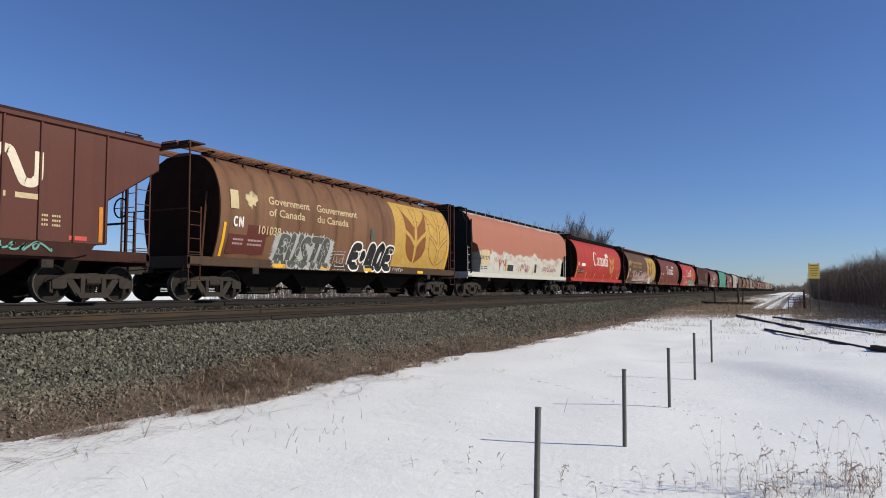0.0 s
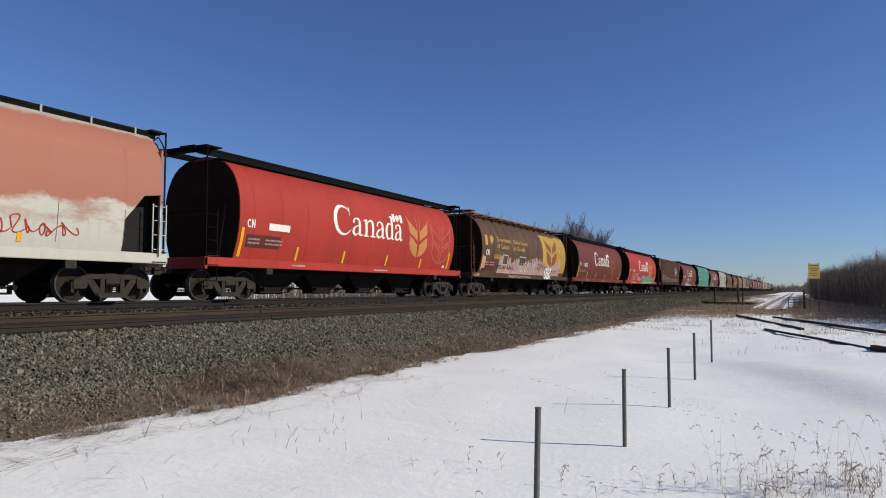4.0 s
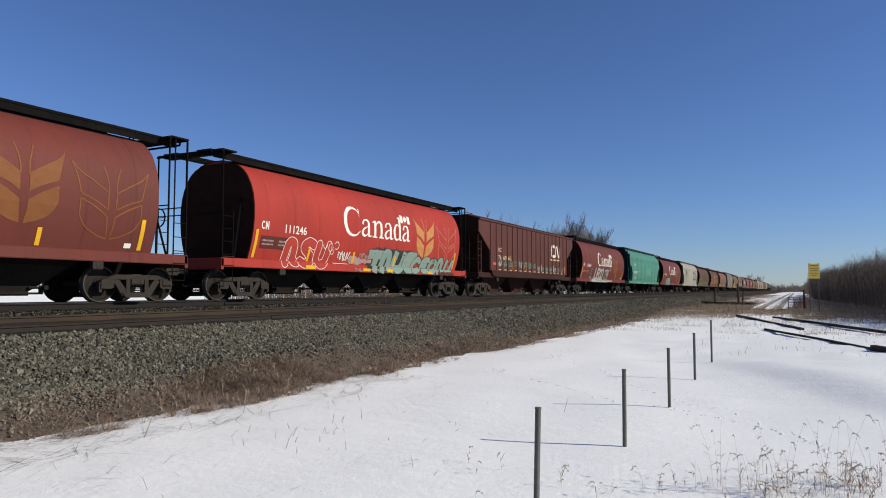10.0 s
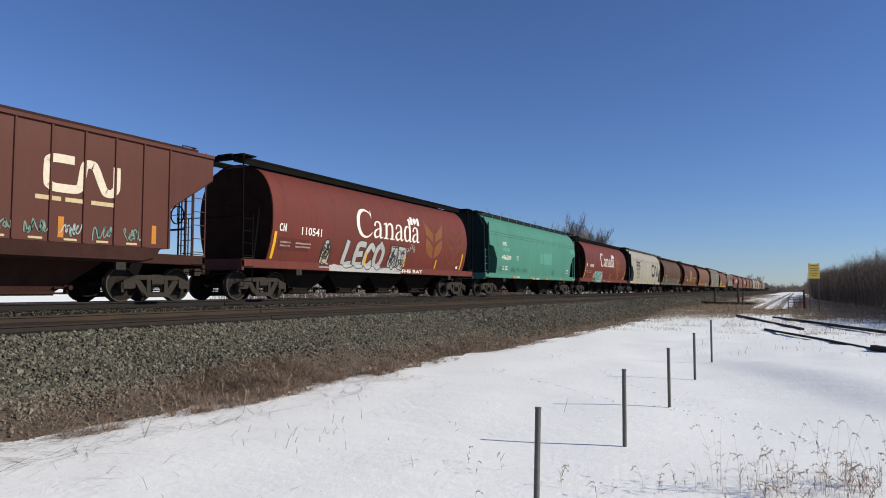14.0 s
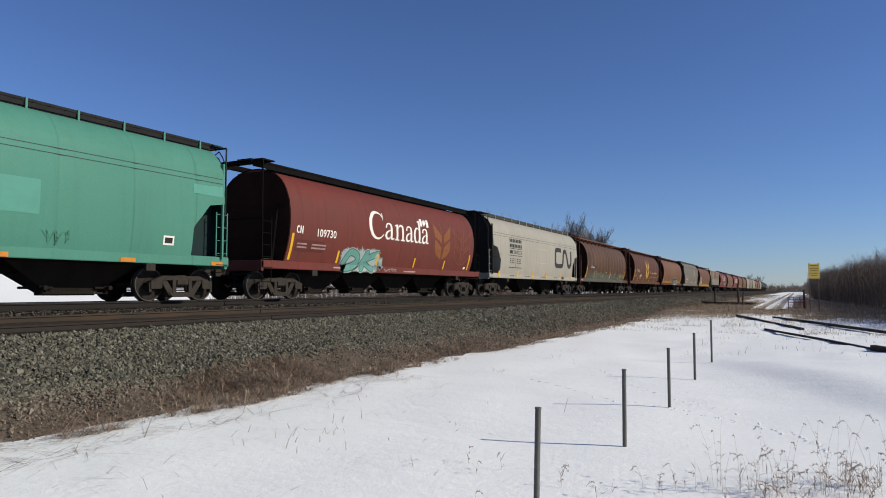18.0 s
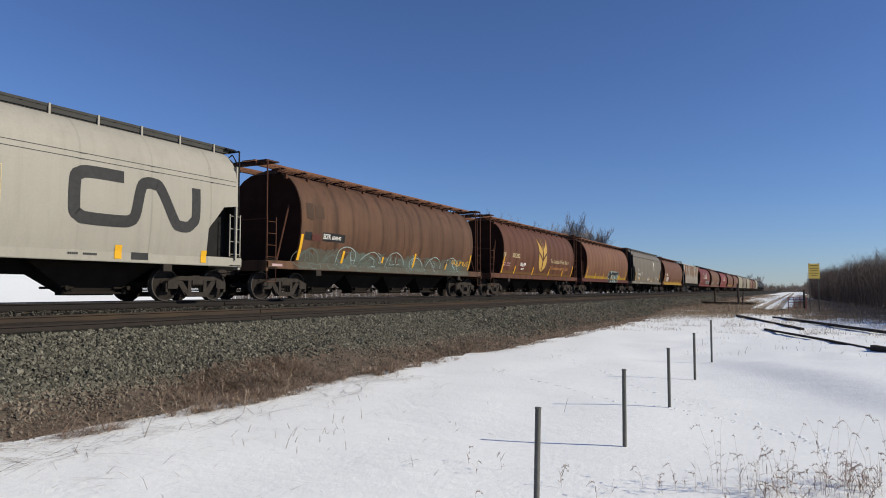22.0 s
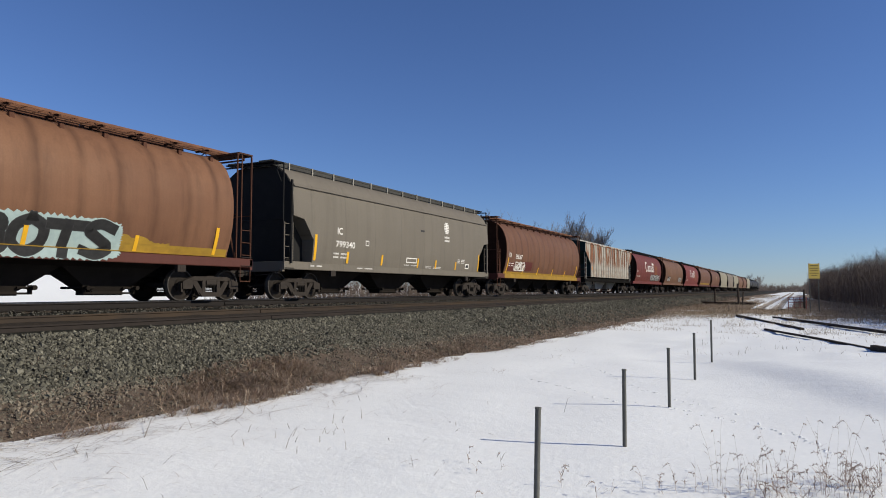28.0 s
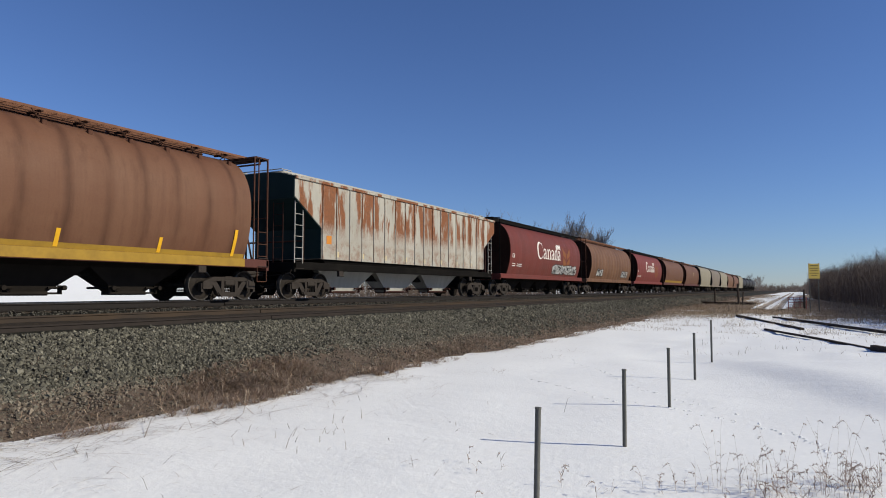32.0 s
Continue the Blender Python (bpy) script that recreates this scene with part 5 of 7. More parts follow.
def ribbed_car(u, body, sill, top, hopper_paint, end_paint, label, detailed=True, ribs=18, length=LENGTH, skirt=True):
    car = car_empty("ribbed_hopper_car", u, label)
    part("body", BODY["ribbed"], body, car)
    part("top_chord", TOP_CHORD, body, car)
    # On the oxide cars, shade below the side is put into the plate's colour.
    if skirt:
        part("side_sill_plate", CURVED_SILL, hopper_paint, car, at=pose(0, -1.50, 0))
    for k in range(ribs):
        x = -6.97 + k * 0.82
        if abs(x) < 7.05:
            part("rib", RIB, body, car, at=pose(x, -1.54, 0))
        else:
            part("rib", Shape().prism("z", [(-0.035, 0.0), (0.035, 0.0), (0.022, -0.038), (-0.022, -0.038)], low_edge("ribbed", x) + 0.02, 4.12), body, car, at=pose(x, -1.54, 0))
    for d in (-1, 1):
        # On the oxide cars these plates carry the end's shade in their colour.
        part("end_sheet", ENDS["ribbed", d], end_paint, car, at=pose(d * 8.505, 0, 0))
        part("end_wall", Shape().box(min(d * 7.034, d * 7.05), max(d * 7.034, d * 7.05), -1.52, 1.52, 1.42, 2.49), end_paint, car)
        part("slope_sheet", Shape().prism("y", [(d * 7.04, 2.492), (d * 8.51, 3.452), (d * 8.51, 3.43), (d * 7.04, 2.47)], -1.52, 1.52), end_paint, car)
        if detailed:
            for side in (-1, 1):
                part("ladder", LADDERS["full"], sill, car, at=pose(min(d * 8.34, d * 7.92), side * 1.42, 1.22))
                part("ladder", LADDERS["full"], M_DARKMAROON, car, at=pose(d * 8.34, side * 0.9, 1.22, 0, 0, 90))
            part("end_brace", Shape().line([(0, -1.3, 1.25), (0, -1.3, 3.6), (0, 1.3, 3.6), (0, 1.3, 1.25)], 0.04).line([(0, -1.3, 2.0), (0, 1.3, 2.0)], 0.03), M_DARKMAROON, car, at=pose(d * 7.75, 0, 0))
            part("roof_handrail", Shape().line([(0, -0.9, 4.3), (0, -0.9, 4.44), (0.5 * d, -0.9, 4.44), (0.5 * d, 0.9, 4.44), (0, 0.9, 4.44), (0, 0.9, 4.3)], 0.018), top, car, at=pose(d * 7.95, 0, 0))
    underframe(car, M_DARKMAROON if hopper_paint is M_DARKMAROON else sill if skirt else M_DARK, detailed, length)
    hoppers(car, "ribbed", hopper_paint)
    roof(car, "ribbed", top, detailed)
    if detailed:
        part("slope_panel", Shape().frustum((-6.9, 6.9, -1.46, 1.46, 1.42), (-6.2, 6.2, -1.28, 1.28, 1.06)), hopper_paint if skirt else M_DARK, car)
        part("brake_wheel", BRAKE_WHEEL, M_DARK, car, at=pose(8.3, -0.35, 2.5, 0, 0, 90))
    return car


def tank_car(u, label):
    car = car_empty("tank_car", u, label)
    s = Shape()
    for a, b, r0, r1 in ((-8.0, -7.75, 0.7, 1.2), (-7.75, -7.2, 1.2, 1.5), (-7.2, 7.2, 1.5, 1.5), (7.2, 7.75, 1.5, 1.2), (7.75, 8.0, 1.2, 0.7)):
        s.tube((a, 0, 2.75), (b, 0, 2.75), r0, 28, r1)
    part("shell", s.mesh("shell", True), M_TANK, car)
    part("dome", Shape().tube((0, 0, 4.1), (0, 0, 4.55), 0.55, 16), M_TANK, car)
    part("walkway", Shape().box(-1.6, 1.6, -0.9, 0.9, 4.24, 4.30), M_DARK, car)
    for k in (-1, 1):
        part("saddle", Shape().box(-0.4, 0.4, -1.2, 1.2, 0.9, 1.55), M_DARK, car, at=pose(k * 6.6, 0, 0))
    underframe(car, M_DARK, False, LENGTH)
    return car


# ---- lettering and markings ----
TEXTS = {}


def text_mesh(words, bold):
    """Flat letters with their foot on z = 0 and capitals one metre high."""
    if (words, bold) not in TEXTS:
        cu = bpy.data.curves.new("letters", "FONT")
        cu.body, cu.offset, cu.resolution_u = words, bold, 3
        ob = new("letters", cu)
        me = bpy.data.meshes.new_from_object(ob.evaluated_get(bpy.context.evaluated_depsgraph_get()))
        bpy.data.objects.remove(ob)
        bpy.data.curves.remove(cu)
        b = bmesh.new()
        b.from_mesh(me)
        bpy.data.meshes.remove(me)
        bmesh.ops.triangulate(b, faces=b.faces)
        vs = [(v.co.x, v.co.y / 0.69) for v in b.verts]
        b.verts.index_update()
        fs = [tuple(v.index for v in f.verts) for f in b.faces]
        b.free()
        TEXTS[words, bold] = (vs, fs)
    return TEXTS[words, bold]


def lay(car, kind, name, vs, fs, material, level, label=""):
    """Lays a flat pattern of (x, z) on the camera's side of a car, bent to the side's curve."""
    b = bmesh.new()
    bv = [b.verts.new((x, 0, z)) for x, z in vs]
    for f in fs:
        try:
            b.faces.new([bv[i] for i in f])
        except ValueError:
            pass
    bmesh.ops.triangulate(b, faces=b.faces)
    if kind != "ribbed":
        zs = [z for _, z in vs]
        lo, hi = min(zs), max(zs)
        for k in range(int(lo / 0.13) + 1, int(hi / 0.13) + 1):
            bmesh.ops.bisect_plane(b, geom=b.verts[:] + b.edges[:] + b.faces[:], plane_co=(0, 0, k * 0.13), plane_no=(0, 0, 1))
        if lo < 1.26:
            for cut in (1.262, 1.275):
                bmesh.ops.bisect_plane(b, geom=b.verts[:] + b.edges[:] + b.faces[:], plane_co=(0, 0, cut), plane_no=(0, 0, 1))
    for v in b.verts:
        v.co.y = -((half_width(kind, v.co.z) if v.co.z > 1.27 else max(1.432, half_width(kind, 1.27))) + 0.004 + 0.003 * level)
    for f in b.faces:
        f.normal_update()
        if f.normal.y > 0:
            f.normal_flip()
    me = bpy.data.meshes.new(name)
    b.to_mesh(me)
    b.free()
    me.materials.append(None)
    return part(name, me, material, car, label)


def letters(car, kind, words, x0, x1, z, cap, material, bold=0.012, level=1, name="lettering", skew=0.0):
    vs, fs = text_mesh(words, bold)
    lo, hi = min(v[0] for v in vs), max(v[0] for v in vs)
    k = (x1 - x0) / (hi - lo)
    return lay(car, kind, name, [(x0 + (a - lo) * k + skew * c * cap, z + c * cap) for a, c in vs], fs, material, level, "lettering reading " + words if len(words) > 2 else "")


def quads(rects):
    vs, fs = [], []
    for x0, x1, z0, z1 in rects:
        o = len(vs)
        vs += [(x0, z0), (x1, z0), (x1, z1), (x0, z1)]
        fs.append((o, o + 1, o + 2, o + 3))
    return vs, fs


def block(car, kind, rects, material, level=1, name="marking", label=""):
    if len(rects) <= 9:
        return [lay(car, kind, name, *quads([r]), material, level, label) for r in rects][-1]
    return tagged(lay(car, kind, name, *quads(rects), material, level, label), kind="stuff")


def ribbon(points, width):
    """A flat band along a bent line, with mitred corners."""
    vs, fs = [], []
    n = len(points)
    for i, (x, z) in enumerate(points):
        a = points[max(0, i - 1)]
        c = points[min(n - 1, i + 1)]
        d = math.hypot(c[0] - a[0], c[1] - a[1]) or 1.0
        nx, nz = -(c[1] - a[1]) / d, (c[0] - a[0]) / d
        w = width(i / (n - 1)) if callable(width) else width
        vs += [(x + nx * w / 2, z + nz * w / 2), (x - nx * w / 2, z - nz * w / 2)]
        if i:
            fs.append((2 * i - 2, 2 * i - 1, 2 * i + 1, 2 * i))
    return vs, fs


def gather(bits):
    vs, fs = [], []
    for v, f in bits:
        o = len(vs)
        vs += v
        fs += [tuple(i + o for i in q) for q in f]
    return vs, fs


def curve_points(pts, n=8):
    """A smooth line through the given corners."""
    out = []
    for i in range(len(pts) - 1):
        p0, p1, p2, p3 = pts[max(0, i - 1)], pts[i], pts[i + 1], pts[min(len(pts) - 1, i + 2)]
        for k in range(n):
            t = k / n
            out.append(tuple(0.5 * (2 * b + (c - a) * t + (2 * a - 5 * b + 4 * c - d) * t * t + (3 * b - a - 3 * c + d) * t ** 3) for a, b, c, d in zip(p0, p1, p2, p3)))
    return out + [pts[-1]]


def leaf(x0, z0, x1, z1, w):
    """A pointed leaf from foot to tip."""
    n = 9
    dx, dz = x1 - x0, z1 - z0
    ln = math.hypot(dx, dz)
    nx, nz = -dz / ln, dx / ln
    left, right = [], []
    for i in range(n + 1):
        t = i / n
        s = w * 0.5 * math.sin(math.pi * t ** 0.8) ** 0.85 if 0 < t < 1 else 0.0
        left.append((x0 + dx * t + nx * s, z0 + dz * t + nz * s))
        right.append((x0 + dx * t - nx * s, z0 + dz * t - nz * s))
    vs = left + right
    fs = [(i, i + 1, n + 2 + i, n + 1 + i) for i in range(n)]
    return vs, fs


def wheat(car, kind, x, z, w, h, material, level=1, outline=False):
    """A stylised ear of wheat: two pairs of kite-like grains, the upper pair drawn out into awns, and two fine awns between."""
    bits = []
    upper = curve_points([(1.0, 1.0), (0.80, 0.88), (0.48, 0.77), (0.11, 0.64)], 4) + curve_points([(0.10, 0.40), (0.40, 0.50), (0.74, 0.575)], 3) + curve_points([(0.80, 0.60), (0.85, 0.74), (0.92, 0.88)], 3)
    lower = curve_points([(0.80, 0.52), (0.42, 0.42), (0.10, 0.30)], 4) + curve_points([(0.08, 0.14), (0.04, 0.0)], 2) + curve_points([(0.28, 0.035), (0.62, 0.14), (0.80, 0.30)], 4)
    for ring in (upper, lower):
        for s in (-1, 1):
            pts = [(x + s * a * w * 0.5, z + b * h) for a, b in ring]
            if outline:
                bits.append(ribbon(pts + pts[:1], 0.034))
            else:
                bits.append((pts, [tuple(range(len(pts)))]))
    for s in (-1, 1):
        bits.append(ribbon(curve_points([(x + s * 0.05 * w, z + 0.62 * h), (x + s * 0.06 * w, z + 0.80 * h), (x + s * 0.11 * w, z + 1.0 * h)]), 0.035))
    return lay(car, kind, "wheat_emblem", *gather(bits), material, level, "wheat emblem of paired grains with awns")


MAPLE = [(0.0, -0.5), (0.03, -0.22), (0.30, -0.27), (0.26, -0.12), (0.50, 0.08), (0.42, 0.14), (0.45, 0.32), (0.30, 0.27), (0.27, 0.35), (0.12, 0.18), (0.18, 0.46), (0.09, 0.42), (0.0, 0.58)]


def maple_leaf(car, kind, x, z, size, material):
    ring = [(x + a * size, z + b * size) for a, b in MAPLE] + [(x - a * size, z + b * size) for a, b in MAPLE[-2:0:-1]]
    lay(car, kind, "flag_leaf", ring, [tuple(range(len(ring)))], material, 1)


def swell(*widths):
    """A stroke's width that runs through the given values from its start to its end."""
    return lambda t: float(np.interp(t, np.linspace(0, 1, len(widths)), widths))


def serif_letter(ch):
    """Strokes of a bold serif letter: x from 0 to 1 over its width, z in heights of a small letter."""
    if ch == "a":
        return [(curve_points([(0.13, 0.70), (0.20, 0.90), (0.42, 0.975), (0.62, 0.90), (0.69, 0.68), (0.69, 0.30), (0.72, 0.10), (0.84, 0.045), (1.0, 0.10)]), swell(0.17, 0.10, 0.07, 0.15, 0.21, 0.21, 0.18, 0.09, 0.03)),
                (curve_points([(0.68, 0.60), (0.45, 0.54), (0.20, 0.40), (0.12, 0.22), (0.24, 0.06), (0.44, 0.06), (0.64, 0.20)]), swell(0.05, 0.06, 0.13, 0.20, 0.15, 0.08, 0.05))]
    if ch == "n":
        return [([(0.24, 0.0), (0.24, 0.96)], swell(0.21)), ([(0.03, 0.035), (0.44, 0.035)], swell(0.07)), (curve_points([(0.0, 0.90), (0.14, 0.93), (0.28, 1.0)]), swell(0.04, 0.09, 0.05)),
                (curve_points([(0.28, 0.72), (0.42, 0.90), (0.58, 0.965), (0.72, 0.88), (0.77, 0.66), (0.77, 0.30), (0.77, 0.0)]), swell(0.05, 0.08, 0.12, 0.19, 0.21, 0.21, 0.21)), ([(0.57, 0.035), (0.99, 0.035)], swell(0.07))]
    if ch == "d":
        return [(curve_points([(0.66, 0.84), (0.48, 0.97), (0.26, 0.90), (0.12, 0.64), (0.12, 0.36), (0.24, 0.10), (0.44, 0.03), (0.66, 0.18)]), swell(0.05, 0.07, 0.14, 0.21, 0.22, 0.16, 0.08, 0.05)),
                ([(0.72, 0.03), (0.72, 1.42)], swell(0.21)), (curve_points([(0.48, 1.40), (0.62, 1.42), (0.78, 1.48)]), swell(0.04, 0.09, 0.05)), (curve_points([(0.72, 0.05), (0.86, 0.03), (1.0, 0.08)]), swell(0.12, 0.07, 0.03))]
    return [(curve_points([(0.90, 1.28), (0.74, 1.48), (0.50, 1.545), (0.27, 1.40), (0.13, 1.05), (0.12, 0.62), (0.24, 0.22), (0.48, 0.0), (0.74, 0.03), (0.96, 0.28)]), swell(0.06, 0.08, 0.13, 0.22, 0.28, 0.28, 0.22, 0.13, 0.08, 0.04)),
            ([(0.905, 1.08), (0.89, 1.55)], swell(0.03, 0.07))]


def canada(car, x0=-2.56, x1=2.33, z=2.38, material=None):
    """The country's name in bold serif letters with a small flag over its last letter."""
    m = material or M_WHITE
    kind, size, run = "cylinder", 0.665, x1 - x0
    for ch, a, b in (("C", 0.0, 0.235), ("a", 0.24, 0.39), ("n", 0.395, 0.57), ("a", 0.575, 0.72), ("d", 0.72, 0.865), ("a", 0.865, 1.0)):
        wide = (b - a) * run
        bits = [ribbon([(x0 + a * run + p * wide, z + q * size) for p, q in pts], (lambda f: lambda t: f(t) * size * 1.06)(f)) for pts, f in serif_letter(ch)]
        for k, bit in enumerate(bits):
            lay(car, kind, "letter", *bit, m, 1 + 0.25 * k, "white serif letter of the word Canada" if k == 0 else "")
    fx, fz = x1 - 0.40, z + 0.76
    for a in (-0.36, 0.22):
        block(car, kind, [(fx + a, fx + a + 0.2, fz, fz + 0.33)], m, 2, "flag_bar")
    maple_leaf(car, kind, fx + 0.03, fz + 0.15, 0.32, m)


def reflectors(car, kind, places, material=None):
    for x, z0, z1, w in places:
        block(car, kind, [(x - w / 2, x + w / 2, z0, z1)], material or M_YELLOW, 3, "reflector_strip", "yellow reflective strip")


CYL_STRIPS = [(-7.04, 1.32, 2.2, 0.12), (-4.36, 1.30, 1.75, 0.11), (-1.68, 1.30, 1.75, 0.11), (1.31, 1.30, 1.72, 0.11), (4.15, 1.30, 1.7, 0.11), (6.80, 1.32, 2.1, 0.12)]


def data_block(car, kind, x, z, material, rows=2, w=0.9, h=0.085):
    """Small unreadable stencil rows, as plain bars."""
    bits = []
    for r in range(rows):
        zz = z - r * h * 2.1
        pitch = h * 1.05
        for a, b in ((x, x + w * 0.36), (x + w * 0.48, x + w)):
            bits += [(a + i * pitch, a + i * pitch + h * 0.72, zz, zz + h) for i in range(max(2, int((b - a) / pitch)))]
    tagged(block(car, kind, bits, material, 1, "data_stencil"), kind="stuff")


def mark(car, kind, x, z, h, material):
    """Owner's initials, drawn as an open ring and a folded bar."""
    ring = [(x + 0.27 * h + 0.25 * h * math.cos(a), z + 0.5 * h + 0.42 * h * math.sin(a)) for a in np.linspace(0.8, 5.5, 12)]
    fold = [(x + 0.72 * h, z), (x + 0.72 * h, z + h), (x + 1.16 * h, z), (x + 1.16 * h, z + h)]
    lay(car, kind, "owner_mark", *gather([ribbon(ring, 0.17 * h), ribbon(fold[:2], 0.17 * h), ribbon(fold[1:3], 0.17 * h), ribbon(fold[2:], 0.17 * h)]), material, 1)


def noodle(car, kind, x, z, w, h, thick, material):
    """A rounded ribbon emblem, two joined bends."""
    p = [(0.36, 0.98), (0.10, 0.98), (0.03, 0.92), (0.0, 0.80), (0.0, 0.20), (0.03, 0.08), (0.10, 0.02), (0.34, 0.02), (0.42, 0.06), (0.46, 0.2), (0.50, 0.80), (0.55, 0.94), (0.62, 0.94), (0.67, 0.85),
         (0.80, 0.16), (0.85, 0.05), (0.93, 0.05), (0.97, 0.15), (1.0, 0.30), (1.0, 1.0)]
    lay(car, kind, "emblem", *ribbon(curve_points([(x + a * w, z + b * h) for a, b in p], 4), thick), material, 1, "ribbon-like owner's emblem")


def graffiti(car, kind, x0, x1, z0, z1, fill, line, seed, letters_n=4, outline=None, name="graffiti", label="sprayed graffiti piece", swirl=False):
    """Bubble-like sprayed forms that spell nothing: a filled ground, its edge, and bent strokes."""
    rnd = random.Random(seed)
    w = (x1 - x0) / letters_n
    blobs, halo, strokes = [], [], []
    for k in range(letters_n):
        cx, cz = x0 + (k + 0.5) * w, (z0 + z1) / 2 + rnd.uniform(-0.05, 0.05)
        ring, big = [], []
        ph = [rnd.uniform(0, math.tau) for _ in range(3)]
        for i in range(26):
            a = i * math.tau / 26
            r = 1 + 0.12 * math.sin(3 * a + ph[0]) + 0.09 * math.sin(5 * a + ph[1]) + 0.05 * math.sin(9 * a + ph[2])
            c, s = math.cos(a), math.sin(a)
            q = (abs(c) ** 4 + abs(s) ** 4) ** -0.25
            ring.append((cx + c * q * r * w * 0.52, max(z0, min(z1, cz + s * q * r * (z1 - z0) * 0.5))))
            big.append((cx + c * q * r * w * 0.60, max(z0 - 0.05, min(z1 + 0.09, cz + s * q * r * (z1 - z0) * 0.58))))
        blobs.append((ring, [tuple(range(26))]))
        halo.append((big, [tuple(range(26))]))
        for m in range(3):
            pts = [(cx + rnd.uniform(-0.40, 0.40) * w, cz + rnd.uniform(-0.42, 0.42) * (z1 - z0)) for _ in range(4)]
            strokes.append(ribbon(curve_points(pts, 6), 0.075 if not swirl else 0.045))
        for m in range(7 if swirl else 0):
            r, a0 = rnd.uniform(0.05, 0.2), rnd.uniform(0, 6)
            px, pz = cx + rnd.uniform(-0.4, 0.4) * w, cz + rnd.uniform(-0.35, 0.3) * (z1 - z0)
            strokes.append(ribbon([(px + r * math.cos(a0 + i * 0.35), pz + r * math.sin(a0 + i * 0.35)) for i in range(rnd.randint(9, 19))], 0.03))
        strokes.append(ribbon(ring + ring[:1], 0.05))
    if outline:
        lay(car, kind, name + "_halo", *gather(halo), outline, 0.5)
    for k, b in enumerate(blobs):
        lay(car, kind, name, *b, fill, 1 + 0.3 * k, label)
    lay(car, kind, name + "_line", *gather(strokes), line, 3)


SPRAY = {
    "B": [[(0.15, 0.0), (0.15, 1.0)], [(0.15, 1.0), (0.72, 0.96), (0.75, 0.62), (0.2, 0.52)], [(0.2, 0.52), (0.88, 0.42), (0.82, 0.05), (0.15, 0.0)]],
    "C": [[(0.85, 0.85), (0.5, 1.0), (0.15, 0.62), (0.2, 0.15), (0.55, 0.0), (0.88, 0.16)]],
    "D": [[(0.15, 0.0), (0.15, 1.0), (0.6, 0.94), (0.9, 0.5), (0.6, 0.06), (0.15, 0.0)]],
    "E": [[(0.88, 0.95), (0.3, 0.92), (0.14, 0.5), (0.3, 0.08), (0.88, 0.06)], [(0.2, 0.5), (0.72, 0.53)]],
    "K": [[(0.15, 0.0), (0.15, 1.0)], [(0.85, 1.0), (0.2, 0.5), (0.85, 0.0)]],
    "L": [[(0.22, 1.0), (0.2, 0.1), (0.88, 0.08)]],
    "N": [[(0.12, 0.0), (0.14, 0.92), (0.5, 0.95), (0.62, 0.55), (0.64, 0.1)], [(0.64, 0.1), (0.9, 0.04)]],
    "O": [[(0.5, 1.0), (0.12, 0.75), (0.12, 0.25), (0.5, 0.0), (0.88, 0.25), (0.88, 0.75), (0.5, 1.0)]],
    "R": [[(0.15, 0.0), (0.15, 1.0)], [(0.15, 1.0), (0.76, 0.94), (0.76, 0.6), (0.25, 0.5)], [(0.35, 0.5), (0.9, 0.0)]],
    "S": [[(0.88, 0.88), (0.45, 1.0), (0.12, 0.78), (0.5, 0.52), (0.88, 0.25), (0.5, 0.0), (0.1, 0.1)]],
    "T": [[(0.0, 0.95), (1.0, 0.95)], [(0.5, 0.95), (0.5, 0.0)]],
    "U": [[(0.12, 1.0), (0.12, 0.3), (0.42, 0.0), (0.82, 0.18), (0.88, 1.0)]],
    ".": [[(0.45, 0.42), (0.55, 0.5), (0.45, 0.58)]],
}


def fat_stroke(points, width, flat=False):
    """A broad stroke with round ends, or cut square."""
    pts = list(points)
    (ax, az), (bx, bz), (cx, cz), (dx, dz) = pts[0], pts[1], pts[-2], pts[-1]
    u = math.hypot(ax - bx, az - bz) or 1.0
    v = math.hypot(dx - cx, dz - cz) or 1.0
    caps = (0.35, 0.5) if flat else (0.25, 0.42, 0.5)
    head = [(ax + (ax - bx) / u * width * k, az + (az - bz) / u * width * k) for k in caps[::-1]]
    tail = [(dx + (dx - cx) / v * width * k, dz + (dz - cz) / v * width * k) for k in caps]
    ends = [width * (0.98 if flat else max(0.12, math.sqrt(max(0.0, 1 - 4 * k * k)))) for k in caps]
    line = head + pts + tail
    w = ends[::-1] + [width] * len(pts) + ends
    return ribbon(line, lambda t: w[min(len(w) - 1, int(round(t * (len(w) - 1))))])


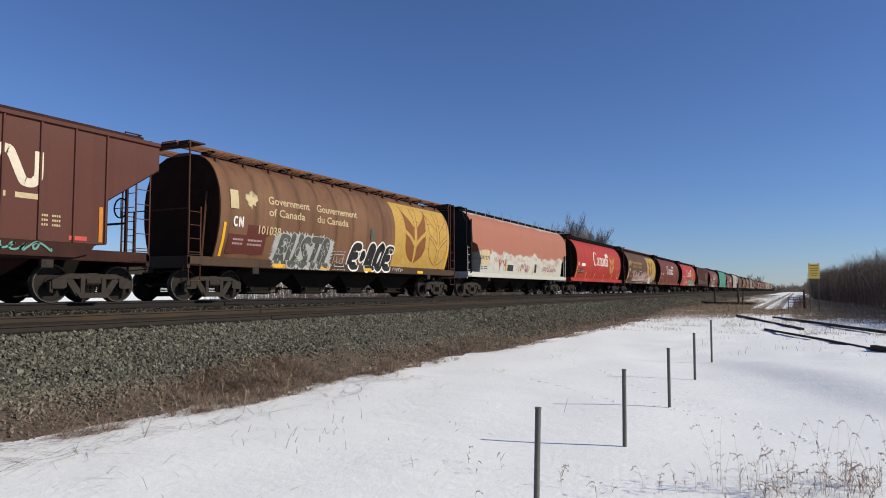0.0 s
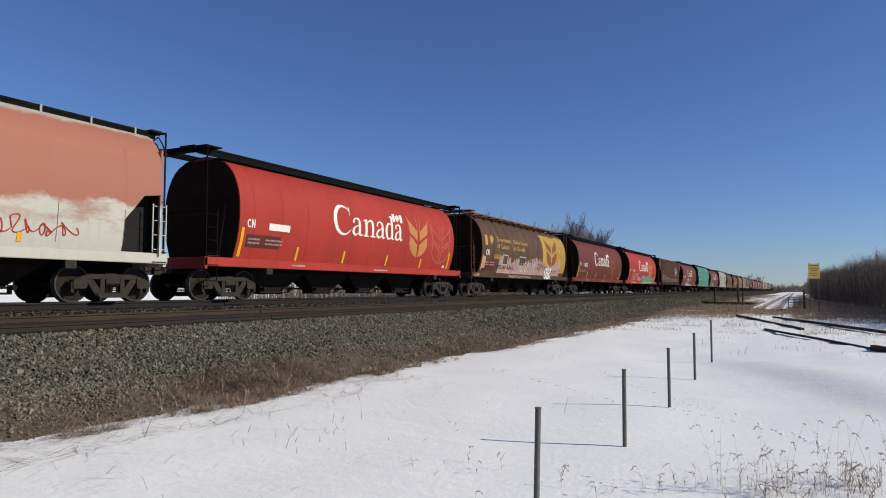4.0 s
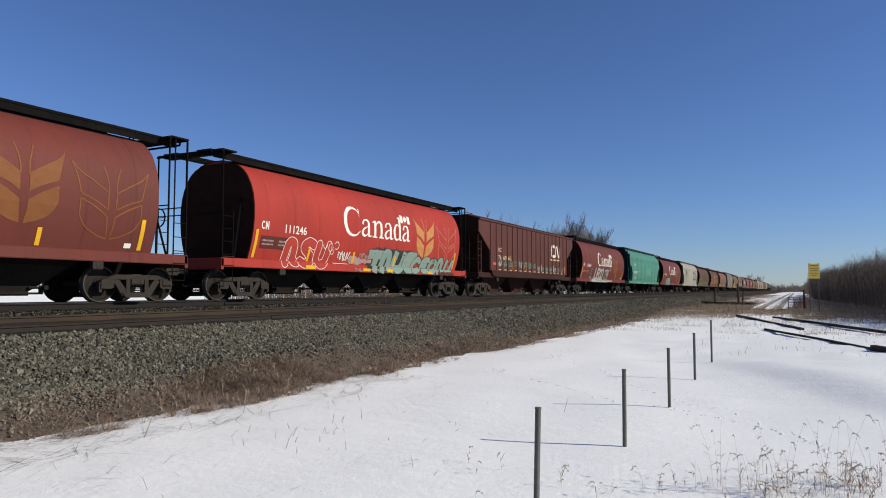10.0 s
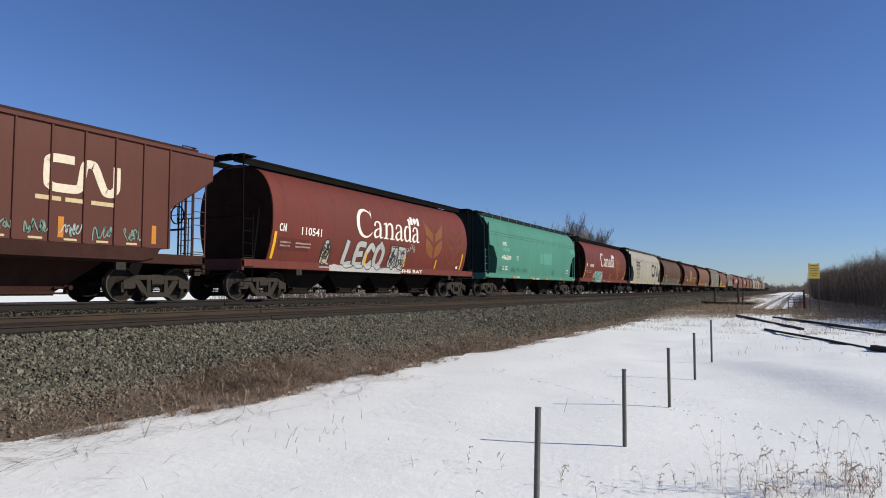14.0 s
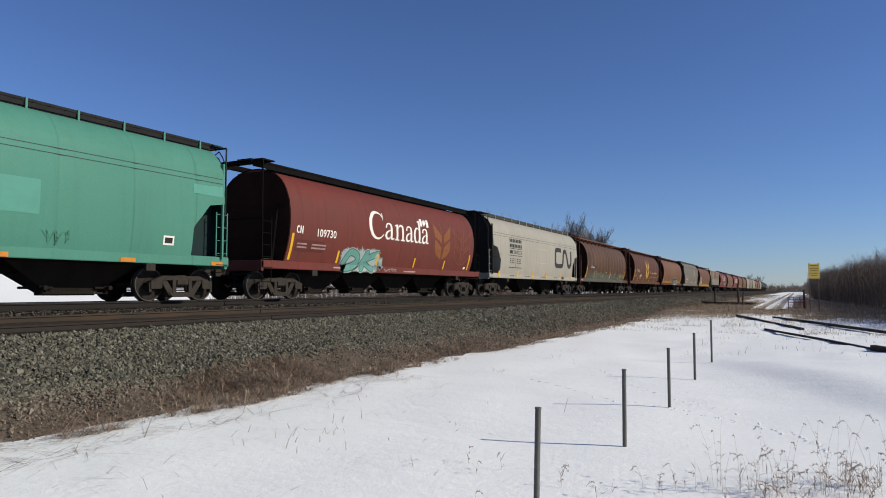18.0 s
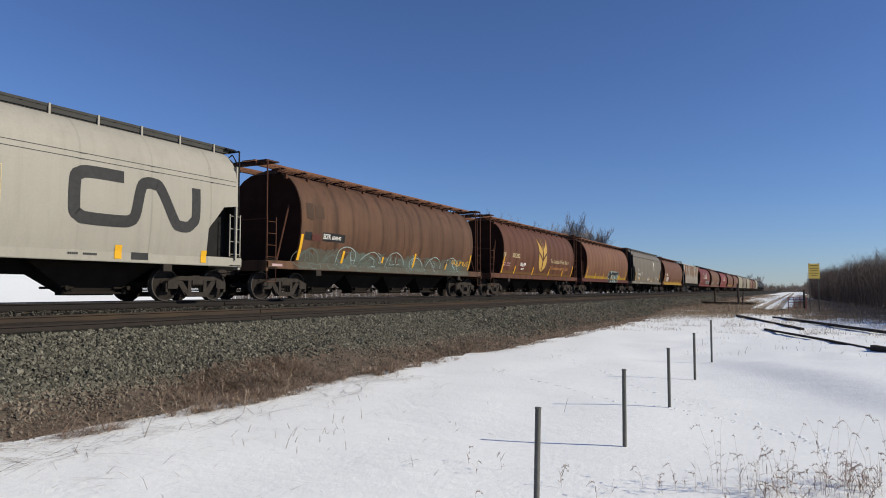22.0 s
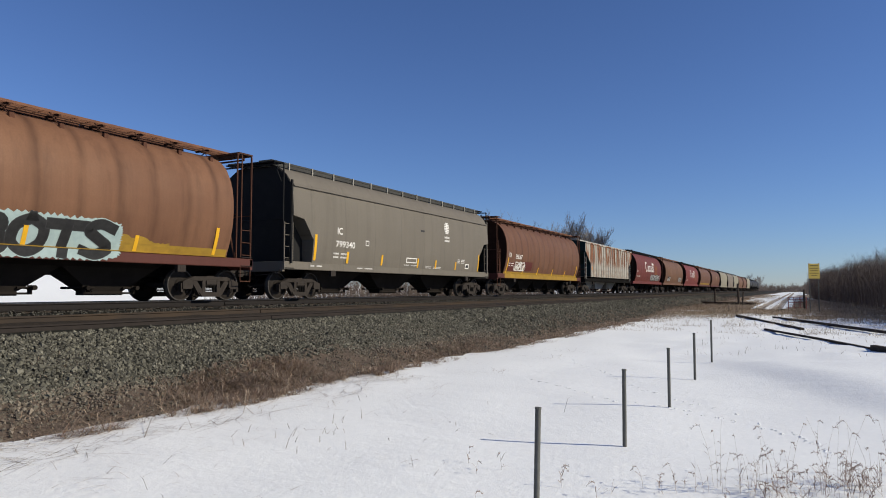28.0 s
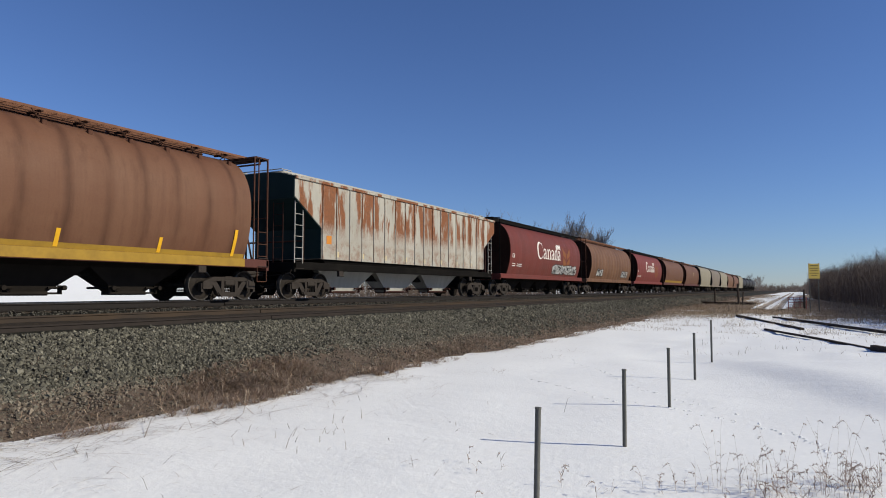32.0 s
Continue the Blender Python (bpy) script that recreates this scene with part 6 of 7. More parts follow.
def throw_up(car, kind, shapes, x0, x1, z0, z1, width, fill, edge, halo=None, skew=0.12, rim=0.05, level=1.0, flat=False, overlap=1.12):
    """Fat sprayed letters side by side, each with its rim, over a wider cloud."""
    n = len(shapes)
    step = (x1 - x0) / n
    h = z1 - z0

    def laid(ch, k):
        tall = h * (1.0 if k % 2 else 0.95)
        out = []
        for line in SPRAY[ch]:
            pts = curve_points(line, 5) if len(line) > 2 else [line[0], tuple((a + b) / 2 for a, b in zip(*line)), line[1]]
            out.append([(x0 + (k + 0.5) * step + (p - 0.5) * step * overlap * 0.8 + skew * q * h, z0 + 0.5 * width + q * (tall - width)) for p, q in pts])
        return out
    if halo:
        for k, ch in enumerate(shapes):
            for m, line in enumerate(laid(ch, k)):
                lay(car, kind, "graffiti_halo", *fat_stroke(line, width + 4.2 * rim), halo, level - 0.6 + 0.04 * k + 0.012 * m)
    for k, ch in enumerate(shapes):
        for m, line in enumerate(laid(ch, k)):
            lay(car, kind, "graffiti_edge", *fat_stroke(line, width + 2 * rim, flat), edge, level + 0.5 * k + 0.06 * m)
        for m, line in enumerate(laid(ch, k)):
            lay(car, kind, "graffiti", *fat_stroke(line, width, flat), fill, level + 0.26 + 0.5 * k + 0.06 * m, "sprayed graffiti letter")


def frayed(car, kind, x0, x1, z0, z1, material, seed, spike=0.16, level=0.6):
    """A sprayed cloud whose edge frays out in short strokes."""
    rnd = random.Random(seed)
    cx, cz, rx, rz = (x0 + x1) / 2, (z0 + z1) / 2, (x1 - x0) / 2, (z1 - z0) / 2
    ring = []
    n = 150
    for i in range(n):
        a = i * math.tau / n
        c, s = math.cos(a), math.sin(a)
        q = (abs(c) ** 6 + abs(s) ** 6) ** (-1 / 6)
        r = spike * (rnd.uniform(0.2, 1.0) if i % 2 else rnd.uniform(-0.7, 0.1))
        ring.append((cx + c * q * rx + c * r, max(1.0, cz + s * q * rz + s * r)))
    lay(car, kind, "graffiti_halo", ring + [(cx, cz)], [(i, (i + 1) % n, n) for i in range(n)], material, level)


def rings(car, kind, x0, x1, z0, z1, material, seed, n, r0=0.05, r1=0.14, width=0.022, level=4.5):
    """Small sprayed rings and loops."""
    rnd = random.Random(seed)
    bits = []
    for k in range(n):
        x, z, r, a0 = x0 + (k + rnd.uniform(0.2, 0.8)) * (x1 - x0) / n, rnd.uniform(z0, z1), rnd.uniform(r0, r1), rnd.uniform(0, 6)
        bits.append(ribbon([(x + r * math.cos(a0 + i * 0.45), z + r * 1.1 * math.sin(a0 + i * 0.45)) for i in range(rnd.randint(9, 15))], width))
    lay(car, kind, "graffiti_line", *gather(bits), material, level)


def arches(car, kind, x0, x1, z0, z1, material, seed, n, width=0.04, level=2.5):
    """A row of sprayed arches with hooks inside them."""
    rnd = random.Random(seed)
    w = (x1 - x0) / n
    bits = []
    for k in range(n):
        a, top = x0 + k * w, z0 + (z1 - z0) * rnd.uniform(0.6, 1.0)
        bits.append(ribbon(curve_points([(a + rnd.uniform(0.0, 0.3) * w, z0 + rnd.uniform(0, 0.3)), (a + 0.2 * w, top - 0.15), (a + 0.5 * w, top), (a + 0.8 * w, top - 0.2), (a + rnd.uniform(0.8, 1.0) * w, z0 + rnd.uniform(-0.1, 0.2))]), width))
        for _ in range(2):
            p, q = a + rnd.uniform(0.2, 0.7) * w, z0 + rnd.uniform(0.1, 0.5) * (z1 - z0)
            bits.append(ribbon(curve_points([(p, q + 0.25), (p + rnd.uniform(-0.2, 0.3), q + 0.15), (p + rnd.uniform(-0.1, 0.4), q - 0.12), (p + rnd.uniform(0.1, 0.6), q - 0.1)]), width * 0.8))
    lay(car, kind, "graffiti_line", *gather(bits), material, level, "sprayed arches in thin pale lines")


def combed_band(car, kind, x0, x1, z0, z1, material, seed, comb=0.4, level=0.6, label=""):
    """A field of paint rolled on in upright strokes, its upper edge like a comb."""
    rnd = random.Random(seed)
    vs, fs, x = [], [], x0
    while x < x1:
        w = rnd.uniform(0.05, 0.16)
        top = z1 + 0.3 * noise.noise((x * 0.5, seed, 0.0)) - rnd.uniform(0.0, comb) * (1.0 if rnd.random() < 0.55 else 0.2)
        o = len(vs)
        vs += [(x, z0), (x + w, z0), (x + w * 0.9, max(z0 + 0.1, top)), (x + w * 0.1, max(z0 + 0.1, top + rnd.uniform(-0.05, 0.05)))]
        fs.append((o, o + 1, o + 2, o + 3))
        x += w
    tagged(lay(car, kind, "overspray", vs, fs, material, level, label), kind="stuff")


def scrawl(car, kind, x0, x1, z0, z1, material, seed, n=9, width=0.045, name="scrawl"):
    """Thin sprayed lines that spell nothing."""
    rnd = random.Random(seed)
    w = (x1 - x0) / n
    bits = []
    for k in range(n):
        cx, mid, amp = x0 + (k + 0.5) * w, (z0 + z1) / 2 + rnd.uniform(-0.12, 0.12) * (z1 - z0), (z1 - z0) * rnd.uniform(0.28, 0.5)
        f1, f2, p1, p2 = rnd.uniform(3.5, 7.5), rnd.uniform(2.5, 6.0), rnd.uniform(0, 6), rnd.uniform(0, 6)
        pts = [(cx + (i / 22 - 0.5) * w * 0.9 + 0.42 * w * math.sin(f1 * i / 22 + p1), mid + amp * math.sin(f2 * i / 22 * 1.6 + p2) * (1 - 0.3 * i / 22)) for i in range(23)]
        bits += pts
    lay(car, kind, name, *ribbon(bits, width), material, 2.5, "thin sprayed scrawl")


def ragged_band(car, kind, x0, x1, z0, z1, material, seed, rag=0.25, level=0.6, name="overspray", label=""):
    """A field of paint with an uneven upper edge."""
    rnd = random.Random(seed)
    n = int((x1 - x0) / 0.07)
    vs, fs = [], []
    for i in range(n + 1):
        x = x0 + (x1 - x0) * i / n
        top = z1 + rag * noise.noise((x * 0.9, seed, 0.0)) + rag * 0.5 * noise.noise((x * 3.1, seed, 2.0)) + rnd.uniform(-0.5, 0.5) * rag * 0.16
        vs += [(x, z0), (x, max(z0 + 0.05, top))]
        if i:
            fs.append((2 * i - 2, 2 * i, 2 * i + 1, 2 * i - 1))
    lay(car, kind, name, vs, fs, material, level, label)


def blotch(car, kind, x0, x1, z0, z1, material, seed, name="worn_patch"):
    """A cloudy patch of worn paint, broken into ragged islands."""
    rects = []
    nx, nz = int((x1 - x0) / 0.055), int((z1 - z0) / 0.045)
    for i in range(nx):
        for j in range(nz):
            u, v = (i + 0.5) / nx, (j + 0.5) / nz
            edge = 1.25 - max(abs(2 * u - 1) ** 2, abs(2 * v - 1)) * 1.45
            x, z = x0 + u * (x1 - x0), z0 + v * (z1 - z0)
            if edge * 0.5 + noise.noise((x * 1.1, z * 3.0, seed)) * 0.55 + noise.noise((x * 5, z * 8, seed)) * 0.45 > 0.22:
                rects.append((x - 0.029, x + 0.029, z - 0.024, z + 0.024))
    if rects:
        block(car, kind, rects, material, 0.9, name)


# ---- the train ----
P_MAROON = paint("maroon_paint", (0.132, 0.03, 0.023), (0.098, 0.034, 0.027), 0.12, 0.45, 0.55, 0.8, (7.20, 11, 0.055, 0.40))
P_RED = paint("bright_red_paint", (0.34, 0.036, 0.026), (0.255, 0.032, 0.025), 0.1, 0.35, 0.55, 0.8, (7.20, 11, 0.055, 0.40))
P_BROWN = paint("faded_brown_paint", (0.160, 0.084, 0.047), (0.1, 0.049, 0.028), 0.5, 0.75, 0.55, 0.8, (7.35, 14, 0.20, 0.72))
P_BROWN2 = paint("dull_brown_paint", (0.108, 0.058, 0.034), (0.062, 0.033, 0.021), 0.6, 0.9, 0.55, 0.8, (7.35, 14, 0.20, 0.72))
P_ORANGE = paint("orange_brown_paint", (0.168, 0.084, 0.047), (0.122, 0.058, 0.034), 0.4, 0.6, 0.55, 0.8, (7.35, 14, 0.20, 0.72))
P_RUSTBROWN = paint("red_brown_paint", (0.136, 0.069, 0.041), (0.105, 0.045, 0.026), 0.4, 0.65, 0.55, 0.8, (7.35, 14, 0.20, 0.72))
P_DARKBROWN = paint("dark_brown_paint", (0.105, 0.045, 0.025), (0.070, 0.030, 0.018), 0.4, 0.65, 0.55, 0.8, (7.35, 14, 0.20, 0.72))
P_GRIME = paint("grimy_brown_sill", (0.062, 0.036, 0.022), (0.035, 0.022, 0.015), 0.4, 0.6)
P_FARRED = paint("dull_red_paint", (0.150, 0.035, 0.028), (0.118, 0.031, 0.025), 0.1, 0.35)
P_OXIDE = paint("oxide_brown_paint", (0.085, 0.03, 0.023), (0.062, 0.023, 0.018), 0.2, 0.3)
P_GREEN = paint("sea_green_paint", (0.062, 0.198, 0.150), (0.052, 0.165, 0.124), 0.14, 0.25, 0.55, 0.5, (8.05, 8, 0.045, 0.5))
P_GREY = paint("warm_grey_paint", (0.140, 0.123, 0.100), (0.112, 0.098, 0.080), 0.12, 0.3, 0.55, 0.5, (8.05, 8, 0.045, 0.5))
P_PALE = paint("pale_grey_paint", (0.3, 0.283, 0.243), (0.245, 0.23, 0.197), 0.12, 0.3, 0.55, 0.5, (8.05, 8, 0.045, 0.5))
P_SALMON = overpainted("salmon_paint_overpainted_white", (0.30, 0.122, 0.084), (0.42, 0.41, 0.37), (0.27, 0.15, 0.12))
P_RUSTYWHITE = rust_eaten("rust_eaten_white_paint", (0.33, 0.315, 0.275), (0.25, 0.237, 0.205), (0.19, 0.064, 0.021), (0.10, 0.037, 0.015))
P_CREAM = paint("cream_paint", (0.23, 0.205, 0.15), (0.18, 0.16, 0.12), 0.3, 0.4)
P_DULL = paint("grey_brown_paint", (0.17, 0.14, 0.11), (0.125, 0.1, 0.08), 0.3, 0.4)
M_BLACKEND = plain("black_car_end", (0.010, 0.0105, 0.011), 0.75, 0, (0.018, 0.017, 0.017), 3.0)
M_TEALEND = plain("dark_green_car_end", (0.007, 0.020, 0.021), 0.7, 0, (0.012, 0.026, 0.026), 3.0)
M_BAND = plain("yellow_sill_band", (0.32, 0.195, 0.028), 0.6, 0, (0.19, 0.115, 0.024), 2.0)
M_SCRUB = plain("scrubbed_grey_blue_lines", (0.15, 0.15, 0.135), 0.7, 0, (0.115, 0.085, 0.06), 2.2, 0.1)
M_FOOT = plain("ochre_stained_foot", (0.125, 0.068, 0.026), 0.8, 0, (0.10, 0.050, 0.024), 1.4, 0.1)
M_TEALPALE = plain("chalky_teal_spray", (0.17, 0.30, 0.265), 0.7, 0, (0.12, 0.17, 0.15), 3.0, 0.1)
M_DULLSEAM = plain("grey_seam_line", (0.19, 0.17, 0.15), 0.8)
M_GREYFILL = plain("dark_grey_spray", (0.050, 0.055, 0.046), 0.6, 0, (0.105, 0.11, 0.098), 4.0, 0.1)
M_TEALGREY = plain("grey_teal_spray", (0.165, 0.265, 0.235), 0.6, 0, (0.22, 0.24, 0.20), 2.0, 0.1)
M_ROOFGREY = plain("sooty_grey_roof", (0.055, 0.054, 0.050), 0.8, 0, (0.035, 0.034, 0.032), 2.0)
M_TANK = paint("black_tank_paint", (0.02, 0.02, 0.022), (0.03, 0.027, 0.025), 0.15, 0.3)
M_HAZE = plain("thin_grey_green_haze", (0.092, 0.075, 0.057), 0.7, 0, (0.068, 0.074, 0.063), 1.2, 0.1)
M_TEALDIM = plain("worn_teal_spray", (0.098, 0.122, 0.106), 0.7, 0, (0.085, 0.085, 0.07), 2.0, 0.1)
M_PALEGREEN = plain("pale_green_patch", (0.088, 0.27, 0.215), 0.6, 0, (0.075, 0.23, 0.18), 3.0, 0.1)
M_DARKGREEN = plain("dark_green_scratch", (0.06, 0.20, 0.14), 0.6, 0, (0.05, 0.16, 0.11), 3.0, 0.1)
P_YELLOWED = paint("worn_yellow_paint", (0.40, 0.265, 0.055), (0.26, 0.155, 0.04), 0.3, 0.4)
P_REDDARK = plain("deep_red_spray", (0.36, 0.045, 0.035), 0.6, 0, (0.30, 0.04, 0.03), 3.0, 0.1)
P_PALEHOPPER = paint("pale_hopper_paint", (0.36, 0.35, 0.32), (0.2, 0.19, 0.175), 0.2, 0.4)
K = "cylinder"


def canada_car(u, body, label, number, gold, detailed=True, sill=None):
    car = cylinder_car(u, body, sill or body, M_DARK, M_DARK, label, detailed)
    canada(car)
    mark(car, K, -6.86, 2.22, 0.26, M_WHITE)
    if number:
        letters(car, K, number, -5.75, -4.66, 2.18, 0.26, M_WHITE)
    data_block(car, K, -6.75, 1.85, M_PINK if detailed else M_WHITE, 2, 1.6, 0.055)
    wheat(car, K, 3.7, 1.75, 1.95, 1.75, gold)
    if detailed:
        wheat(car, K, 5.85, 1.55, 2.1, 1.75, M_ROSE if gold is M_TANGOLD else gold, 1, True)
        reflectors(car, K, CYL_STRIPS)
        block(car, K, [(-6.85, -5.3, 1.62, 2.02)], M_MAROONP, 0.3, "data_patch")
        block(car, K, [(6.35, 6.55, 1.36, 1.48)], M_WHITE, 1, "data_stencil")
        block(car, K, [(-4.6, -3.9, 1.10, 1.15), (0.4, 1.4, 1.08, 1.13)], M_PINK, 1, "data_stencil")
    return car


def government_car(u, body, label, number, yellow):
    car = cylinder_car(u, body, P_GRIME, M_RUST, M_RUST, label)
    block(car, K, [(-6.95, -6.62, 2.74, 3.30)], yellow, 1, "flag_bar")
    maple_leaf(car, K, -6.06, 3.05, 0.56, yellow)
    for a, c, w in (("Government", "of Canada", (-5.30, 2.05, 1.78)), ("Gouvernement", "du Canada", (-2.85, 2.45, 1.85))):
        letters(car, K, a, w[0], w[0] + w[1], 3.04, 0.24, yellow)
        letters(car, K, c, w[0], w[0] + w[2], 2.66, 0.24, yellow)
    mark(car, K, -6.80, 2.20, 0.32, M_WHITE)
    letters(car, K, number, -5.72, -4.70, 2.06, 0.25, yellow)
    block(car, K, [(-6.95, -5.35, 1.40, 1.98)], M_MAROONP, 0.3, "data_patch")
    data_block(car, K, -6.75, 1.80, M_PINK, 2, 1.3, 0.06)
    return car


cars = []
LONGER = {2: 18.2, 7: 18.4, 9: 18.42, 11: 17.78, 15: 18.3}


def at(i):
    """Middle of the i-th car at the start; couplings stand 17.98 m apart, but for five cars."""
    start = 12.9 - LENGTH
    for k in range(i):
        start += LONGER.get(k, LENGTH)
    return start + LONGER.get(i, LENGTH) / 2


# 0: ribbed brown hopper, leaving
c = ribbed_car(at(0), P_OXIDE, P_OXIDE, M_DARKMAROON, M_DARKMAROON, M_END, "oxide-brown ribbed hopper car with a pale ribbon emblem")
noodle(c, "ribbed", 3.45, 2.62, 1.85, 0.75, 0.2, M_IVORY)
block(c, "ribbed", [(3.4, 4.0, 2.3, 2.42), (4.1, 4.6, 2.3, 2.42), (4.8, 5.3, 2.3, 2.42)], M_CREAM, 1, "web_address_bar")
scrawl(c, "ribbed", 3.4, 5.6, 1.12, 1.38, M_TEAL, 4, 8)
data_block(c, "ribbed", 5.4, 1.95, M_CREAM, 3, 0.5, 0.05)
reflectors(c, "ribbed", [(6.85, 1.45, 2.3, 0.10)], M_ORANGE)
block(c, "ribbed", [(6.05, 6.5, 1.46, 1.56)], M_SPRAYRED, 1, "red_tag")
cars.append(c)

# 1: brown government car with silver graffiti
c = government_car(at(1), P_BROWN, "faded brown cylindrical grain hopper with gold wheat and silver graffiti", "101038", M_CREAM)
block(c, K, [(2.35, 7.3, 1.30, 4.02)], M_GOLD, 0.3, "wheat_panel", "gold wheat panel")
wheat(c, K, 4.1, 1.5, 2.2, 2.4, M_DULLGOLD, 1)
wheat(c, K, 6.2, 1.45, 2.2, 2.4, M_DULLGOLD, 1.5, True)
block(c, K, [(-6.2, -5.25, 1.98, 2.30)], M_MAROONP, 0.32, "data_patch")
frayed(c, K, -4.95, -1.8, 1.0, 2.15, M_SILVER, 2, 0.15)
throw_up(c, K, "RUSTN", -4.85, -2.05, 1.04, 2.2, 0.23, M_GREYFILL, M_SILVER, None, 0.16, 0.022, 1.0)
rings(c, K, -4.75, -1.95, 1.15, 1.9, M_SILVER, 3, 20)
rings(c, K, -4.4, -2.0, 1.02, 1.25, M_GREYFILL, 4, 12, 0.04, 0.09)
throw_up(c, K, "E.NOE", -0.75, 2.15, 1.04, 2.2, 0.30, M_BLACKP, M_WHITE, M_WHITE, 0.14, 0.03, 1.0)
rings(c, K, 1.9, 2.35, 1.75, 1.95, M_WHITE, 6, 2, 0.06, 0.1, 0.025, 6.0)
block(c, K, [(-1.62, -1.0, 1.16, 1.19), (-1.62, -1.0, 1.6, 1.63), (-1.62, -1.59, 1.16, 1.63), (-1.03, -1.0, 1.16, 1.63)], M_SILVER, 1, "graffiti_line")
block(c, K, [(-1.7 + k * 0.09, -1.66 + k * 0.09, z, z + 0.04) for k in range(9) for z in (1.04, 1.70)], M_SILVER, 1, "graffiti_line")
rings(c, K, -1.55, -1.05, 1.34, 1.44, M_SILVER, 8, 3, 0.07, 0.12, 0.02)
scrawl(c, K, 2.5, 3.3, 1.08, 1.24, M_SILVER, 5, 5, 0.025)
block(c, K, [(0.55, 0.82, 2.25, 2.72)], M_GREYFILL, 0.8, "painted_patch")
reflectors(c, K, [(-4.6, 1.04, 1.16, 0.62), (-2.2, 1.04, 1.16, 0.6), (0.6, 1.04, 1.16, 0.5), (4.8, 1.04, 1.16, 0.5)])
reflectors(c, K, [(-7.15, 1.3, 2.3, 0.1), (7.2, 1.3, 2.3, 0.1)])
cars.append(c)

# 2: salmon car, its lower half painted over white
c = flow_car(at(2), P_SALMON, M_DARK, M_BLACKEND, "salmon-red covered hopper with patchy white overpaint below", True, LENGTH, P_PALE, False, "cylinder")
block(c, "flow", [(-6.95, -5.85, 1.68, 2.45)], M_CREAM, 1, "number_patch", "tan number patch")
letters(c, "flow", "383371", -6.95, -5.85, 1.95, 0.2, M_CHAR, 0.01, 2)
block(c, "flow", [(-3.15, -2.25, 1.42, 1.78)], M_CHAR, 1, "painted_patch")
block(c, "flow", [(1.4, 1.75, 1.42, 1.95)], M_CHAR, 1, "painted_patch")
scrawl(c, "flow", -4.6, -3.3, 1.4, 2.1, P_REDDARK, 8, 4, 0.03)
scrawl(c, "flow", -1.2, 0.4, 1.35, 2.0, P_REDDARK, 9, 5, 0.03)
scrawl(c, "flow", 2.9, 5.7, 1.42, 1.9, P_REDDARK, 10, 9, 0.028)
block(c, "flow", [(-6.9 + k * 1.73, -6.885 + k * 1.73, 1.4, 2.3) for k in range(9)], M_DULLSEAM, 1.1, "side_seam")
data_block(c, "flow", -6.9, 1.55, M_CHAR, 2, 0.9, 0.05)
reflectors(c, "flow", [(-3.4, 1.4, 1.8, 0.12), (-1.3, 1.4, 1.75, 0.1), (1.2, 1.35, 1.6, 0.1), (4.4, 1.35, 1.55, 0.1)])
cars.append(c)

# 3: bright red
c = canada_car(at(3), P_RED, "bright red cylindrical grain hopper with white lettering and gold wheat", "", M_TANGOLD)
block(c, K, [(-5.9, -4.9, 2.2, 2.42)], M_WHITE, 1, "number_bar")
cars.append(c)

# 4: second government car
c = government_car(at(4), P_BROWN2, "dull brown cylindrical grain hopper, pink graffiti and yellow wheat", "60600", M_GOLD)
ragged_band(c, K, 2.4, 7.3, 1.5, 3.95, P_YELLOWED, 31, 0.10, 0.3, "wheat_panel", "worn yellow wheat panel")
wheat(c, K, 4.2, 1.9, 2.7, 2.0, M_DULLGOLD, 1)
wheat(c, K, 6.3, 1.6, 2.0, 2.3, M_DULLGOLD, 1, True)
combed_band(c, K, -4.9, 6.2, 1.27, 2.25, M_PINK, 13, 0.45, 0.6, "pale pink paint rolled on over the lower side")
for a, b in ((-4.35, -3.7), (-1.75, -0.75)):
    block(c, K, [(a - 0.06, b + 0.06, 1.74, 2.34)], M_PALE, 0.9, "painted_patch")
    block(c, K, [(a, b, 1.80, 2.28)], P_BROWN2, 1.2, "painted_patch")
for k, line in enumerate(([(-5.4, 3.55), (-5.15, 2.9), (-4.95, 2.45), (-4.4, 2.42)], [(-3.3, 3.3), (-2.9, 2.7), (-2.6, 2.45), (-1.9, 2.5)], [(-2.9, 2.6), (-2.85, 3.2), (-1.2, 3.25)], [(0.1, 3.3), (0.45, 2.55), (0.5, 2.2)], [(1.2, 3.2), (1.6, 3.5), (1.9, 3.1), (1.7, 2.4), (2.4, 2.3)], [(0.6, 3.7), (1.0, 2.8), (1.3, 3.6)])):
    lay(c, K, "scrubbed_line", *ribbon(curve_points(line), 0.055), M_SCRUB, 0.45 + 0.05 * k)
throw_up(c, K, "UNNUN", -1.5, 1.2, 1.42, 2.0, 0.03, M_WHITE, M_PINK, None, 0.1, 0.004, 1.3)
scrawl(c, K, -5.1, -2.5, 1.45, 1.75, M_BLACKP, 15, 8, 0.035)
scrawl(c, K, 1.6, 3.2, 1.5, 2.05, M_MAROONP, 35, 6, 0.035)
scrawl(c, K, 4.3, 5.6, 1.5, 1.7, M_MAROONP, 38, 4, 0.03)
throw_up(c, K, "SBR", 2.95, 4.35, 1.04, 1.85, 0.13, M_WHITE, M_BLACKP, None, 0.22, 0.035, 3.0)
scrawl(c, K, -3.2, 0.4, 1.04, 1.2, M_CREAM, 36, 12, 0.03)
ragged_band(c, K, -7.15, -6.75, 1.5, 2.1, M_PINK, 17, 0.3, 0.6)
scrawl(c, K, -8.0, -7.3, 1.04, 1.22, M_CREAM, 37, 4, 0.03)
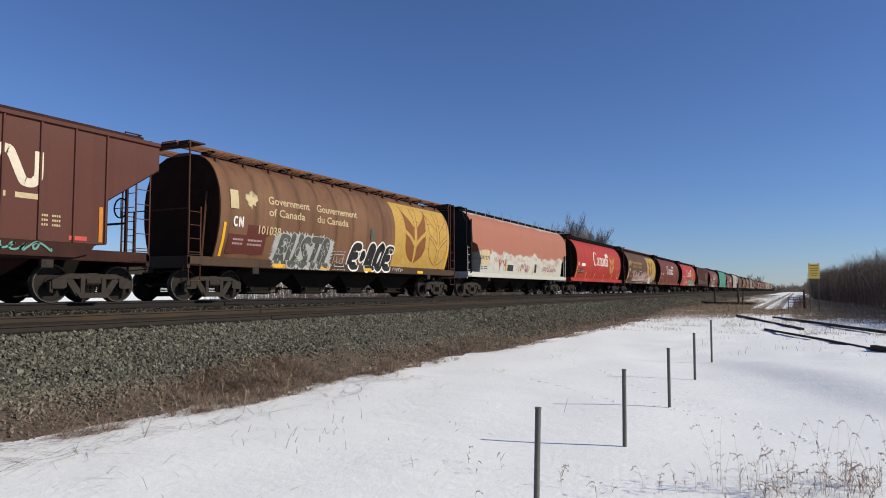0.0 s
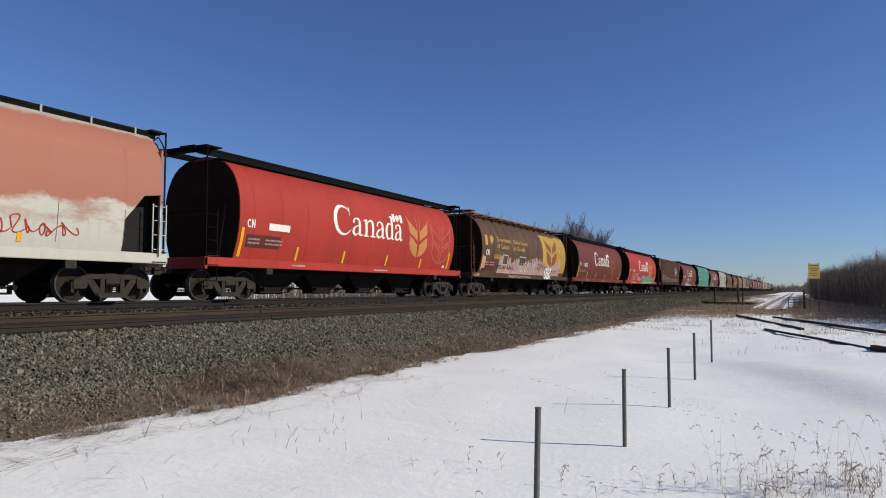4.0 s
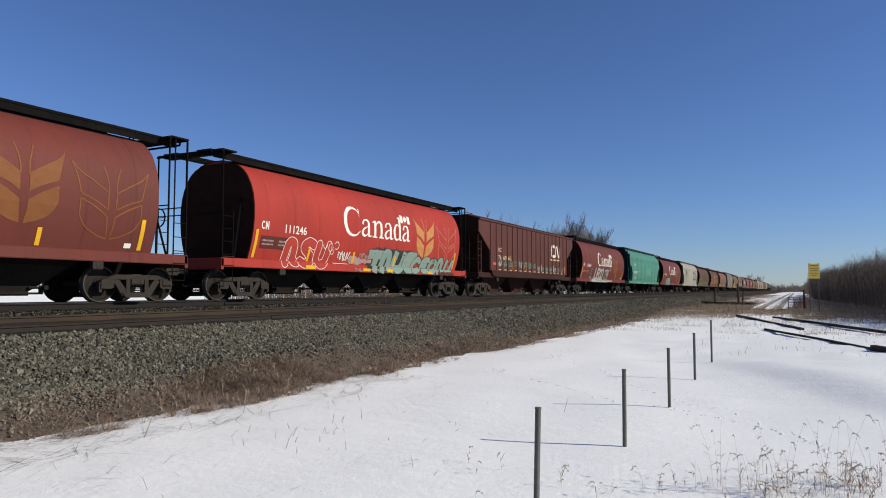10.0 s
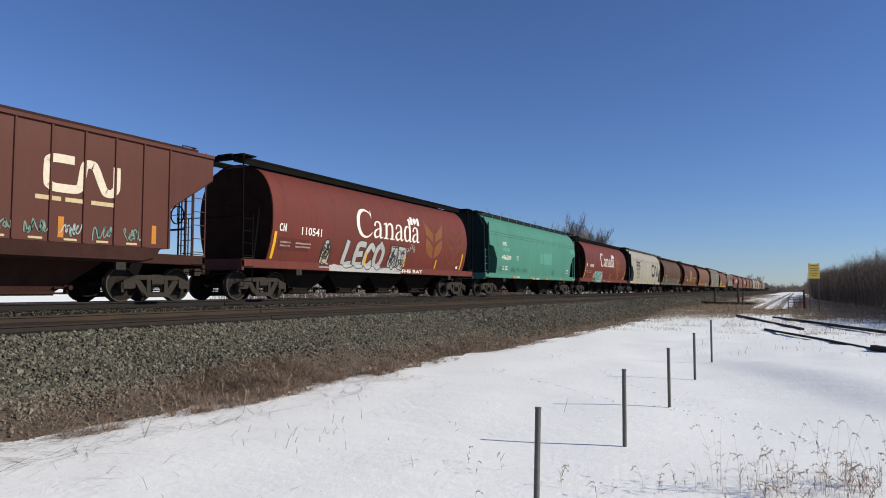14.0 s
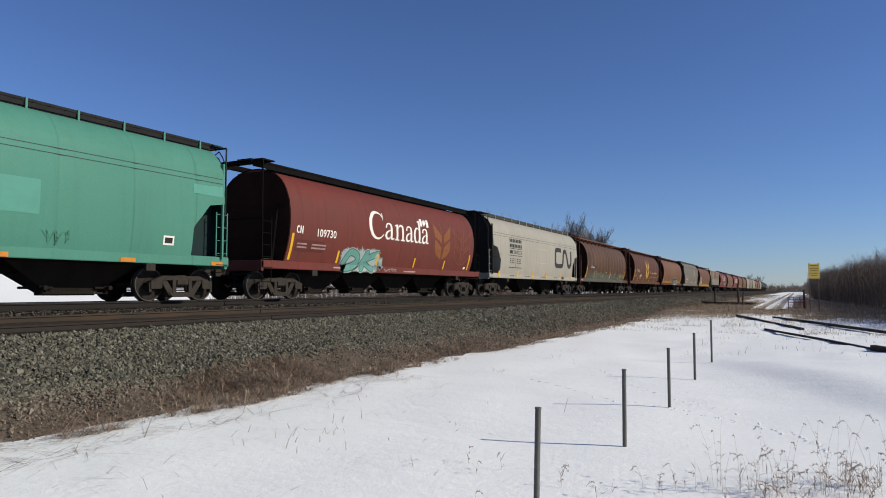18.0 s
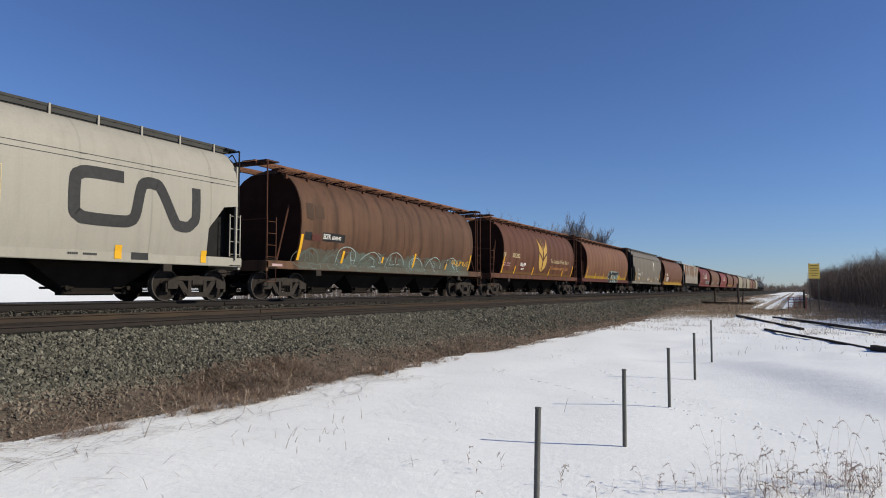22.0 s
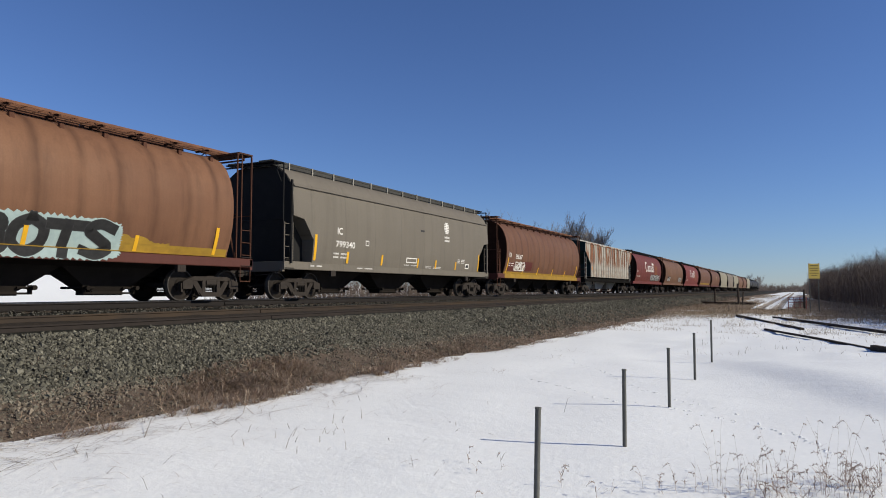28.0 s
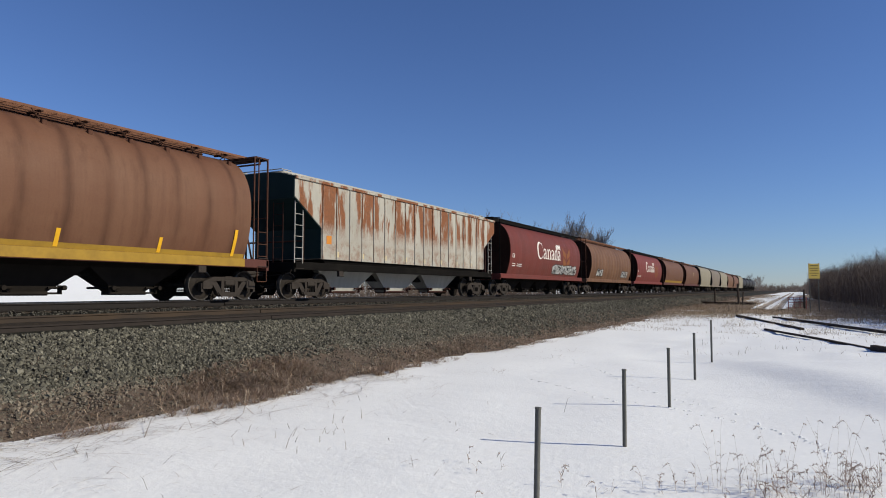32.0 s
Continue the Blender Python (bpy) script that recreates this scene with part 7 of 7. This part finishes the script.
reflectors(c, K, [(-7.2, 1.4, 2.2, 0.1), (-3.7, 1.4, 1.8, 0.09), (-0.4, 1.4, 1.75, 0.09), (2.4, 1.35, 1.75, 0.09)])
cars.append(c)

# 5 and 6
cars.append(canada_car(at(5), P_MAROON, "maroon cylindrical grain hopper with white lettering, faded gold wheat", "110533", M_DULLGOLD))
c = canada_car(at(6), P_RED, "bright red cylindrical grain hopper with teal and white graffiti", "111246", M_TANGOLD)
throw_up(c, K, "NSU", -5.7, -3.25, 1.06, 2.1, 0.30, P_REDDARK, M_WHITE, None, 0.08, 0.022, 1.0)
rings(c, K, -3.6, -2.7, 1.7, 2.0, M_WHITE, 21, 4, 0.07, 0.13, 0.025)
scrawl(c, K, -2.75, -1.95, 1.35, 1.75, M_WHITE, 22, 5, 0.035)
block(c, K, [(-2.9, -2.0, 1.27, 1.30)], M_WHITE, 1, "graffiti_line")
scrawl(c, K, -1.4, -0.4, 1.45, 1.75, M_PINK, 26, 8, 0.03)
scrawl(c, K, -1.6, 0.2, 1.04, 1.16, M_PINK, 27, 7, 0.025)
blotch(c, K, -2.0, 0.1, 1.28, 1.6, M_PINK, 24, "overspray")
frayed(c, K, -0.7, 3.0, 1.0, 1.98, M_CHAR, 25, 0.10, 0.4)
throw_up(c, K, "TNUE", -0.6, 2.9, 1.0, 1.98, 0.36, M_TEALGREY, M_CHAR, None, 0.12, 0.022, 1.0, True, 1.3)
throw_up(c, K, "CEONU", 2.7, 6.6, 1.02, 1.82, 0.25, M_TEALGREY, M_CHAR, None, 0.16, 0.03, 3.2)
block(c, K, [(0.75, 1.2, 1.04, 1.17), (4.2, 4.6, 1.04, 1.16), (-4.5, -3.95, 1.04, 1.16), (-1.0, -0.5, 1.04, 1.15)], M_YELLOW, 6.5, "reflector_strip", "yellow reflective strip")
ragged_band(c, K, 5.2, 6.9, 1.02, 1.15, M_MAROONP, 28, 0.1, 6.2)
cars.append(c)

# 7: ribbed, teal tags on its panels
c = ribbed_car(at(7), P_OXIDE, P_OXIDE, M_DARKMAROON, M_DARKMAROON, M_END, "oxide-brown ribbed hopper car with teal tags on its panels")
noodle(c, "ribbed", 3.62, 2.62, 1.75, 0.70, 0.2, M_IVORY)
block(c, "ribbed", [(3.35, 3.95, 2.33, 2.43), (4.05, 4.55, 2.33, 2.43), (4.7, 5.3, 2.33, 2.43)], M_CREAM, 1, "web_address_bar")
letters(c, "ribbed", "IC", -5.82, -5.35, 2.48, 0.22, M_CREAM)
for k, d in enumerate(("76", "69", "62")):
    letters(c, "ribbed", d, -5.85 + k * 0.74, -5.40 + k * 0.76, 2.05, 0.22, M_CREAM)
for k in range(15):
    x = -5.9 + k * 0.82
    scrawl(c, "ribbed", x + 0.02, x + 0.52, 1.6 if k < 8 else 1.5, 2.08 if k < 8 else 1.9, M_TEALPALE if k % 4 else M_PALE, 30 + k, 5, 0.028)
    block(c, "ribbed", [(x + 0.1, x + 0.42, 1.44, 1.49)], M_CREAM, 1, "data_stencil")
for x in (-3.72, -1.26, 1.42, 3.96, 6.5):
    block(c, "ribbed", [(x - 0.07, x + 0.07, 1.5, 1.98)], M_ORANGE, 2, "reflector_strip")
data_block(c, "ribbed", -5.8, 1.75, M_CREAM, 2, 0.45, 0.045)
block(c, "ribbed", [(-6.6, -6.1, 1.7, 1.85)], M_SPRAYRED, 1, "red_tag")
cars.append(c)

# 8
c = canada_car(at(8), P_MAROON, "maroon cylindrical grain hopper with white lettering and silver graffiti", "110541", M_DULLGOLD)
ragged_band(c, K, -4.0, 1.0, 1.0, 1.22, M_SILVER, 43, 0.12, 0.5)
graffiti(c, K, -4.5, -4.05, 1.2, 2.1, M_SILVER, M_CHAR, 45, 1, swirl=True)
throw_up(c, K, "LECO", -3.3, -0.5, 1.12, 2.22, 0.22, M_SILVER, M_CHAR, None, 0.10, 0.035, 1.0, True)
graffiti(c, K, 0.0, 1.3, 1.15, 2.15, M_SILVER, M_CHAR, 46, 2, swirl=True)
rings(c, K, 1.3, 2.0, 1.9, 2.2, M_SILVER, 47, 5, 0.05, 0.1, 0.03)
letters(c, K, "THE RAT", 1.0, 2.9, 1.05, 0.14, M_WHITE, 0.02, 3, "graffiti")
cars.append(c)

# 9: green
c = flow_car(at(9), P_GREEN, M_BLACKEND, M_TEALEND, "sea-green covered hopper car with white number and dark ends", True, LENGTH, P_GREEN)
letters(c, "flow", "SHPX", -6.22, -5.6, 2.84, 0.22, M_WHITE)
letters(c, "flow", "496309", -6.3, -4.9, 2.05, 0.25, M_WHITE)
block(c, "flow", [(-6.15, -5.72, 2.54, 2.75), (-5.70, -5.12, 2.52, 2.73)], M_PALEGREEN, 0.6, "paler_patch")
block(c, "flow", [(0.18, 0.86, 2.02, 2.68), (0.90, 2.58, 1.98, 2.75)], M_PALEGREEN, 0.6, "paler_patch", "paler green repainted patch")
data_block(c, "flow", -6.2, 1.62, M_WHITE, 2, 0.95, 0.07)
data_block(c, "flow", -4.2, 1.06, M_WHITE, 1, 1.0, 0.06)
data_block(c, "flow", -0.9, 1.06, M_WHITE, 2, 1.2, 0.03)
for x in (-4.2, -1.2, 1.78, 4.94, 7.9):
    block(c, "flow", [(x - 0.22, x + 0.22, 1.01, 1.12)], M_ORANGE, 2, "reflector_strip")
for k, x in enumerate((-6.7, -4.8, -3.9, -2.8, 2.7)):
    scrawl(c, "flow", x, x + 0.7, 1.35, 1.7, M_DARKGREEN, 50 + k, 4, 0.025)
block(c, "flow", [(5.95, 6.3, 1.5, 1.75)], M_WHITE, 1, "notice_plate")
block(c, "flow", [(6.0, 6.25, 1.55, 1.70)], M_BLACKP, 2, "notice_plate")
block(c, "flow", [(-3.98, -3.72, 2.1, 2.32)], M_WHITE, 1, "notice_plate")
block(c, "flow", [(-3.95, -3.75, 2.13, 2.29)], P_GREEN, 2, "notice_plate")
ragged_band(c, "flow", 6.9, 8.0, 3.0, 3.3, M_PALEGREEN, 57, 0.1, 0.4, "scuffed_patch")
cars.append(c)

# 10
c = canada_car(at(10), P_MAROON, "maroon cylindrical grain hopper with white lettering and teal graffiti", "109730", M_DULLGOLD)
frayed(c, K, -4.1, -1.75, 1.0, 1.85, M_PALE, 61, 0.16, 0.4)
throw_up(c, K, "DK", -4.25, -1.9, 1.02, 1.86, 0.24, M_TEAL, M_BLACKP, M_PALE, 0.45, 0.03)
scrawl(c, K, -1.8, -1.3, 1.1, 1.8, M_PALE, 62, 4, 0.09)
scrawl(c, K, -1.2, -0.2, 1.06, 1.2, M_PINK, 63, 5, 0.025)
cars.append(c)

# 11: pale grey with dark emblem
c = flow_car(at(11), P_PALE, M_ROOFGREY, M_BLACKEND, "pale grey covered hopper car with dark ribbon emblem", True, LENGTH, P_PALE)
noodle(c, "flow", 2.85, 1.98, 3.6, 1.15, 0.30, M_CHAR)
for z in (3.12, 2.82):
    block(c, "flow", [(-5.65 + k * 0.25, -5.47 + k * 0.25, z, z + 0.2) for k in range(8)], M_CHAR, 1, "lettering_bar")
block(c, "flow", [(-5.65, -5.2, 2.45, 2.65)], M_CHAR, 1, "owner_mark")
letters(c, "flow", "388323", -5.05, -3.7, 2.45, 0.21, M_CHAR, 0.0, 1)
block(c, "flow", [(-5.72, -3.62, 2.74, 2.77), (-5.72, -3.62, 2.33, 2.36), (-5.72, -3.62, 1.62, 1.66), (-4.7, -4.67, 1.66, 2.33)], M_CHAR, 1.2, "lettering_rule")
data_block(c, "flow", -5.6, 2.12, M_CHAR, 3, 0.75, 0.055)
data_block(c, "flow", -4.5, 2.12, M_CHAR, 3, 0.7, 0.055)
block(c, "flow", [(-1.2, 1.2, 2.05, 2.07), (-1.2, 1.2, 2.95, 2.97), (-1.2, -1.18, 2.05, 2.97), (1.18, 1.2, 2.05, 2.97)], M_CREAM, 0.5, "panel_outline")
for x in (-7.05, -4.16, -1.53, 1.1, 4.11, 6.85):
    block(c, "flow", [(x - 0.10, x + 0.10, 1.08, 1.42)], M_YELLOW, 2, "reflector_strip")
block(c, "flow", [(4.5, 5.0, 1.08, 1.26)], M_CHAR, 1, "notice_plate")
for x in (-5.4, -2.8, 0.2, 2.8):
    data_block(c, "flow", x, 1.14, M_CHAR, 1, 0.8, 0.05)
cars.append(c)

# 12: rusty brown, blackened number patch
c = cylinder_car(at(12), P_BROWN2, P_BROWN2, M_RUST, M_RUST, "rust-brown cylindrical hopper with pale teal graffiti along its foot", short=True)
block(c, K, [(-5.66, -4.32, 2.04, 2.34)], M_BLACKP, 0.8, "number_patch", "black number patch")
letters(c, K, "ECFX", -5.62, -5.2, 2.12, 0.17, M_WHITE, 0.02, 2)
letters(c, K, "604540", -5.12, -4.58, 2.12, 0.12, M_WHITE, 0.02, 2)
block(c, K, [(-6.65, -6.28, 2.03, 2.30)], M_BLACKP, 0.8, "painted_patch")
block(c, K, [(-6.25, -5.75, 2.02, 2.25)], P_OXIDE, 0.8, "painted_patch")
block(c, K, [(-6.6, -6.2, 2.75, 3.3), (-6.1, -5.6, 2.8, 3.25)], P_GRIME, 0.3, "painted_patch")
ragged_band(c, K, -6.8, 6.7, 1.02, 1.62, M_HAZE, 71, 0.40, 0.4, "overspray", "hazy grey-green sprayed band")
scrawl(c, K, -6.9, 6.6, 1.05, 1.85, M_TEALDIM, 72, 14, 0.03)
arches(c, K, -4.9, 5.6, 1.2, 1.95, M_PALE, 74, 6, 0.026)
arches(c, K, -6.8, 6.2, 1.1, 1.8, M_TEALDIM, 78, 10, 0.06, 2.2)
for k in range(6):
    blotch(c, K, -6.6 + k * 2.1, -4.3 + k * 2.1, 1.1, 1.8, M_TEALDIM if k % 2 else M_HAZE, 90 + k, "overspray")
reflectors(c, K, [(-6.78, 1.32, 2.2, 0.13), (-4.25, 1.30, 1.75, 0.13), (1.06, 1.30, 1.9, 0.13), (6.72, 1.32, 2.1, 0.1), (-1.5, 1.4, 1.65, 0.1), (4.2, 1.3, 1.55, 0.1)])
scrawl(c, K, 4.6, 6.6, 1.5, 1.8, M_YELLOW, 77, 6, 0.03)
block(c, K, [(-8.1, -7.6, 1.08, 1.16)], M_PINK, 1, "data_stencil")
cars.append(c)

# 13: brown with a large gold wheat emblem
c = cylinder_car(at(13), P_DARKBROWN, P_DARKBROWN, M_RUST, M_RUST, "red-brown cylindrical grain hopper with large gold wheat emblem", short=True)
wheat(c, K, -0.08, 1.52, 1.9, 2.2, M_GOLD)
mark(c, K, -6.85, 2.22, 0.26, M_CREAM)
letters(c, K, "395262", -5.50, -4.28, 2.24, 0.25, M_CREAM)
letters(c, K, "The Canadian Wheat Board", 1.5, 5.55, 2.16, 0.24, M_CREAM, 0.008)
letters(c, K, "La Commission canadienne du bl\u00e9", 1.6, 5.65, 1.72, 0.22, M_TANGOLD, 0.006)
data_block(c, K, -6.8, 1.85, M_PINK, 2, 1.2, 0.06)
block(c, K, [(-6.9, -6.0, 1.55, 1.95)], M_MAROONP, 0.4, "data_patch")
block(c, K, [(-4.05, -3.15, 1.6, 2.05)], M_MAROONP, 0.5, "painted_patch")
scrawl(c, K, -4.0, -3.15, 1.72, 2.02, M_WHITE, 75, 5, 0.05)
scrawl(c, K, -3.8, -3.3, 1.56, 1.66, M_WHITE, 80, 4, 0.03)
ragged_band(c, K, -6.8, 6.8, 1.27, 1.42, M_FOOT, 81, 0.10, 0.3, "stained_foot")
reflectors(c, K, [(-6.75, 1.32, 2.2, 0.12), (-4.8, 1.30, 1.75, 0.12), (-1.64, 1.30, 1.75, 0.12), (1.53, 1.30, 1.72, 0.12), (4.5, 1.30, 1.7, 0.12), (6.72, 1.32, 2.1, 0.12)])
cars.append(c)

# 14: orange-brown with yellow foot band
c = cylinder_car(at(14), P_ORANGE, P_OXIDE, M_RUST, M_RUST, "orange-brown cylindrical hopper with yellow band and bubble graffiti")
block(c, K, [(-7.3, 7.3, 1.27, 1.50)], M_BAND, 0.4, "foot_band", "yellow band along the foot")
ragged_band(c, K, 3.6, 5.2, 1.27, 1.62, M_BAND, 79, 0.2, 0.5, "overspray")
frayed(c, K, 0.0, 3.7, 1.04, 2.0, M_PALE, 76, 0.06, 0.7)
throw_up(c, K, "BOTS", 0.05, 3.45, 1.05, 2.0, 0.22, M_BLACKP, M_CHAR, M_PALE, 0.10, 0.02, 1.6, True, 1.2)
reflectors(c, K, CYL_STRIPS)
cars.append(c)

# 15: warm grey
c = flow_car(at(15), P_GREY, M_ROOFGREY, M_BLACKEND, "warm grey covered hopper car with white stencilled number", True, LENGTH, P_PALE, False)
letters(c, "flow", "IC", -5.6, -5.28, 2.34, 0.24, M_WHITE)
letters(c, "flow", "799340", -5.66, -4.46, 1.88, 0.22, M_WHITE)
data_block(c, "flow", -5.76, 1.60, M_WHITE, 2, 0.9, 0.06)
block(c, "flow", [(-3.75, -3.52, 2.02, 2.22)], M_WHITE, 1, "notice_plate")
block(c, "flow", [(-3.72, -3.55, 2.05, 2.19)], P_GREY, 2, "notice_plate")
for k in range(7):
    z = 2.98 + k * 0.082
    r = 0.25 * math.sqrt(1 - ((k - 3) / 3.7) ** 2)
    block(c, "flow", [(3.16 - r, 3.11, z, z + 0.05), (3.21, 3.16 + r, z, z + 0.05)], M_WHITE, 1, "emblem_bar")
block(c, "flow", [(3.11, 3.21, 3.0, 3.5)], M_WHITE, 1.3, "emblem_bar")
for z in (2.76, 2.60):
    block(c, "flow", [(2.92 + k * 0.072, 2.97 + k * 0.072, z, z + 0.10 - 0.025 * (k % 2)) for k in range(7)], M_WHITE, 1, "lettering_bar")
block(c, "flow", [(-0.57, 0.34, 1.48, 1.70)], M_WHITE, 1, "notice_plate")
block(c, "flow", [(-0.52, 0.29, 1.52, 1.66)], P_GREY, 2, "notice_plate")
block(c, "flow", [(5.3, 5.72, 1.38, 1.62)], M_WHITE, 1, "notice_plate")
block(c, "flow", [(5.36, 5.66, 1.43, 1.57)], M_BLACKP, 2, "notice_plate")
data_block(c, "flow", 4.4, 1.78, M_WHITE, 3, 0.8, 0.035)
data_block(c, "flow", -0.7, 1.36, M_WHITE, 1, 1.2, 0.035)
data_block(c, "flow", 1.2, 1.36, M_WHITE, 2, 1.5, 0.03)
data_block(c, "flow", -7.0, 1.12, M_WHITE, 1, 0.7, 0.05)
data_block(c, "flow", -4.2, 1.12, M_WHITE, 1, 1.1, 0.04)
block(c, "flow", [(0.6, 0.95, 2.9, 2.98)], M_CHAR, 1, "scuff")
reflectors(c, "flow", [(-6.84, 1.34, 2.24, 0.13), (-4.88, 1.3, 1.73, 0.13), (-2.5, 1.3, 1.72, 0.12), (0.45, 1.3, 1.70, 0.12), (2.13, 1.3, 1.68, 0.12), (4.2, 1.3, 1.68, 0.11), (6.85, 1.28, 2.15, 0.11)])
cars.append(c)

# 16: brown, yellow band
c = cylinder_car(at(16), P_RUSTBROWN, P_OXIDE, M_RUST, M_RUST, "red-brown cylindrical hopper with a yellow band along its foot")
block(c, K, [(-7.3, 7.3, 1.02, 1.40)], M_BAND, 0.4, "foot_band", "yellow band along the foot")
mark(c, K, -6.95, 2.25, 0.26, M_WHITE)
letters(c, K, "396367", -5.9, -4.8, 2.18, 0.26, M_WHITE)
graffiti(c, K, -5.9, -4.2, 1.5, 2.0, P_RUSTBROWN, M_WHITE, 82, 3)
block(c, K, [(-7.0, -5.6, 1.45, 1.95), (-4.8, -2.9, 1.5, 2.05)], M_MAROONP, 0.5, "data_patch")
data_block(c, K, -6.85, 1.85, M_WHITE, 2, 0.8, 0.06)
reflectors(c, K, CYL_STRIPS)
cars.append(c)

# 17: rust-eaten white
c = ribbed_car(at(17), P_RUSTYWHITE, P_PALEHOPPER, P_PALEHOPPER, P_PALEHOPPER, M_TEALEND, "white ribbed hopper car with heavy rust running down its panels", True, skirt=False)
block(c, "ribbed", [(-6.75, -6.45, 1.95, 2.25)], M_ORANGE, 1, "notice_plate")
for k in range(8):
    block(c, "ribbed", [(-6.2 + k * 1.64, -6.0 + k * 1.64, 1.5, 1.7)], M_CREAM, 1, "data_stencil")
cars.append(c)

# 18 to 27: cars that stay far off
c = canada_car(at(18), P_MAROON, "maroon cylindrical grain hopper with white lettering and grey graffiti", "", M_DULLGOLD, False)
graffiti(c, K, 0.8, 6.4, 1.42, 2.1, M_SILVER, M_CHAR, 131, 6)
cars.append(c)
c = cylinder_car(at(19), P_BROWN, P_BROWN, M_RUST, M_RUST, "brown cylindrical grain hopper with white graffiti", False)
graffiti(c, K, -5.5, -3.5, 1.5, 2.1, M_SILVER, M_CHAR, 132, 2)
graffiti(c, K, 3.5, 6.0, 1.5, 2.1, M_SILVER, M_CHAR, 133, 3)
cars.append(c)
cars.append(canada_car(at(20), P_FARRED, "dull red cylindrical grain hopper with white lettering", "", M_DULLGOLD, False))
c = cylinder_car(at(21), P_RUSTBROWN, P_OXIDE, M_RUST, M_RUST, "red-brown cylindrical hopper with yellow band", False)
block(c, K, [(-7.3, 7.3, 1.34, 1.6)], M_BAND, 0.4, "foot_band")
cars.append(c)
c = cylinder_car(at(22), P_RUSTBROWN, P_OXIDE, M_RUST, M_RUST, "red-brown cylindrical grain hopper car", False)
mark(c, K, 0.5, 2.6, 0.5, M_CREAM)
cars.append(c)
cars.append(flow_car(at(23), P_CREAM, M_CHAR, M_BLACKEND, "cream covered hopper car", False))
cars.append(flow_car(at(24), P_DULL, M_CHAR, M_BLACKEND, "grey-brown covered hopper car", False))
cars.append(flow_car(at(25), P_CREAM, M_CHAR, M_BLACKEND, "cream covered hopper car", False))
cars.append(cylinder_car(at(26), P_BROWN, P_BROWN, M_RUST, M_RUST, "brown cylindrical grain hopper car", False))
cars.append(cylinder_car(at(27), P_RUSTBROWN, P_BROWN, M_RUST, M_RUST, "red-brown cylindrical grain hopper car", False))
cars.append(flow_car(at(28), P_CREAM, M_CHAR, M_BLACKEND, "cream covered hopper car", False))
for i in range(29, 33):
    cars.append(tank_car(at(i), "black tank car near the end of the train"))


def motions():
    """The whole train rolls towards -x at a steady speed; its wheels turn with it."""
    for c in cars:
        u = c.matrix_basis.translation.x
        walk(c, [(t, pose(u - SPEED * t, TRACK_Y, 0)) for t in (0.0, 8.0, 16.0, 24.0, CLIP)])
    turn = math.degrees(SPEED / 0.457)
    steps = [k / 15 for k in range(int(CLIP * 15) + 1)]
    for w, x in WHEELSETS:
        first = x * 53.0
        walk(w, [(t, pose(x, 0, 0.457, 0, first - turn * t, 0)) for t in steps])


motions()
